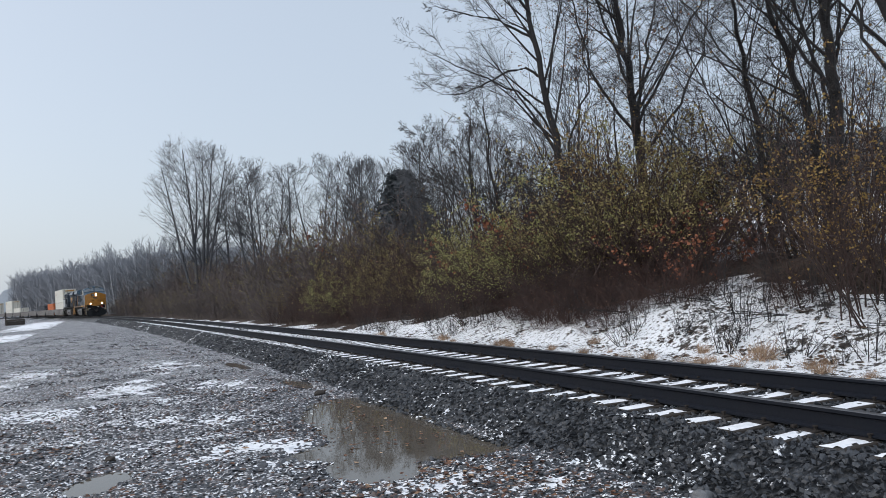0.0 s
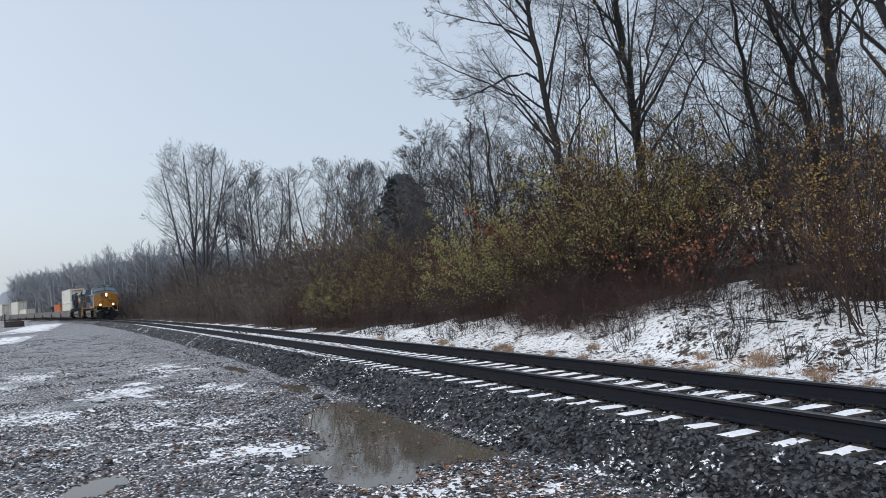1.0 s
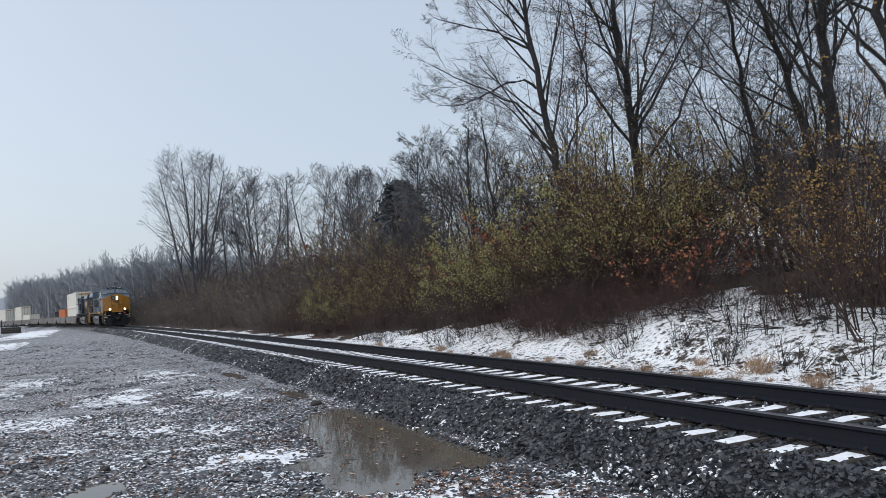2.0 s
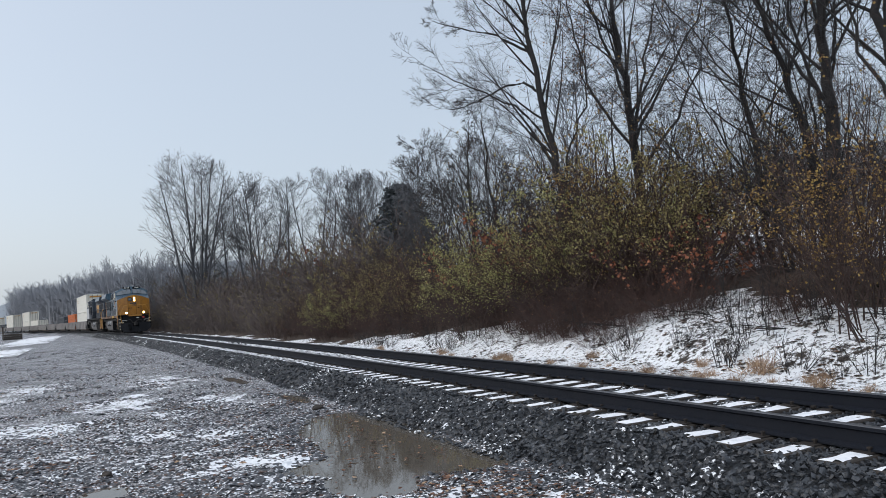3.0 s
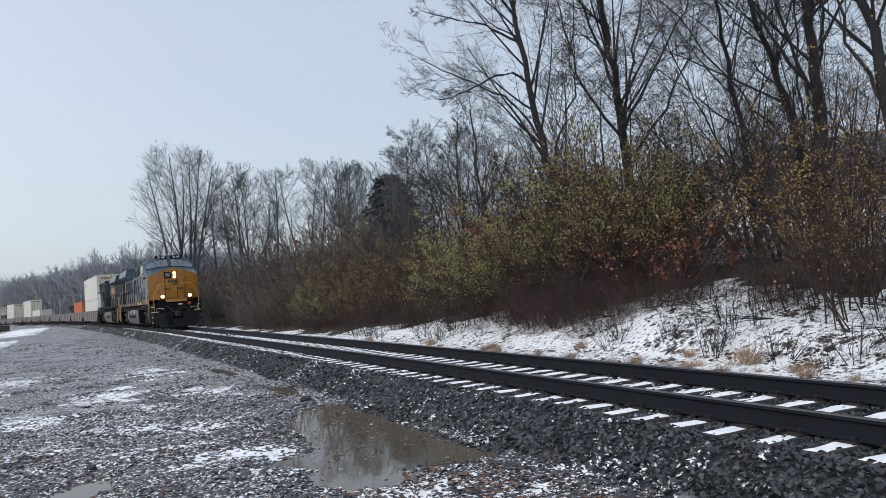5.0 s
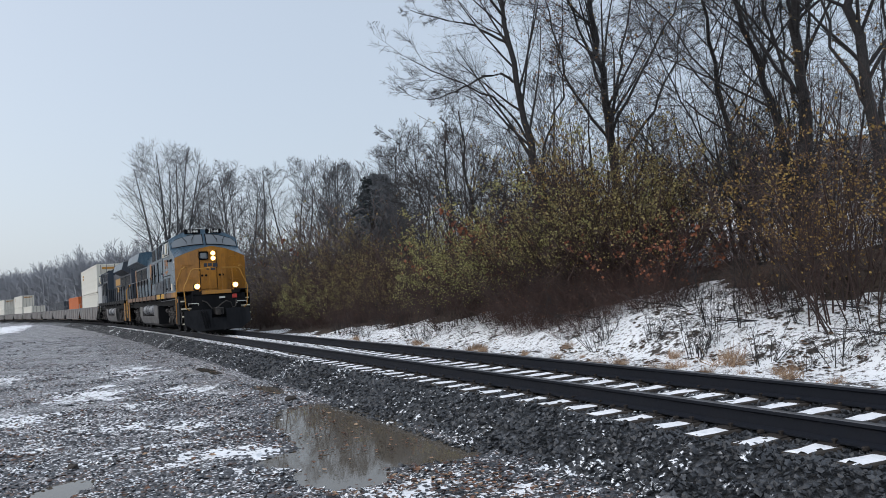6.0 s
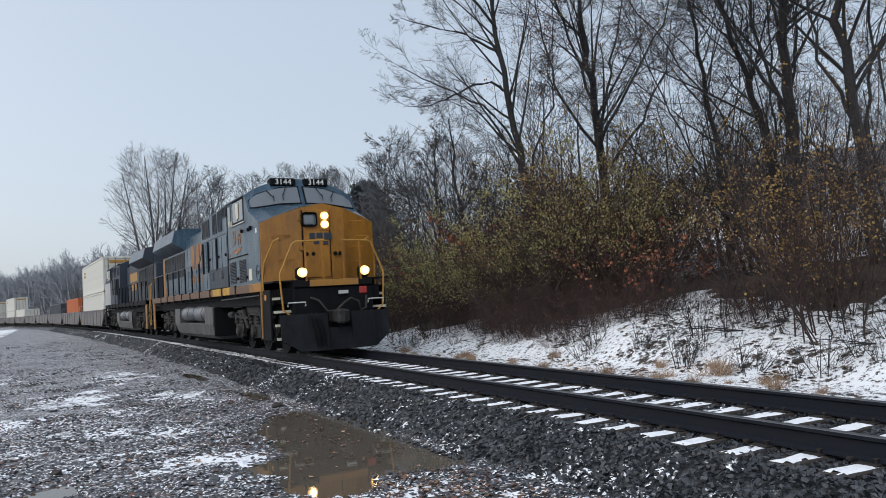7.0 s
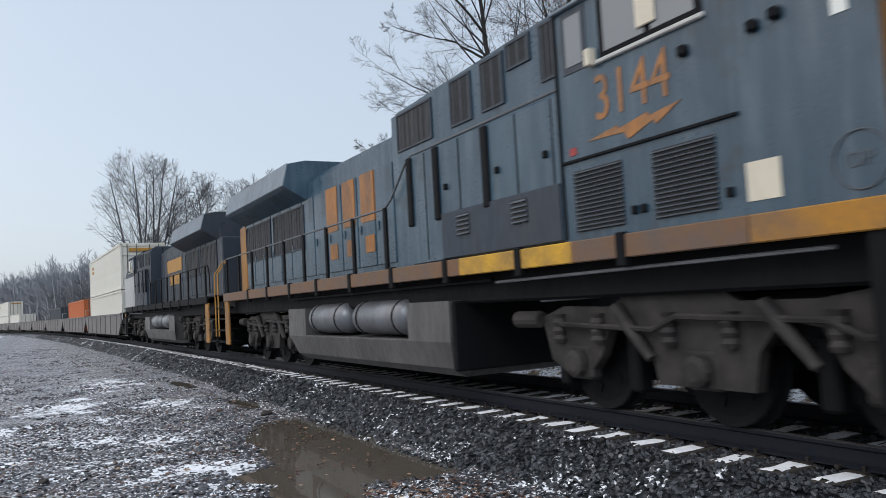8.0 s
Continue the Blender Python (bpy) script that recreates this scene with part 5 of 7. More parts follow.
M_CAB2 = painted("light_grey_cab_paint", (0.42, 0.43, 0.44), (0.16, 0.15, 0.14), 0.5, 0.5, 0.9)
# fascia tone lightened for skylight on its tilt; drip edge shares it
M_SILVER = painted("skylit_wing_fascia", (0.17, 0.21, 0.25), (0.07, 0.07, 0.07), 0.4, 0.45, 1.0)
M_REFLECTOR = painted("amber_reflector", (0.55, 0.22, 0.02), (0.3, 0.12, 0.02), 0.2, 0.3, 4.0)
M_RED = painted("red_marker", (0.35, 0.03, 0.025), (0.15, 0.03, 0.03), 0.3, 0.4, 4.0)


def glass_build(nt, b):
    # grey base colour carries the sky reflection of the panes
    b.inputs["Base Color"].default_value = (0.14, 0.155, 0.17, 1)
    b.inputs["Specular IOR Level"].default_value = 0.9
    n = noise_tex(nt, 2.0, 2, 0.5, False)
    bump(nt, b, n.outputs[0], 0.02, 0.02)


M_GLASS = mat("sky_grey_glass", glass_build, 0.08)


def lamp_glow(name, col, power):
    def build(nt, b):
        b.inputs["Base Color"].default_value = (*col, 1)
        b.inputs["Emission Color"].default_value = (*col, 1)
        b.inputs["Emission Strength"].default_value = power
    return mat(name, build, 0.3)


M_LAMP = lamp_glow("lit_headlamp", (1.0, 0.82, 0.50), 30.0)
# emissive ring round each lit lamp, standing for its warm halo
M_LAMP_RIM = lamp_glow("lamp_halo_glow", (1.0, 0.55, 0.16), 1.9)
M_PLOW = painted("scuffed_plow_steel", (0.004, 0.005, 0.007), (0.038, 0.039, 0.044), 0.6, 0.6, 0.9, 0.0, True, 0.15)


def loft(bm, sections, close=True):
    """Skins sections of equal count; each a list of (x, y, z)."""
    rings = [[bm.verts.new(p) for p in s] for s in sections]
    n = len(rings[0])
    for u, v in zip(rings, rings[1:]):
        for k in range(n - 1):
            bm.faces.new((u[k], u[k + 1], v[k + 1], v[k]))
        if close:
            bm.faces.new((u[n - 1], u[0], v[0], v[n - 1]))
    bm.faces.new(rings[0])
    bm.faces.new(rings[-1][::-1])
    bmesh.ops.recalc_face_normals(bm, faces=bm.faces)


def text_part(name, words, size, material, parent, m, stretch=1.0, label="", thick=0.004):
    """Raised lettering in the built-in font, as a mesh."""
    c = bpy.data.curves.new(name, "FONT")
    c.body, c.size, c.extrude, c.align_x, c.align_y = words, size, thick, "CENTER", "CENTER"
    tmp = bpy.data.objects.new(name, c)
    scene.collection.objects.link(tmp)
    bpy.context.view_layer.update()
    me = bpy.data.meshes.new_from_object(tmp.evaluated_get(bpy.context.evaluated_depsgraph_get()))
    bpy.data.objects.remove(tmp)
    me.materials.clear()
    me.materials.append(material)
    ob = new(name, me)
    ob.parent = parent
    ob.matrix_basis = m @ Matrix.Diagonal((stretch, 1, 1, 1))
    return tagged(ob, label)


def side_plane(x, y, z):
    """Lettering on the flank that faces the yard: reads towards the nose."""
    return Matrix(((0, 0, -1, x), (-1, 0, 0, y), (0, 1, 0, z), (0, 0, 0, 1)))


def louvre(parent, y0, y1, z0, z1, n, x=-1.5, name="louvre"):
    bm = bmesh.new()
    box(bm, x - 0.006, x + 0.01, y0, y1, z0, z1)
    fr = part(name, bm, M_VENT, parent)
    slat = None
    for k in range(n):
        z = z0 + (z1 - z0) * (k + 0.5) / n
        h = (z1 - z0) / n
        if slat is None:
            bm = bmesh.new()
            bm_v = [bm.verts.new(p) for p in ((x - 0.004, y0, h * 0.25), (x - 0.03, y0, -h * 0.22), (x - 0.004, y0, -h * 0.30), (x - 0.004, y1, h * 0.25), (x - 0.03, y1, -h * 0.22), (x - 0.004, y1, -h * 0.30))]
            for q in ((0, 1, 4, 3), (1, 2, 5, 4), (0, 2, 1), (3, 4, 5)):
                bm.faces.new([bm_v[i] for i in q])
            bmesh.ops.recalc_face_normals(bm, faces=bm.faces)
            first = part("slat", bm, M_SLAT, fr)
            first.location = (0, 0, z)
            slat = first.data
        else:
            o = new("slat", slat)
            o.parent = fr
            o.location = (0, 0, z)
    return fr


def grille(parent, y0, y1, z0, z1, x, bars=7):
    """A framed dark intake with upright bars."""
    bm = bmesh.new()
    box(bm, x - 0.004, x + 0.01, y0, y1, z0, z1)
    g = part("grille", bm, M_VENT, parent, "dark barred air intake")
    bm = bmesh.new()
    for a, b, c, d in ((y0 - 0.03, y1 + 0.03, z1, z1 + 0.03), (y0 - 0.03, y1 + 0.03, z0 - 0.03, z0), (y0 - 0.03, y0, z0, z1), (y1, y1 + 0.03, z0, z1)):
        box(bm, x - 0.018, x + 0.005, a, b, c, d)
    part("grille_frame", bm, M_BLUE2, g)
    for k in range(bars):
        y = y0 + (y1 - y0) * (k + 0.5) / bars
        part("bar", boxed(x - 0.012, x, y - 0.008, y + 0.008, z0, z1), M_SLAT if k % 3 == 0 else M_VENT, g)


def truck_assembly(loco, yc, wheels_out, sides=(-1, 1)):
    """A three-axle truck: cast side frames, journal boxes, springs, damper, brake gear and turning wheelsets."""
    tr = new("truck")
    tr.parent = loco
    tr.location = (0, yc, 0)
    tagged(tr, "dusty cast-steel three-axle truck")
    for s in sides:
        bm = bmesh.new()
        out = [(-2.35, 1.02), (-2.2, 0.55), (-1.95, 0.42), (-1.55, 0.42), (-1.35, 0.62), (-1.2, 0.92), (-0.85, 0.98), (-0.62, 0.72), (-0.55, 0.38), (0.55, 0.38), (0.62, 0.72), (0.85, 0.98), (1.2, 0.92), (1.35, 0.62), (1.55, 0.42), (1.95, 0.42), (2.2, 0.55), (2.35, 1.02),
               (1.95, 1.14), (1.15, 1.12), (0.85, 1.30), (-0.15, 1.32), (-0.45, 1.14), (-1.2, 1.14), (-1.6, 1.20), (-2.1, 1.12)]
        prism(bm, out, s * 1.02, s * 1.14)
        part("side_frame", bm, M_TRUCK, tr)
        for ya in (-1.7, 0.0, 1.7):
            bm = bmesh.new()
            box(bm, s * 1.10 - 0.06, s * 1.10 + 0.09, ya - 0.20, ya + 0.20, 0.36, 0.72, 0.03)
            j = part("journal_box", bm, M_TRUCK, tr)
            bm = bmesh.new()
            lathe(bm, [(s * 1.18, 0.15), (s * 1.25, 0.14), (s * 1.27, 0.09)], 12)
            for v in bm.verts:
                v.co += Vector((0, ya, 0.535))
            part("cap", bm, M_TRUCK, j)
        for ya in (-0.9, 0.85):
            bm = bmesh.new()
            tube(bm, [(s * 1.2, ya - 0.28, 0.62), (s * 1.2, ya + 0.18, 1.12)], [0.05, 0.075], 8)
            part("damper", bm, M_TRUCK, tr)
        bm = bmesh.new()
        lathe(bm, [(-0.22, 0.10), (-0.20, 0.13), (0.2, 0.13), (0.22, 0.09)], 12, "y")
        for v in bm.verts:
            v.co += Vector((s * 1.2, -2.2, 1.12))
        part("brake_cylinder", bm, M_TRUCK, tr)
        bm = bmesh.new()
        lathe(bm, [(-0.22, 0.08), (-0.20, 0.10), (0.25, 0.10), (0.27, 0.06)], 12, "y")
        for v in bm.verts:
            v.co += Vector((s * 1.16, 2.55, 1.0))
        part("brake_cylinder", bm, M_TRUCK, tr)
        bm = bmesh.new()
        tube(bm, [(s * 1.17, 2.3, 1.22), (s * 1.17, 1.3, 1.24), (s * 1.17, 0.9, 1.40), (s * 1.17, -0.2, 1.42), (s * 1.17, -0.6, 1.26), (s * 1.17, -1.4, 1.30), (s * 1.17, -2.2, 1.38)], 0.026, 6)
        part("brake_pipe", bm, M_AIRTANK, tr)
        for ya in (-2.15, -1.1, 1.05, 2.2):
            bm = bmesh.new()
            box(bm, s * 0.80, s * 1.0, ya - 0.09, ya + 0.09, 0.25, 0.85, 0.03, None)
            part("brake_shoe", bm, M_BLACK, tr)
    for s in sides:
        for ya in (-2.0, -1.35, -0.35, 0.35, 1.35, 2.0):
            bm = bmesh.new()
            lathe(bm, [(0.74 + 0.045 * i, 0.085 if i % 2 else 0.065) for i in range(8)], 10, "z")
            for v in bm.verts:
                v.co += Vector((s * 1.16, ya, 0))
            part("spring", bm, M_TRUCK, tr)
        bm = bmesh.new()
        tube(bm, [(s * 1.22, -2.3, 0.95), (s * 1.22, -1.6, 0.85), (s * 1.22, -1.3, 0.98), (s * 1.22, 0.2, 1.02), (s * 1.22, 0.5, 0.9), (s * 1.22, 1.9, 0.95)], 0.03, 6)
        part("brake_rod", bm, M_TRUCK, tr)
    bm = bmesh.new()
    box(bm, -0.95, 0.95, -1.2, 1.2, 0.75, 1.2, 0.05)
    part("bolster", bm, M_BLACK, tr)
    for ya in (-1.7, 0.0, 1.7):
        bm = bmesh.new()
        lathe(bm, [(-1.02, 0.06), (-0.83, 0.07), (-0.825, 0.24), (-0.81, 0.42), (-0.82, 0.47), (-0.83, 0.505), (-0.70, 0.515), (-0.69, 0.545), (-0.66, 0.545), (-0.655, 0.2), (-0.62, 0.10),
                   (0.62, 0.10), (0.655, 0.2), (0.66, 0.545), (0.69, 0.545), (0.70, 0.515), (0.83, 0.505), (0.82, 0.47), (0.81, 0.42), (0.825, 0.24), (0.83, 0.07), (1.02, 0.06)], 28)
        for a in range(5):
            t = 6.28318 * a / 5
            box(bm, -0.835, -0.80, -0.05, 0.05, 0.24, 0.34, 0.0, Matrix.Rotation(t, 4, "X"))
        part("traction_motor", boxed(-0.6, 0.6, ya + 0.08, ya + 0.85, 0.22, 0.92, 0.06), M_BLACK, tr)
        w = part("wheelset", bm, M_BLACK, tr)
        w.location = (0, ya, 0.515)
        wheels_out.append(w)


def locomotive(lead):
    """A wide-nosed diesel locomotive, its nose at y = 0, the hood running back along +y, z over the rail head."""
    loco = new("locomotive")
    blue = M_BLUE if lead else M_BLUE2
    nose_col = M_GOLD if lead else M_CAB2
    wheels = []
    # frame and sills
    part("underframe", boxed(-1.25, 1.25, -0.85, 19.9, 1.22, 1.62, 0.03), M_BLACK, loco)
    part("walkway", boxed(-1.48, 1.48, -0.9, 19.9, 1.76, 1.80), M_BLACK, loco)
    for s in (-1, 1):
        for y0, y1, m_, lb in ((0.0, 1.22, M_SILL, "worn yellow side sill"), (1.23, 3.40, M_SILL2, "rusty grey-brown side sill"), (3.41, 5.7, M_SILL3, "bright yellow side sill"), (5.71, 18.95, M_SILL2, "rusty grey-brown side sill")):
            part("side_sill", boxed(s * 1.5 - 0.03, s * 1.5 + 0.03, y0, y1, 1.58, 1.80, 0.01), m_ if lead else M_BLACK, loco, lb if lead else "")
        for k in range(9):
            part("sill_bracket", boxed(s * 1.5 - 0.05, s * 1.5 + 0.05, 2.6 + 1.7 * k, 2.72 + 1.7 * k, 1.50, 1.82, 0.01), M_BLACK, loco)
    # cab with its nose
    def sec(bs, zs, xs=(1.5, 1.2, 0.6, 0.0), foot=1.8):
        left = [(-x, b, z) for x, b, z in zip(xs, bs, zs)]
        right = [(x, b, z) for x, b, z in zip(xs[:-1][::-1], bs[:-1][::-1], zs[:-1][::-1])]
        return [(-xs[0], bs[0], foot)] + left + right + [(xs[0], bs[0], foot)]
    bm = bmesh.new()
    s1 = sec((0.02, -0.08, -0.28, -0.31), (3.32, 3.46, 3.68, 3.80))
    s2 = sec((1.02,) * 4, (3.74, 3.82, 3.90, 3.92))
    s3 = sec((1.44,) * 4, (4.26, 4.46, 4.70, 4.74))
    s4 = sec((3.5,) * 4, (4.28, 4.46, 4.70, 4.74))
    loft(bm, [s1, s2, s3, s4])
    cab = part("cab", bm, blue, loco, "dark blue wide cab" if lead else "dark cab with grey flank")
    # nose face, a hand proud of the cab's front
    bm = bmesh.new()
    cols = [(-1.5, 0.0, 3.31), (-1.2, -0.10, 3.45), (-0.58, -0.30, 3.67), (0.0, -0.34, 3.79), (0.58, -0.30, 3.67), (1.2, -0.10, 3.45), (1.5, 0.0, 3.31)]
    lo = [bm.verts.new((x, y - 0.02, 1.80)) for x, y, z in cols]
    hi = [bm.verts.new((x, y - 0.02, z)) for x, y, z in cols]
    lo2 = [bm.verts.new((x, y + 0.10, 1.80)) for x, y, z in cols]
    hi2 = [bm.verts.new((x, y + 0.10, z + 0.012)) for x, y, z in cols]
    for k in range(6):
        bm.faces.new((lo[k], lo[k + 1], hi[k + 1], hi[k]))
        bm.faces.new((hi[k], hi[k + 1], hi2[k + 1], hi2[k]))
    bm.faces.new((lo[0], hi[0], hi2[0], lo2[0]))
    bm.faces.new((lo[6], lo2[6], hi2[6], hi[6]))
    bmesh.ops.recalc_face_normals(bm, faces=bm.faces)
    nose = part("nose", bm, nose_col, loco, "golden yellow nose face" if lead else "grey nose face")
    # nose door, seams, window, steps
    part("nose_door", boxed(-0.50, 0.16, -0.375, -0.33, 1.86, 3.62, 0.012), nose_col, nose)
    for xx in (-0.53, 0.19):
        part("door_seam", boxed(xx - 0.012, xx + 0.012, -0.352, -0.30, 1.84, 3.60), M_BLACK if lead else M_BLUE2, nose)
    bm = bmesh.new()
    box(bm, -0.40, -0.08, -0.405, -0.36, 3.20, 3.50, 0.07, None, 3)
    part("door_window", bm, M_GLASS, nose, "rounded dark door window")
    bm = bmesh.new()
    box(bm, -0.44, -0.04, -0.392, -0.36, 3.16, 3.54, 0.09, None, 3)
    part("window_gasket", bm, M_BLACK, nose)
    part("headlight_box", boxed(0.03, 0.30, -0.40, -0.30, 3.06, 3.60, 0.02), nose_col, nose)
    for z in (3.22, 3.45):
        bm = bmesh.new()
        lathe(bm, [(-0.43, 0.060), (-0.41, 0.070), (-0.38, 0.074)], 18, "y")
        for v in bm.verts:
            v.co += Vector((0.165, 0, z))
        hl = part("headlight", bm, M_LAMP if lead else M_GLASS, nose, "lit round headlight" if lead else "unlit round headlight")
        bm = bmesh.new()
        lathe(bm, [(-0.415, 0.104), (-0.395, 0.110)], 18, "y")
        for v in bm.verts:
            v.co += Vector((0.165, 0, z))
        part("lamp_bowl", bm, M_LAMP_RIM if lead else M_BLACK, nose, "glowing ring added as the headlight's halo" if lead else "")
    for (x, z, l) in ((-1.25, 2.95, 0.42), (-1.1, 2.35, 0.3), (0.75, 2.62, 0.3), (0.75, 3.3, 0.3), (0.95, 2.9, 0.3), (0.75, 2.25, 0.3)):
        d = 0.10 + 0.30 * min(1, (1.5 - abs(x)) / 0.9)
        bm = bmesh.new()
        tube(bm, [(x, -d + 0.05, z - 0.03), (x, -d - 0.06, z), (x + l, -d - 0.08, z), (x + l, -d + 0.05, z - 0.03)], 0.014, 5)
        part("grab_iron", bm, nose_col, nose)
    for x, z in ((-0.45, 2.45), (-0.28, 2.45), (0.30, 2.45), (0.43, 2.45)):
        bm = bmesh.new()
        lathe(bm, [(-0.39, 0.05), (-0.36, 0.05)], 10, "y")
        for v in bm.verts:
            v.co += Vector((x, 0.0, z))
        part("boss", bm, M_BLACK, nose)
    for x, z in ((-0.57, 3.38), (-0.57, 2.6), (-0.57, 2.0)):
        part("hinge", boxed(x - 0.05, x + 0.05, -0.36, -0.27, z - 0.06, z + 0.06, 0.01), nose_col, nose)
    if lead:
        # plain blue emblem blocks on the nose
        for x0, x1, z0, z1 in ((-0.24, -0.10, 2.84, 3.00), (-0.06, 0.10, 2.86, 3.00), (0.14, 0.34, 2.82, 3.00), (-0.14, 0.00, 2.70, 2.79), (0.06, 0.24, 2.68, 2.78)):
            part("emblem_block", boxed(x0, x1, -0.392, -0.28, z0, z1, 0.006), M_BLUE2, nose)
    # windshields follow the cab's front slope
    def front_at(x, t):
        a = abs(x)
        seg = ((0.0, 3.92, 4.74), (0.6, 3.90, 4.70), (1.2, 3.82, 4.46), (1.5, 3.74, 4.26))
        for (x0, l0, h0), (x1, l1, h1) in zip(seg, seg[1:]):
            if a <= x1:
                k = (a - x0) / (x1 - x0)
                return 1.02 + 0.42 * t, (l0 + (l1 - l0) * k) * (1 - t) + (h0 + (h1 - h0) * k) * t
        return 1.02 + 0.42 * t, 3.74
    for s in (-1, 1):
        for nm, m_, x0, x1, t0, t1, off in (("windshield_gasket", M_BLACK, 0.05, 1.45, 0.05, 0.72, 0.012), ("windshield", M_GLASS, 0.09, 1.41, 0.09, 0.67, 0.028)):
            bm = bmesh.new()
            rows = []
            for t in (t0, t1):
                r = []
                for k in range(8):
                    x = x0 + (x1 - x0) * k / 7
                    tt = t
                    if k == 7:
                        tt = t0 + (t1 - t0) * (0.12 if t == t0 else 0.80)
                    y, z = front_at(x, tt)
                    r.append(bm.verts.new((s * x, y - off * 0.75, z + off * 0.5)))
                rows.append(r)
            for k in range(7):
                bm.faces.new((rows[0][k], rows[0][k + 1], rows[1][k + 1], rows[1][k]))
            ext = bmesh.ops.extrude_face_region(bm, geom=bm.faces[:])
            for v in [g for g in ext["geom"] if isinstance(g, bmesh.types.BMVert)]:
                v.co += Vector((0, 0.03, -0.02))
            bmesh.ops.recalc_face_normals(bm, faces=bm.faces)
            part(nm, bm, m_, cab, "windshield pane with reflected sky greyed into the glass" if nm == "windshield" else "")
        for x0, x1 in ((0.95, 0.80), (0.40, 0.55)):
            bm = bmesh.new()
            y0, z0 = front_at(x0, 0.72)
            y1, z1 = front_at(x1, 0.33)
            tube(bm, [(s * x0, y0 - 0.05, z0 + 0.02), (s * x1, y1 - 0.06, z1 + 0.03)], 0.012, 5)
            y2, z2 = front_at(x1, 0.15)
            tube(bm, [(s * x1, y1 - 0.055, z1 + 0.09), (s * x1, y2 - 0.05, z2 + 0.05)], 0.010, 5)
            part("wiper", bm, M_BLACK, cab)
        bm = bmesh.new()
        tube(bm, [(s * 1.1, 0.96, 3.80), (s * 1.1, 0.93, 3.88), (s * 0.4, 0.93, 3.95), (s * 0.35, 0.97, 3.90)], 0.012, 5)
        part("sill_rail", bm, M_BLACK, cab)
        # number boards
        bm = bmesh.new()
        box(bm, s * 0.46 - 0.35, s * 0.46 + 0.35, 1.30, 1.62, 4.52, 4.74, 0.03)
        board = part("number_board", bm, M_BLACK, cab, "black number board with white numerals" if lead else "")
        if lead:
            text_part("number", "3144", 0.21, M_NUMBER, board, Matrix(((1, 0, 0, s * 0.46), (0, 0, -1, 1.296), (0, 1, 0, 4.625), (0, 0, 0, 1))), 1.1)
    bm = bmesh.new()
    for x0, x1 in ((-0.22, 0.2),):
        tube(bm, [(x0, 1.9, 4.72), (x0, 1.9, 4.84), (x1, 1.9, 4.84), (x1, 1.9, 4.72)], 0.012, 5)
    part("roof_rail", bm, M_GRAB, cab)
    part("roof_unit", boxed(-0.5, 0.5, 2.3, 3.2, 4.70, 4.82, 0.05), blue, cab)
    # cab flanks: windows, awning, mirror, louvres
    for s in (-1, 1):
        x = s * 1.5
        for nm, m_, a, b, c, d, o in (("window_frame", M_BLACK, 1.52, 2.80, 3.53, 4.24, 0.008), ("window_frame", M_BLUE2, 2.98, 3.36, 3.53, 4.20, 0.008), ("window", M_GLASS, 1.60, 2.10, 3.60, 4.18, 0.016), ("window", M_GLASS, 2.18, 2.72, 3.60, 4.18, 0.016), ("window", M_GLASS, 3.04, 3.30, 3.60, 4.14, 0.016)):
            part(nm, boxed(x - o, x + o, a, b, c, d, 0.004), m_, cab)
        part("window_rail", boxed(x - 0.04, x + 0.04, 1.50, 2.84, 3.50, 3.545, 0.01), M_GRAB, cab)
        bm = bmesh.new()
        box(bm, x + s * 0.03 - 0.012, x + s * 0.03 + 0.012, 2.02, 2.26, 3.66, 4.12, 0.01)
        part("wind_deflector", bm, M_WHITE, cab)
        part("drip_edge", boxed(x - 0.05, x + 0.03, 1.44, 3.5, 4.23, 4.27, 0.01), M_SILVER, cab)
        part("mirror", boxed(x - 0.09, x + 0.02, 2.86, 2.94, 3.50, 3.68, 0.01), M_WHITE, cab)
    part("door_edge", boxed(-1.512, -1.49, 3.46, 3.50, 1.82, 4.22), M_BLACK, cab)
    if lead:
        louvre(cab, 1.50, 2.20, 1.88, 2.49, 15)
        louvre(cab, 2.60, 3.30, 1.88, 2.49, 15)
        part("gutter", boxed(-1.53, -1.49, 1.25, 3.46, 2.585, 2.61), M_BLACK, cab)
        text_part("number", "3144", 0.62, M_ORANGE, cab, side_plane(-1.506, 2.42, 3.14), 0.82, "orange cab numerals", 0.003)
        bm = bmesh.new()
        bolt = [(3.05, 2.76), (2.62, 2.83), (2.60, 2.79), (2.22, 2.86), (2.20, 2.82), (1.82, 2.87), (2.12, 2.72), (2.16, 2.77), (2.48, 2.66), (2.53, 2.74)]
        prism(bm, bolt, -1.508, -1.499)
        part("bolt_stripe", bm, M_ORANGE, cab, "orange jagged stripe")
        part("placard", boxed(-1.508, -1.49, 0.92, 1.22, 1.90, 2.20), M_WHITE, cab, "cream square placard")
        bm = bmesh.new()
        pts = [(-1.506, 0.30 + 0.20 * math.cos(6.28318 * k / 28), 2.06 + 0.20 * math.sin(6.28318 * k / 28)) for k in range(29)]
        tube(bm, pts, 0.008, 5, False)
        part("emblem_ring", bm, M_SLAT, cab)
        text_part("letters", "DP", 0.15, M_SLAT, cab, side_plane(-1.505, 0.30, 2.06), 1.0)
        part("sticker", boxed(-1.507, -1.49, 0.30, 0.42, 3.10, 3.22), M_NUMBER, cab)
        part("sticker", boxed(-1.507, -1.49, 3.24, 3.34, 2.66, 2.74), M_RED, cab, "small red and white flag sticker")
        for y, z in ((1.05, 3.25), (0.85, 3.28), (1.75, 3.28)):
            bm = bmesh.new()
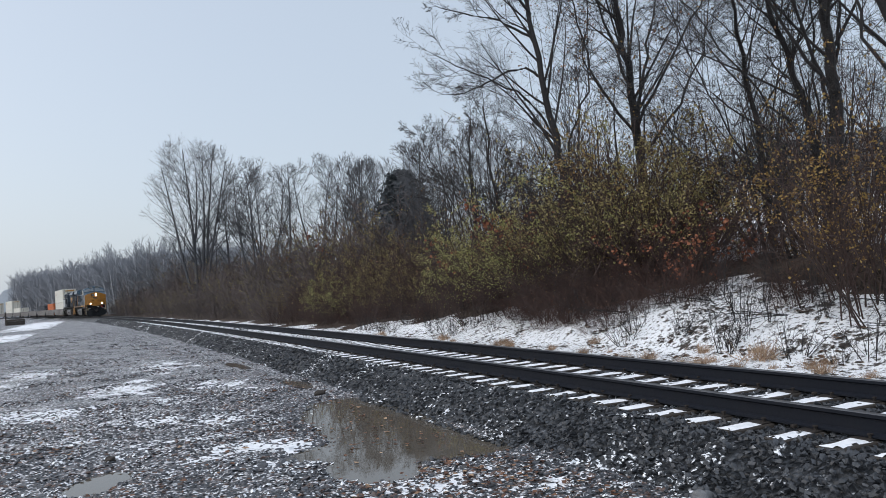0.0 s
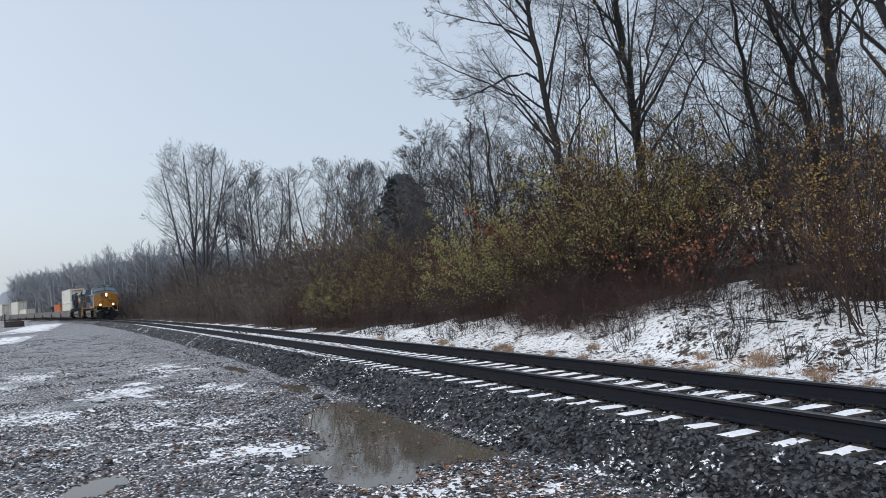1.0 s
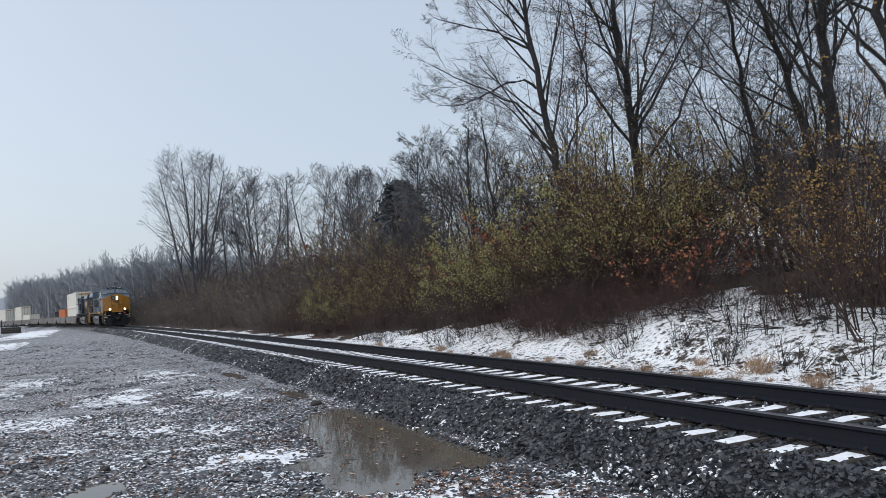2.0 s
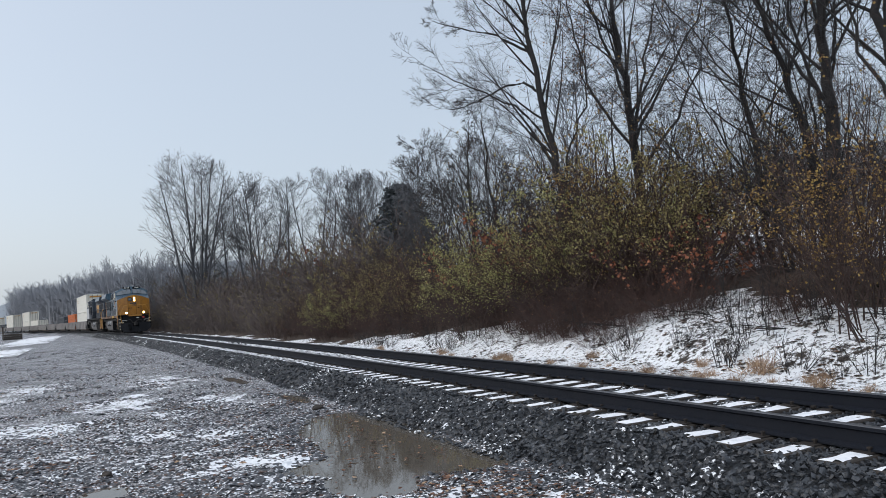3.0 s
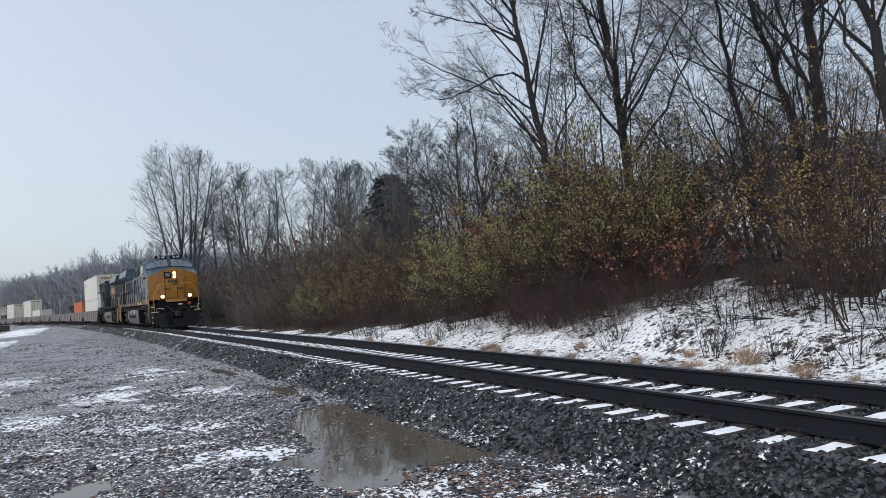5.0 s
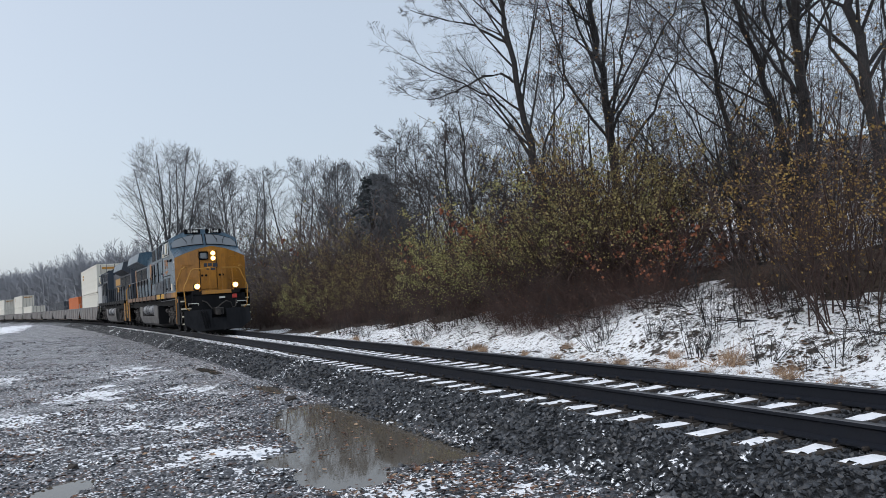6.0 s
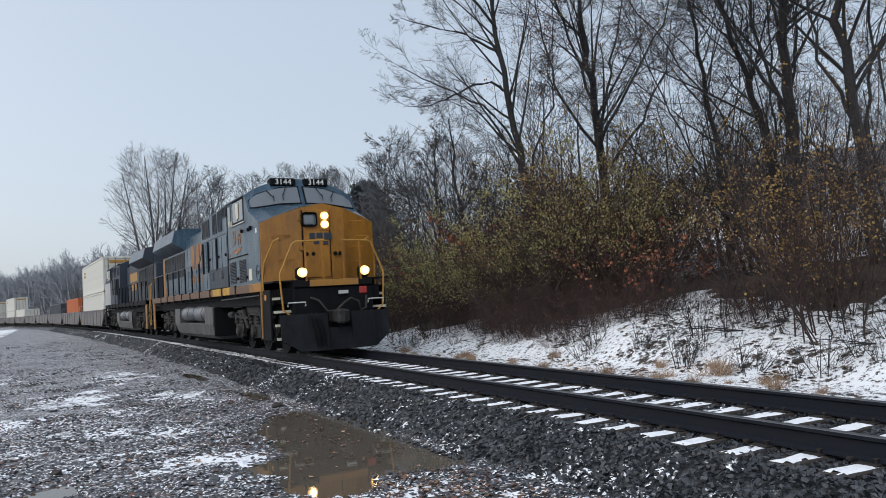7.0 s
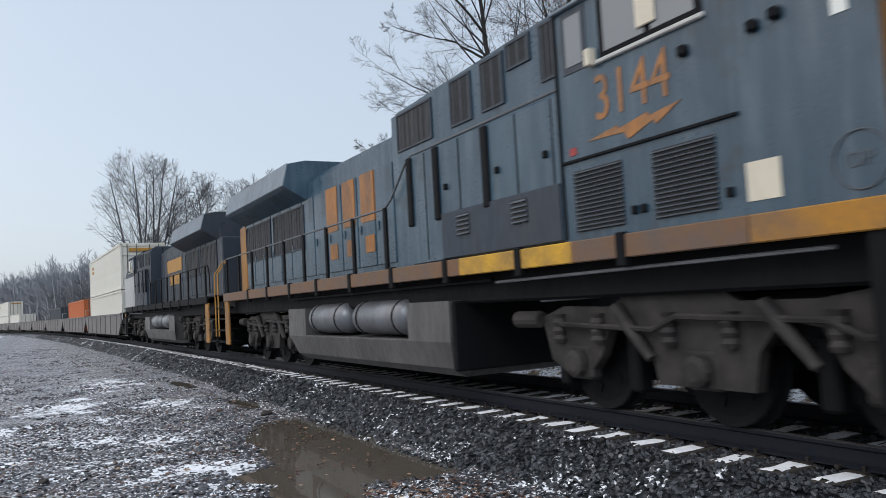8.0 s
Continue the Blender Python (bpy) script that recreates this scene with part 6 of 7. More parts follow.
            box(bm, -1.56, -1.48, y - 0.05, y + 0.05, z - 0.05, z + 0.05, 0.02)
            part("vent_cap", bm, M_BLACK, cab)
        for y in (2.34, 2.46, 1.38):
            part("latch", boxed(-1.54, -1.49, y - 0.03, y + 0.03, 1.96, 2.04, 0.01), M_BLACK, cab)
    else:
        part("grey_flank", boxed(-1.512, -1.49, 0.1, 3.4, 1.82, 3.3), M_CAB2, cab, "light grey flank panel")
    # equipment cabin behind the cab
    bm = bmesh.new()
    prism(bm, [(3.5, 1.8), (7.75, 1.8), (7.75, 4.16), (3.5, 4.30)], -1.40, 1.40)
    bmesh.ops.bevel(bm, geom=[e for e in bm.edges if abs(e.verts[0].co.z - e.verts[1].co.z) < 0.3 and e.verts[0].co.z > 4], offset=0.06, segments=2, affect="EDGES")
    eq = part("equipment_cabin", bm, blue, loco)
    for a, b, c, d in ((3.62, 3.84, 3.6, 4.18), (4.08, 4.5, 3.92, 4.18), (4.63, 5.08, 3.57, 4.14), (5.38, 5.86, 3.56, 4.12), (6.46, 7.51, 3.55, 4.06)):
        grille(eq, a, b, c, d, -1.405)
    part("side_cabinet", boxed(-1.5, -1.38, 3.5, 7.05, 1.80, 3.36, 0.02), blue, eq)
    part("side_cabinet", boxed(1.38, 1.5, 3.5, 7.05, 1.80, 3.36, 0.02), blue, eq)
    for y in (4.95, 6.2, 7.0):
        part("cabinet_strut", boxed(-1.54, -1.49, y - 0.07, y + 0.07, 2.35, 3.34, 0.02), M_BLACK, eq)
    for y in (3.62, 4.3, 5.6, 6.55):
        part("panel_seam", boxed(-1.507, -1.49, y - 0.008, y + 0.008, 1.85, 3.33), M_BLACK, eq)
    part("kick_panel", boxed(-1.525, -1.49, 3.54, 6.1, 1.82, 2.42, 0.01), M_BLUE2, eq, "dusty lower panel" if lead else "")
    louvre(eq, 4.12, 4.42, 2.08, 2.36, 5, -1.525)
    louvre(eq, 5.38, 5.68, 2.08, 2.36, 5, -1.525)
    for y in (3.75, 5.95, 4.7):
        part("latch", boxed(-1.54, -1.49, y - 0.03, y + 0.03, 2.72, 2.80, 0.01), M_BLACK, eq)
    # engine hood with its doors
    bm = bmesh.new()
    prism(bm, [(7.75, 1.8), (18.75, 1.8), (18.75, 4.10), (7.75, 4.10)], -0.98, 0.98)
    bmesh.ops.bevel(bm, geom=[e for e in bm.edges if abs(e.verts[0].co.y - e.verts[1].co.y) > 5 and e.verts[0].co.z > 4], offset=0.14, segments=3, affect="EDGES")
    hood = part("hood", bm, blue, loco)
    door = None
    for k in range(13):
        y = 7.85 + k * 0.80
        if door is None:
            bm = bmesh.new()
            box(bm, -1.0, -0.97, 0.02, 0.76, 1.95, 3.62, 0.008)
            box(bm, -1.02, -0.99, 0.62, 0.68, 2.55, 2.70)
            first = part("hood_door", bm, blue, hood)
            first.location = (0, y, 0)
            door = first.data
        else:
            o = new("hood_door", door)
            o.parent = hood
            o.location = (0, y, 0)
    if lead:
        # flank emblem, plain blocks
        for y0, y1, z0, z1 in ((11.25, 11.85, 2.75, 3.62), (10.35, 10.95, 2.75, 3.62), (9.45, 10.05, 2.75, 3.62), (11.3, 11.7, 2.2, 2.5), (10.4, 10.8, 2.2, 2.5), (9.5, 9.9, 2.2, 2.5)):
            part("emblem_bar", boxed(-1.012, -0.98, y0, y1, z0, z1), M_ORANGE, hood, "worn orange emblem block")
    else:
        for y0, y1, z0, z1 in ((9.5, 12.5, 3.0, 3.5), (10.0, 12.0, 2.5, 2.9)):
            part("emblem_bar", boxed(-1.012, -0.98, y0, y1, z0, z1), M_YELLOW_BAR, hood, "faded yellow emblem block")
    part("exhaust_stack", boxed(-0.25, 0.25, 11.8, 12.7, 4.08, 4.34, 0.05), M_BLACK, hood)
    part("roof_hatch", boxed(-0.7, 0.7, 8.2, 11.2, 4.09, 4.16, 0.03), blue, hood)
    bm = bmesh.new()
    tube(bm, [(-0.9, 7.8, 4.12), (-0.9, 7.8, 4.26), (-0.82, 7.8, 4.28)], 0.02, 6)
    part("lifting_eye", bm, M_BLACK, hood)
    # radiator wings
    bm = bmesh.new()
    prof = [(-1.38, 4.38), (-1.5, 3.90), (-1.42, 3.84), (-1.0, 3.60), (1.0, 3.60), (1.42, 3.84), (1.5, 3.90), (1.38, 4.38), (1.0, 4.46), (-1.0, 4.46)]
    a = [bm.verts.new((x, 13.05, z)) for x, z in prof]
    b = [bm.verts.new((x, 18.4, z)) for x, z in prof]
    for k in range(len(prof)):
        bm.faces.new((a[k], a[(k + 1) % len(prof)], b[(k + 1) % len(prof)], b[k]))
    bm.faces.new(a)
    bm.faces.new(b[::-1])
    bmesh.ops.recalc_face_normals(bm, faces=bm.faces)
    wing = part("radiator", bm, blue, loco, "overhanging radiator wings")
    for s in (-1, 1):
        bm = bmesh.new()
        loft(bm, [[(s * 1.50, y, 3.90), (s * 1.515, y, 3.92), (s * 1.395, y, 4.40), (s * 1.38, y, 4.38)] for y in (13.08, 18.38)])
        part("fascia", bm, M_SILVER, wing, "wing fascia coloured pale for skylight")
    grille(hood, 13.3, 15.6, 2.6, 3.5, -1.0, 12)
    grille(hood, 15.9, 18.2, 2.6, 3.5, -1.0, 12)
    part("hood_end", boxed(-1.0, 1.0, 18.3, 18.95, 1.82, 3.62, 0.03), M_GOLD if lead else blue, loco, "golden yellow hood end" if lead else "")
    # handrails
    for s in (-1, 1):
        bm = bmesh.new()
        x = s * 1.47
        tube(bm, [(x, 3.45, 3.40), (x, 7.0, 3.38), (x, 7.2, 3.30), (x, 7.75, 2.85), (x, 8.0, 2.74), (x, 18.6, 2.74), (x, 19.0, 2.72), (x, 19.15, 2.5), (x, 19.2, 1.9)], 0.018, 6)
        part("handrail", bm, M_HANDRAIL if lead else M_BLACK, loco, "thin steel handrail")
        for k in range(9):
            y = 8.0 + k * 1.33
            part("stanchion", boxed(x - 0.02, x + 0.02, y - 0.05, y + 0.05, 1.60, 2.75), M_BLACK, loco)
        # front corner rails, steps
        bm = bmesh.new()
        tube(bm, [(s * 1.47, -0.02, 0.75), (s * 1.49, -0.02, 1.9), (s * 1.47, -0.12, 2.25), (s * 1.30, -0.42, 2.78), (s * 1.18, -0.46, 2.84), (s * 1.12, -0.38, 2.80)], 0.022, 6)
        part("handrail", bm, M_YELLOW_BAR if lead else M_GRAB, loco, "yellow nose handrail" if lead else "")
        bm = bmesh.new()
        tube(bm, [(s * 1.12, -0.95, 0.95), (s * 1.28, -0.95, 1.1), (s * 1.33, -0.95, 1.75), (s * 1.33, -0.95, 1.95), (s * 1.02, -1.0, 2.66), (s * 0.92, -1.0, 2.72), (s * 0.24, -1.0, 2.74)], 0.022, 6)
        part("handrail", bm, M_YELLOW_BAR if lead else M_GRAB, loco, "yellow platform handrail" if lead else "")
        for x in (0.70, 0.26):
            part("stanchion", boxed(s * x - 0.02, s * x + 0.02, -1.02, -0.98, 1.76, 2.74), M_GOLD if lead else M_BLACK, loco)
        for k, z in enumerate((0.42, 0.74, 1.06, 1.38)):
            part("step", boxed(s * 1.24 - 0.21, s * 1.24 + 0.21, -0.62 - 0.1 * (3 - k), -0.2, z - 0.02, z + 0.02, 0.006), M_BLACK, loco)
            part("step_edge", boxed(s * 1.24 - 0.21, s * 1.24 + 0.21, -0.64 - 0.1 * (3 - k), -0.615 - 0.1 * (3 - k), z - 0.03, z + 0.03), M_STEP, loco, "pale worn step edge")
        part("stair_wall", boxed(s * 1.475 - 0.025, s * 1.475 + 0.025, -0.62, 0.32, 0.38, 1.60, 0.01), M_BLACK, loco)
        part("stair_wall", boxed(s * 1.0 - 0.03, s * 1.0 + 0.03, -0.9, 0.1, 0.40, 1.76, 0.01), M_BLACK, loco)
        part("corner_edge", boxed(s * 1.5 - 0.03, s * 1.5 + 0.012, 0.06, 0.12, 0.42, 1.58, 0.008), M_SILL if lead else M_BLACK, loco)
        bm = bmesh.new()
        lathe(bm, [(s * 1.498, 0.075), (s * 1.512, 0.07)], 14)
        for v in bm.verts:
            v.co += Vector((0, -0.25, 1.42))
        part("reflector", bm, M_REFLECTOR, loco, "round amber reflector")
        # rear steps
        for z in (0.45, 0.78, 1.1, 1.42):
            part("step", boxed(s * 1.25 - 0.24, s * 1.25 + 0.24, 19.0, 19.8, z - 0.02, z + 0.02, 0.006), M_BLACK, loco)
        part("stair_wall", boxed(s * 1.47 - 0.025, s * 1.47 + 0.025, 18.55, 18.98, 0.4, 1.6, 0.01), M_SILL, loco)
        bm = bmesh.new()
        tube(bm, [(s * 1.47, 19.85, 0.6), (s * 1.47, 19.85, 2.4), (s * 1.2, 19.85, 2.8)], 0.022, 6)
        part("handrail", bm, M_YELLOW_BAR, loco)
        # ditch lights
        bm = bmesh.new()
        box(bm, s * 0.80 - 0.13, s * 0.80 + 0.13, -1.02, -0.80, 1.80, 2.10, 0.05)
        dl = part("ditch_light", bm, M_BLACK, loco, "boxed ditch light")
        bm = bmesh.new()
        lathe(bm, [(-1.12, 0.058), (-1.10, 0.066), (-1.05, 0.07), (-1.0, 0.07)], 18, "y")
        for v in bm.verts:
            v.co += Vector((s * 0.80, 0, 1.97))
        part("lens", bm, M_LAMP if lead else M_GLASS, dl, "glowing warm lens" if lead else "")
        bm = bmesh.new()
        lathe(bm, [(-1.075, 0.108), (-1.05, 0.115), (-1.0, 0.118)], 18, "y")
        for v in bm.verts:
            v.co += Vector((s * 0.80, 0, 1.97))
        part("lamp_bowl", bm, M_LAMP_RIM if lead else M_BLACK, dl, "glowing ring added as the lens's halo" if lead else "")
        # plow grab irons
        bm = bmesh.new()
        tube(bm, [(s * 1.22, -1.12, 1.17), (s * 1.22, -1.15, 1.26), (s * 0.80, -1.18, 1.26), (s * 0.80, -1.15, 1.17)], 0.016, 5)
        part("grab_iron", bm, M_GRAB, loco)
    # platform, pilot, plow, coupler
    part("porch", boxed(-1.0, 1.0, -1.0, 0.05, 1.62, 1.80, 0.015), M_BLACK, loco)
    part("porch_edge", boxed(-0.62, 0.62, -1.025, -0.995, 1.63, 1.79), M_SILL if lead else M_BLACK, loco)
    part("pilot", boxed(-1.02, 1.02, -0.95, -0.4, 0.55, 1.62, 0.03), M_BLACK, loco)
    bm = bmesh.new()
    front = [(-1.38, -0.98, 0.98, 0.40), (-0.95, -1.10, 0.98, 0.10), (-0.30, -1.24, 0.98, 0.10), (-0.30, -1.24, 0.62, 0.10), (0.30, -1.24, 0.62, 0.10), (0.30, -1.24, 0.98, 0.10), (0.95, -1.10, 0.98, 0.10), (1.38, -0.98, 0.98, 0.40)]
    up = [bm.verts.new((x, y, t)) for x, y, t, b in front]
    dn = [bm.verts.new((x, y - 0.10, b)) for x, y, t, b in front]
    for k in range(len(front) - 1):
        if k in (2, 4):
            continue
        bm.faces.new((dn[k], dn[k + 1], up[k + 1], up[k]))
    ext = bmesh.ops.extrude_face_region(bm, geom=bm.faces[:])
    for v in [g for g in ext["geom"] if isinstance(g, bmesh.types.BMVert)]:
        v.co += Vector((0, 0.04, 0))
    bmesh.ops.recalc_face_normals(bm, faces=bm.faces)
    part("plow", bm, M_PLOW, loco, "scuffed black snow plow")
    bm = bmesh.new()
    box(bm, -0.16, 0.16, -1.55, -0.9, 0.74, 1.04, 0.04)
    box(bm, -0.20, 0.02, -1.72, -1.45, 0.72, 1.06, 0.05)
    part("coupler", bm, M_TRUCK, loco)
    for x in (-0.72, -0.62, -0.52):
        bm = bmesh.new()
        tube(bm, [(x, -1.0, 1.0), (x - 0.02, -1.28, 0.85), (x + 0.06, -1.34, 0.5), (x + 0.14, -1.30, 0.2)], 0.028, 6)
        part("air_hose", bm, M_BLACK, loco)
    bm = bmesh.new()
    tube(bm, [(-0.62, -1.0, 1.36), (-0.45, -1.12, 1.28), (-0.28, -1.22, 1.02), (-0.1, -1.25, 1.0), (0.15, -1.22, 1.2), (0.35, -1.15, 1.30), (0.55, -1.15, 1.22), (0.62, -1.12, 1.0), (0.75, -1.12, 1.05), (0.80, -1.05, 1.35)], 0.026, 6)
    part("jumper_cable", bm, M_TRUCK, loco)
    part("plate", boxed(0.10, 0.34, -1.035, -0.99, 1.42, 1.50), M_GRAB, loco, "small pale plate")
    part("marker", boxed(0.66, 0.86, -0.99, -0.94, 1.40, 1.58, 0.02), M_RED, loco, "small red marker")
    # fuel tank and air reservoirs
    def tank(y0, y1, top, slant0=0.0, slant1=0.0):
        bm = bmesh.new()
        prof = [(-1.46, top), (-1.46, 0.72), (-1.36, 0.36), (-1.18, 0.24), (1.18, 0.24), (1.36, 0.36), (1.46, 0.72), (1.46, top)]
        loft(bm, [[(x, y0 + (slant0 if z < 0.5 else 0), z) for x, z in prof], [(x, y1 - (slant1 if z < 0.5 else 0), z) for x, z in prof]])
        return part("fuel_tank", bm, M_TANK, loco, "dirty grey fuel tank")
    tank(6.15, 7.42, 1.27, 0.12, 0)
    # black plate added over the tank's front to paint in its shade
    part("tank_end", boxed(-1.43, 1.43, 6.06, 6.145, 0.34, 1.26, 0.02), M_BLACK, loco, "black plate giving the tank end its shade")
    tank(7.42, 12.1, 0.74)
    tank(12.1, 13.2, 1.27, 0, 0.3)
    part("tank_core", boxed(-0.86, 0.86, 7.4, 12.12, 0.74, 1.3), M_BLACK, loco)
    for y0, y1 in ((7.65, 9.70), (10.15, 12.0)):
        bm = bmesh.new()
        lathe(bm, [(y0, 0.05), (y0 + 0.04, 0.18), (y0 + 0.14, 0.28), (y1 - 0.14, 0.28), (y1 - 0.04, 0.18), (y1, 0.05)], 20, "y")
        for v in bm.verts:
            v.co += Vector((-1.19, 0, 1.06))
        r = part("air_reservoir", bm, M_AIRTANK, loco, "grey cylindrical air reservoir", True)
        for y in (y0 + 0.3, y1 - 0.3):
            bm = bmesh.new()
            lathe(bm, [(y - 0.025, 0.288), (y + 0.025, 0.288)], 20, "y")
            for v in bm.verts:
                v.co += Vector((-1.19, 0, 1.06))
            part("strap", bm, M_BLACK, r)
    bm = bmesh.new()
    tube(bm, [(-1.35, 5.2, 1.50), (-1.35, 13.5, 1.48)], 0.03, 6)
    part("conduit", bm, M_BLACK, loco)
    bm = bmesh.new()
    tube(bm, [(-1.42, 0.6, 1.50), (-1.42, 5.0, 1.46)], 0.018, 6)
    part("conduit", bm, M_AIRTANK, loco)
    truck_assembly(loco, 2.15, wheels)
    truck_assembly(loco, 15.6, wheels)
    # the cab and nose stand a little lower than the plain profile, the nose door off centre
    for top in (cab, nose):
        for ob in [top] + [c for c in top.children] + [g for c in top.children for g in c.children]:
            aside = -0.12 if ob.name.split(".")[0] in ("door_window", "window_gasket", "headlight_box", "headlight", "lamp_bowl", "emblem_block") else 0.0
            place = ob.matrix_basis.translation
            if place.length > 0.01:
                if place.z > 2.6:
                    ob.location.z = 2.6 + (place.z - 2.6) * 0.948
                continue
            for v in ob.data.vertices:
                v.co.x += aside
                if v.co.z > 2.6:
                    v.co.z = 2.6 + (v.co.z - 2.6) * 0.948
    tagged(loco, "dark blue diesel locomotive with golden yellow nose and lit headlights" if lead else "trailing dark blue diesel locomotive with light grey cab", "locomotive", "locomotives of the train")
    return loco, wheels


def container(length, z0, z1, paint, label, doors=True, bars=None):
    """A corrugated steel box from y = 0 back."""
    c = new("shipping_container")
    bm = bmesh.new()
    box(bm, -1.16, 1.16, 0.05, length - 0.05, z0 + 0.08, z1 - 0.08)
    part("shell", bm, paint, c)
    n = int(length / 0.42)
    rib = None
    for s in (-1, 1):
        for k in range(n):
            y = 0.2 + (length - 0.4) * (k + 0.5) / n
            if rib is None:
                first = part("rib", boxed(-0.03, 0.03, -0.10, 0.10, z0 + 0.1, z1 - 0.1, 0.02), paint, c)
                rib = first.data
                o = first
            else:
                o = new("rib", rib)
                o.parent = c
            o.location = (s * 1.16, y, 0)
        for z in (z0, z1 - 0.12):
            part("rail", boxed(s * 1.16 - 0.06, s * 1.16 + 0.06, 0, length, z, z + 0.12, 0.01), paint, c)
        for y in (0.0, length - 0.14):
            part("corner_post", boxed(s * 1.16 - 0.06, s * 1.16 + 0.06, y, y + 0.14, z0, z1, 0.01), paint, c)
    part("door_header", boxed(-1.2, 1.2, 0.0, 0.1, z1 - 0.16, z1), paint, c)
    part("door_sill", boxed(-1.2, 1.2, 0.0, 0.1, z0, z0 + 0.14), paint, c)
    if doors:
        for x in (-0.85, -0.35, 0.35, 0.85):
            bm = bmesh.new()
            tube(bm, [(x, -0.01, z0 + 0.05), (x, -0.01, z1 - 0.05)], 0.025, 6)
            part("lock_bar", bm, M_TANK, c)
        for k in range(1, 4):
            part("door_rib", boxed(-1.1, 1.1, 0.0, 0.05, z0 + (z1 - z0) * k / 4 - 0.03, z0 + (z1 - z0) * k / 4 + 0.03), paint, c)
    if bars:
        part("marking", boxed(-0.75, 0.85, -0.02, 0.05, z1 - 0.48, z1 - 0.28), bars, c, "faded yellow marking bar")
        part("marking", boxed(-1.205, -1.18, length - 2.6, length - 1.6, z1 - 1.0, z1 - 0.8), bars, c, "faded yellow marking bar")
        part("marking", boxed(-1.205, -1.18, length - 2.6, length - 1.6, z1 - 0.68, z1 - 0.5), bars, c, "faded yellow marking bar")
    return tagged(c, label, "shipping container", "containers on the train")


def well_car(length):
    """One well of an articulated container car, with the truck at its leading end."""
    w = new("well_car")
    for s in (-1, 1):
        bm = bmesh.new()
        prism(bm, [(1.6, 0.35), (length - 1.6, 0.35), (length - 0.9, 0.75), (length - 0.5, 1.0), (length - 0.5, 1.52), (0.5, 1.52), (0.5, 1.0), (0.9, 0.75)], s * 1.32, s * 1.40)
        part("side_plate", bm, M_WELL, w)
        part("top_chord", boxed(s * 1.36 - 0.07, s * 1.36 + 0.07, 0.5, length - 0.5, 1.46, 1.56, 0.01), M_WELL, w)
        for k in range(7):
            y = 2.2 + (length - 4.4) * k / 6
            part("side_post", boxed(s * 1.42 - 0.02, s * 1.42 + 0.02, y - 0.05, y + 0.05, 0.4, 1.5), M_WELL, w)
    part("well_floor", boxed(-1.3, 1.3, 1.8, length - 1.8, 0.32, 0.40), M_BLACK, w)
    part("end_platform", boxed(-1.3, 1.3, -0.3, 1.5, 0.95, 1.30, 0.03), M_BLACK, w)
    part("bulkhead", boxed(-1.3, 1.3, 1.2, 1.3, 0.9, 1.6), M_BLACK, w)
    bm = bmesh.new()
    box(bm, -1.1, 1.1, -0.95, 0.95, 0.42, 0.62, 0.05)
    t = part("truck", bm, M_BLACK, w)
    for y in (-0.88, 0.88):
        bm = bmesh.new()
        lathe(bm, [(-0.83, 0.06), (-0.82, 0.46), (-0.70, 0.48), (-0.68, 0.06), (0.68, 0.06), (0.70, 0.48), (0.82, 0.46), (0.83, 0.06)], 18)
        for v in bm.verts:
            v.co += Vector((0, y, 0.47))
        part("wheelset", bm, M_BLACK, t)
    bm = bmesh.new()
    tube(bm, [(-1.36, 0.1, 1.2), (-1.36, 0.1, 2.05), (-1.0, 0.1, 2.05)], 0.02, 5)
    part("grab_iron", bm, M_GRAB, w)
    return tagged(w, "grey well car with grimy side plates on the track", "well car", "well cars of the train")


lead_loco, lead_wheels = locomotive(True)
second_loco, second_wheels = locomotive(False)


def mirrored(thing):
    """Swaps a thing's flanks: the trailing unit runs hood first and shows its other side."""
    seen = set()
    for o in thing.children_recursive:
        o.location.x *= -1
        if o.type == "MESH" and o.data.name not in seen:
            seen.add(o.data.name)
            o.data.transform(Matrix.Diagonal((-1, 1, 1, 1)))
            o.data.flip_normals()


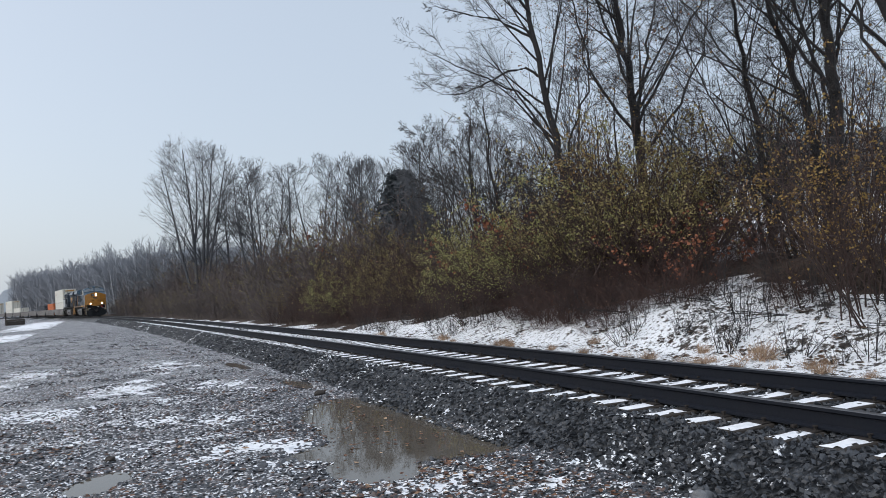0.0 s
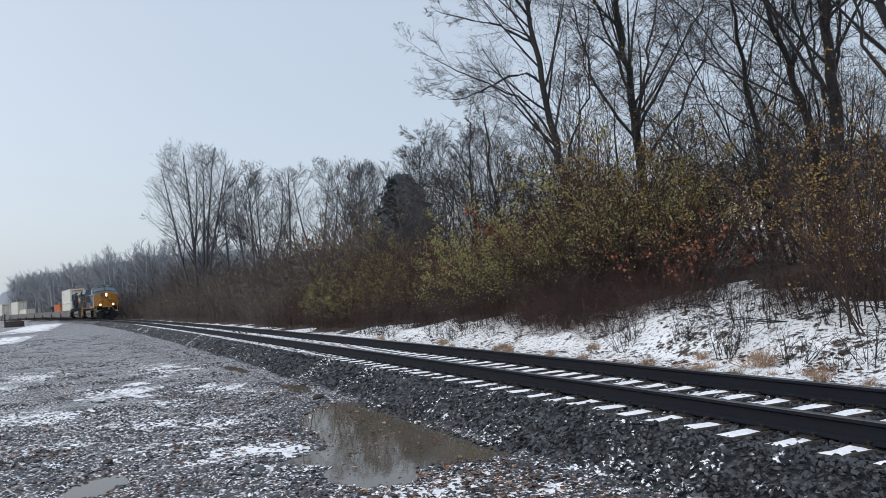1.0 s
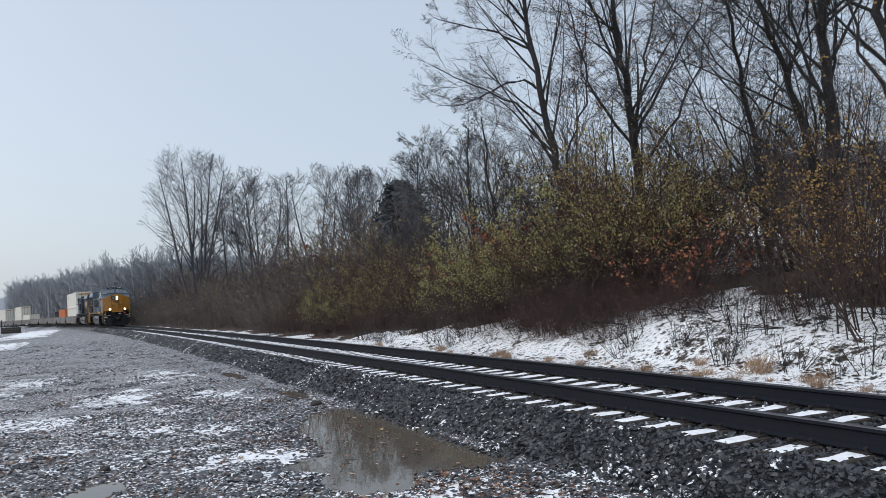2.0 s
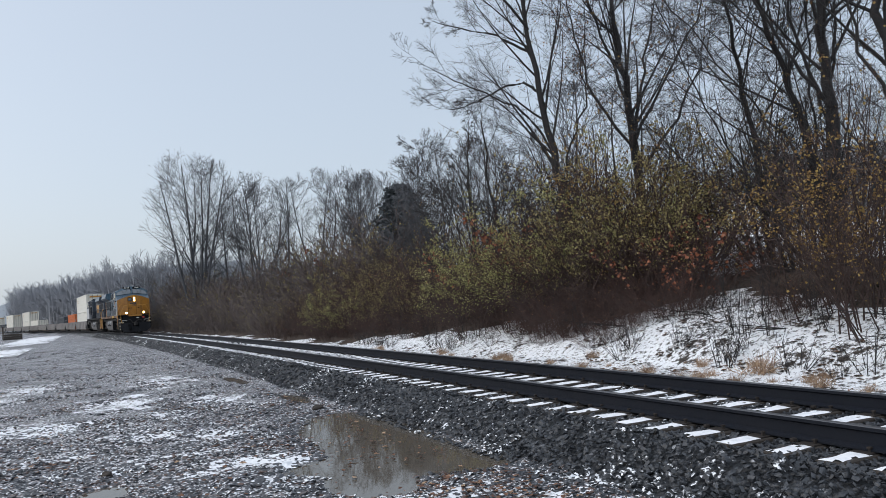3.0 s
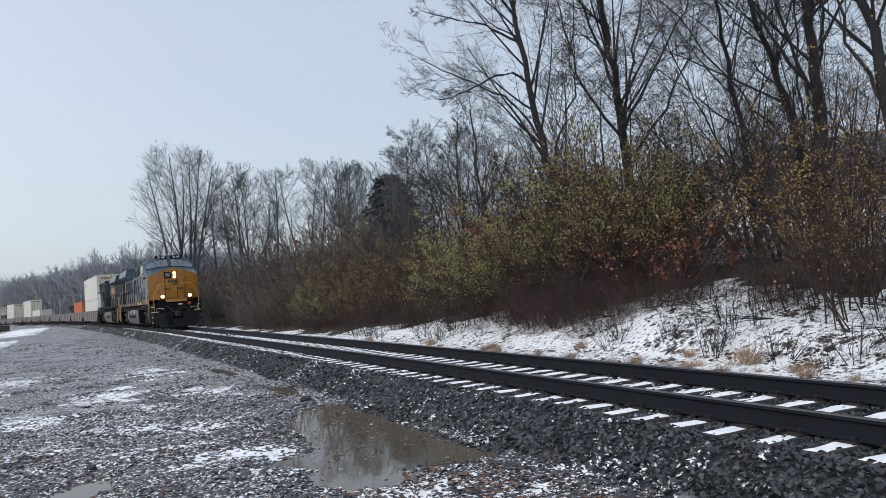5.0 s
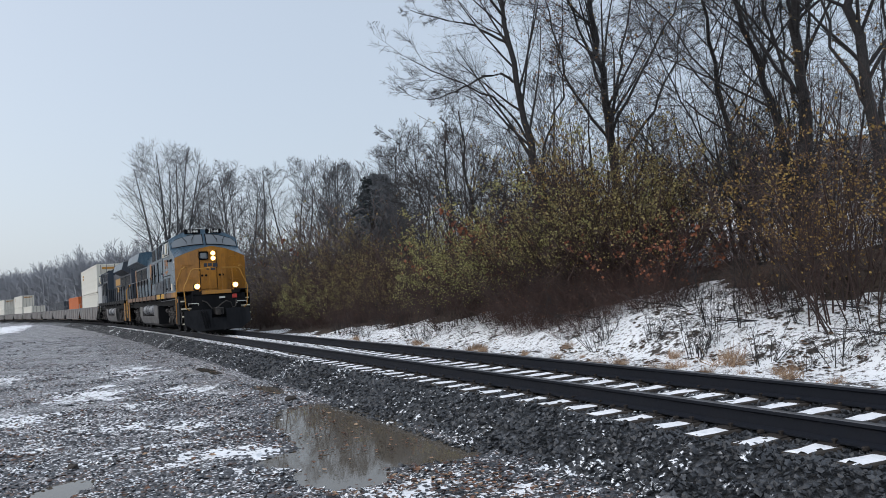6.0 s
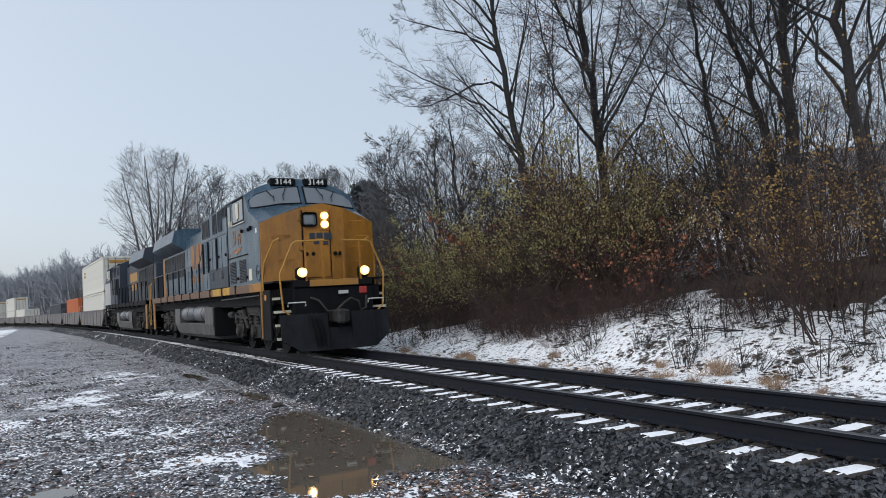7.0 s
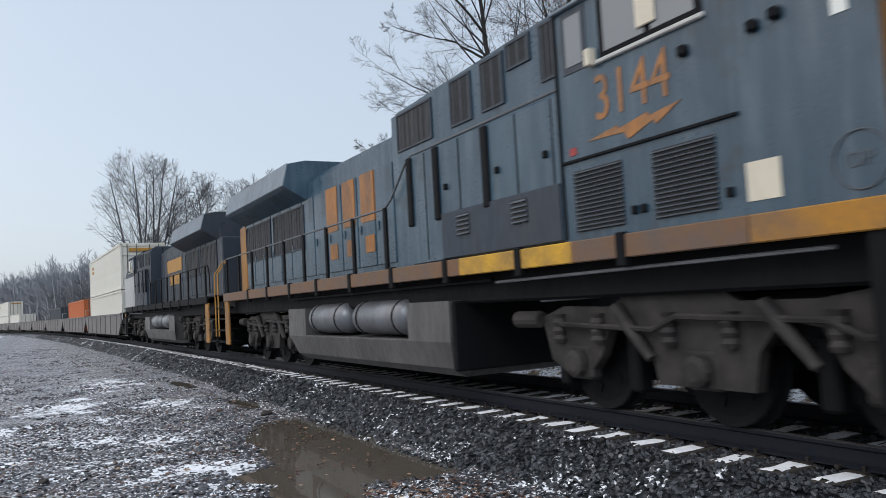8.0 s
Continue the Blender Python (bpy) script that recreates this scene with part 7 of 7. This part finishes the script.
mirrored(second_loco)
TRAIN = [(lead_loco, 0.0, False), (second_loco, 40.1, True)]
PITCH, FIRST_WELL = 19.6, 42.6
first_car = well_car(19.6)
for k in range(13):
    car = first_car if k == 0 else copy_thing(first_car, Matrix())
    TRAIN.append((car, FIRST_WELL + PITCH * k, False))
white_top = container(16.2, 2.92, 5.52, M_PALE, "white corrugated container with faded yellow markings, stacked on top", True, M_YELLOW_BAR)
white_low = container(16.2, 0.42, 2.88, M_PALE, "white corrugated container sitting in the well car", True)
orange_low = container(12.2, 0.42, 2.95, M_RED_ORANGE, "orange corrugated container in a well car")
dark_low = container(12.2, 0.42, 2.75, M_DARKBOX, "dark blue corrugated container in a well car")
for thing, k, lift in ((white_top, 0, 1.4), (white_low, 0, 1.4), (orange_low, 1, 3.0), (dark_low, 2, 3.4)):
    TRAIN.append((thing, FIRST_WELL + PITCH * k + lift, False))
for src, k in ((white_low, 5), (white_low, 6), (white_top, 6), (white_low, 8), (white_top, 8), (dark_low, 9), (white_low, 10), (white_top, 10), (orange_low, 11), (white_low, 12)):
    TRAIN.append((copy_thing(src, Matrix()), FIRST_WELL + PITCH * k + 1.6, False))


# ---------------------------------------------------------------- what moves
def motions():
    """The train runs in at an even pace; the locomotives' wheels roll."""
    for thing, back, turned in TRAIN:
        length = 19.6 if not turned else -19.6
        rows = []
        for k in range(17):
            t = 0.5 * k
            y = NOSE_0 - SPEED * t - 0.09 * max(0.0, t - 7.0) ** 2 + back
            a, b = y, y + length
            pa, pb = Vector((track_x(a), a, RAIL_TOP)), Vector((track_x(b), b, RAIL_TOP))
            turn = math.degrees(math.atan2(-(pb.x - pa.x), pb.y - pa.y))
            rows.append((t, pose(pa.x, pa.y, pa.z, 0, 0, turn)))
        walk(thing, rows)
    step = math.degrees(SPEED / 0.515) / FPS
    for wheels, sign in ((lead_wheels, 1), (second_wheels, -1)):
        for w in wheels:
            x, y, z = w.location
            walk(w, [(k / FPS, pose(x, y, z, sign * step * k)) for k in range(8 * FPS + 1)])


motions()
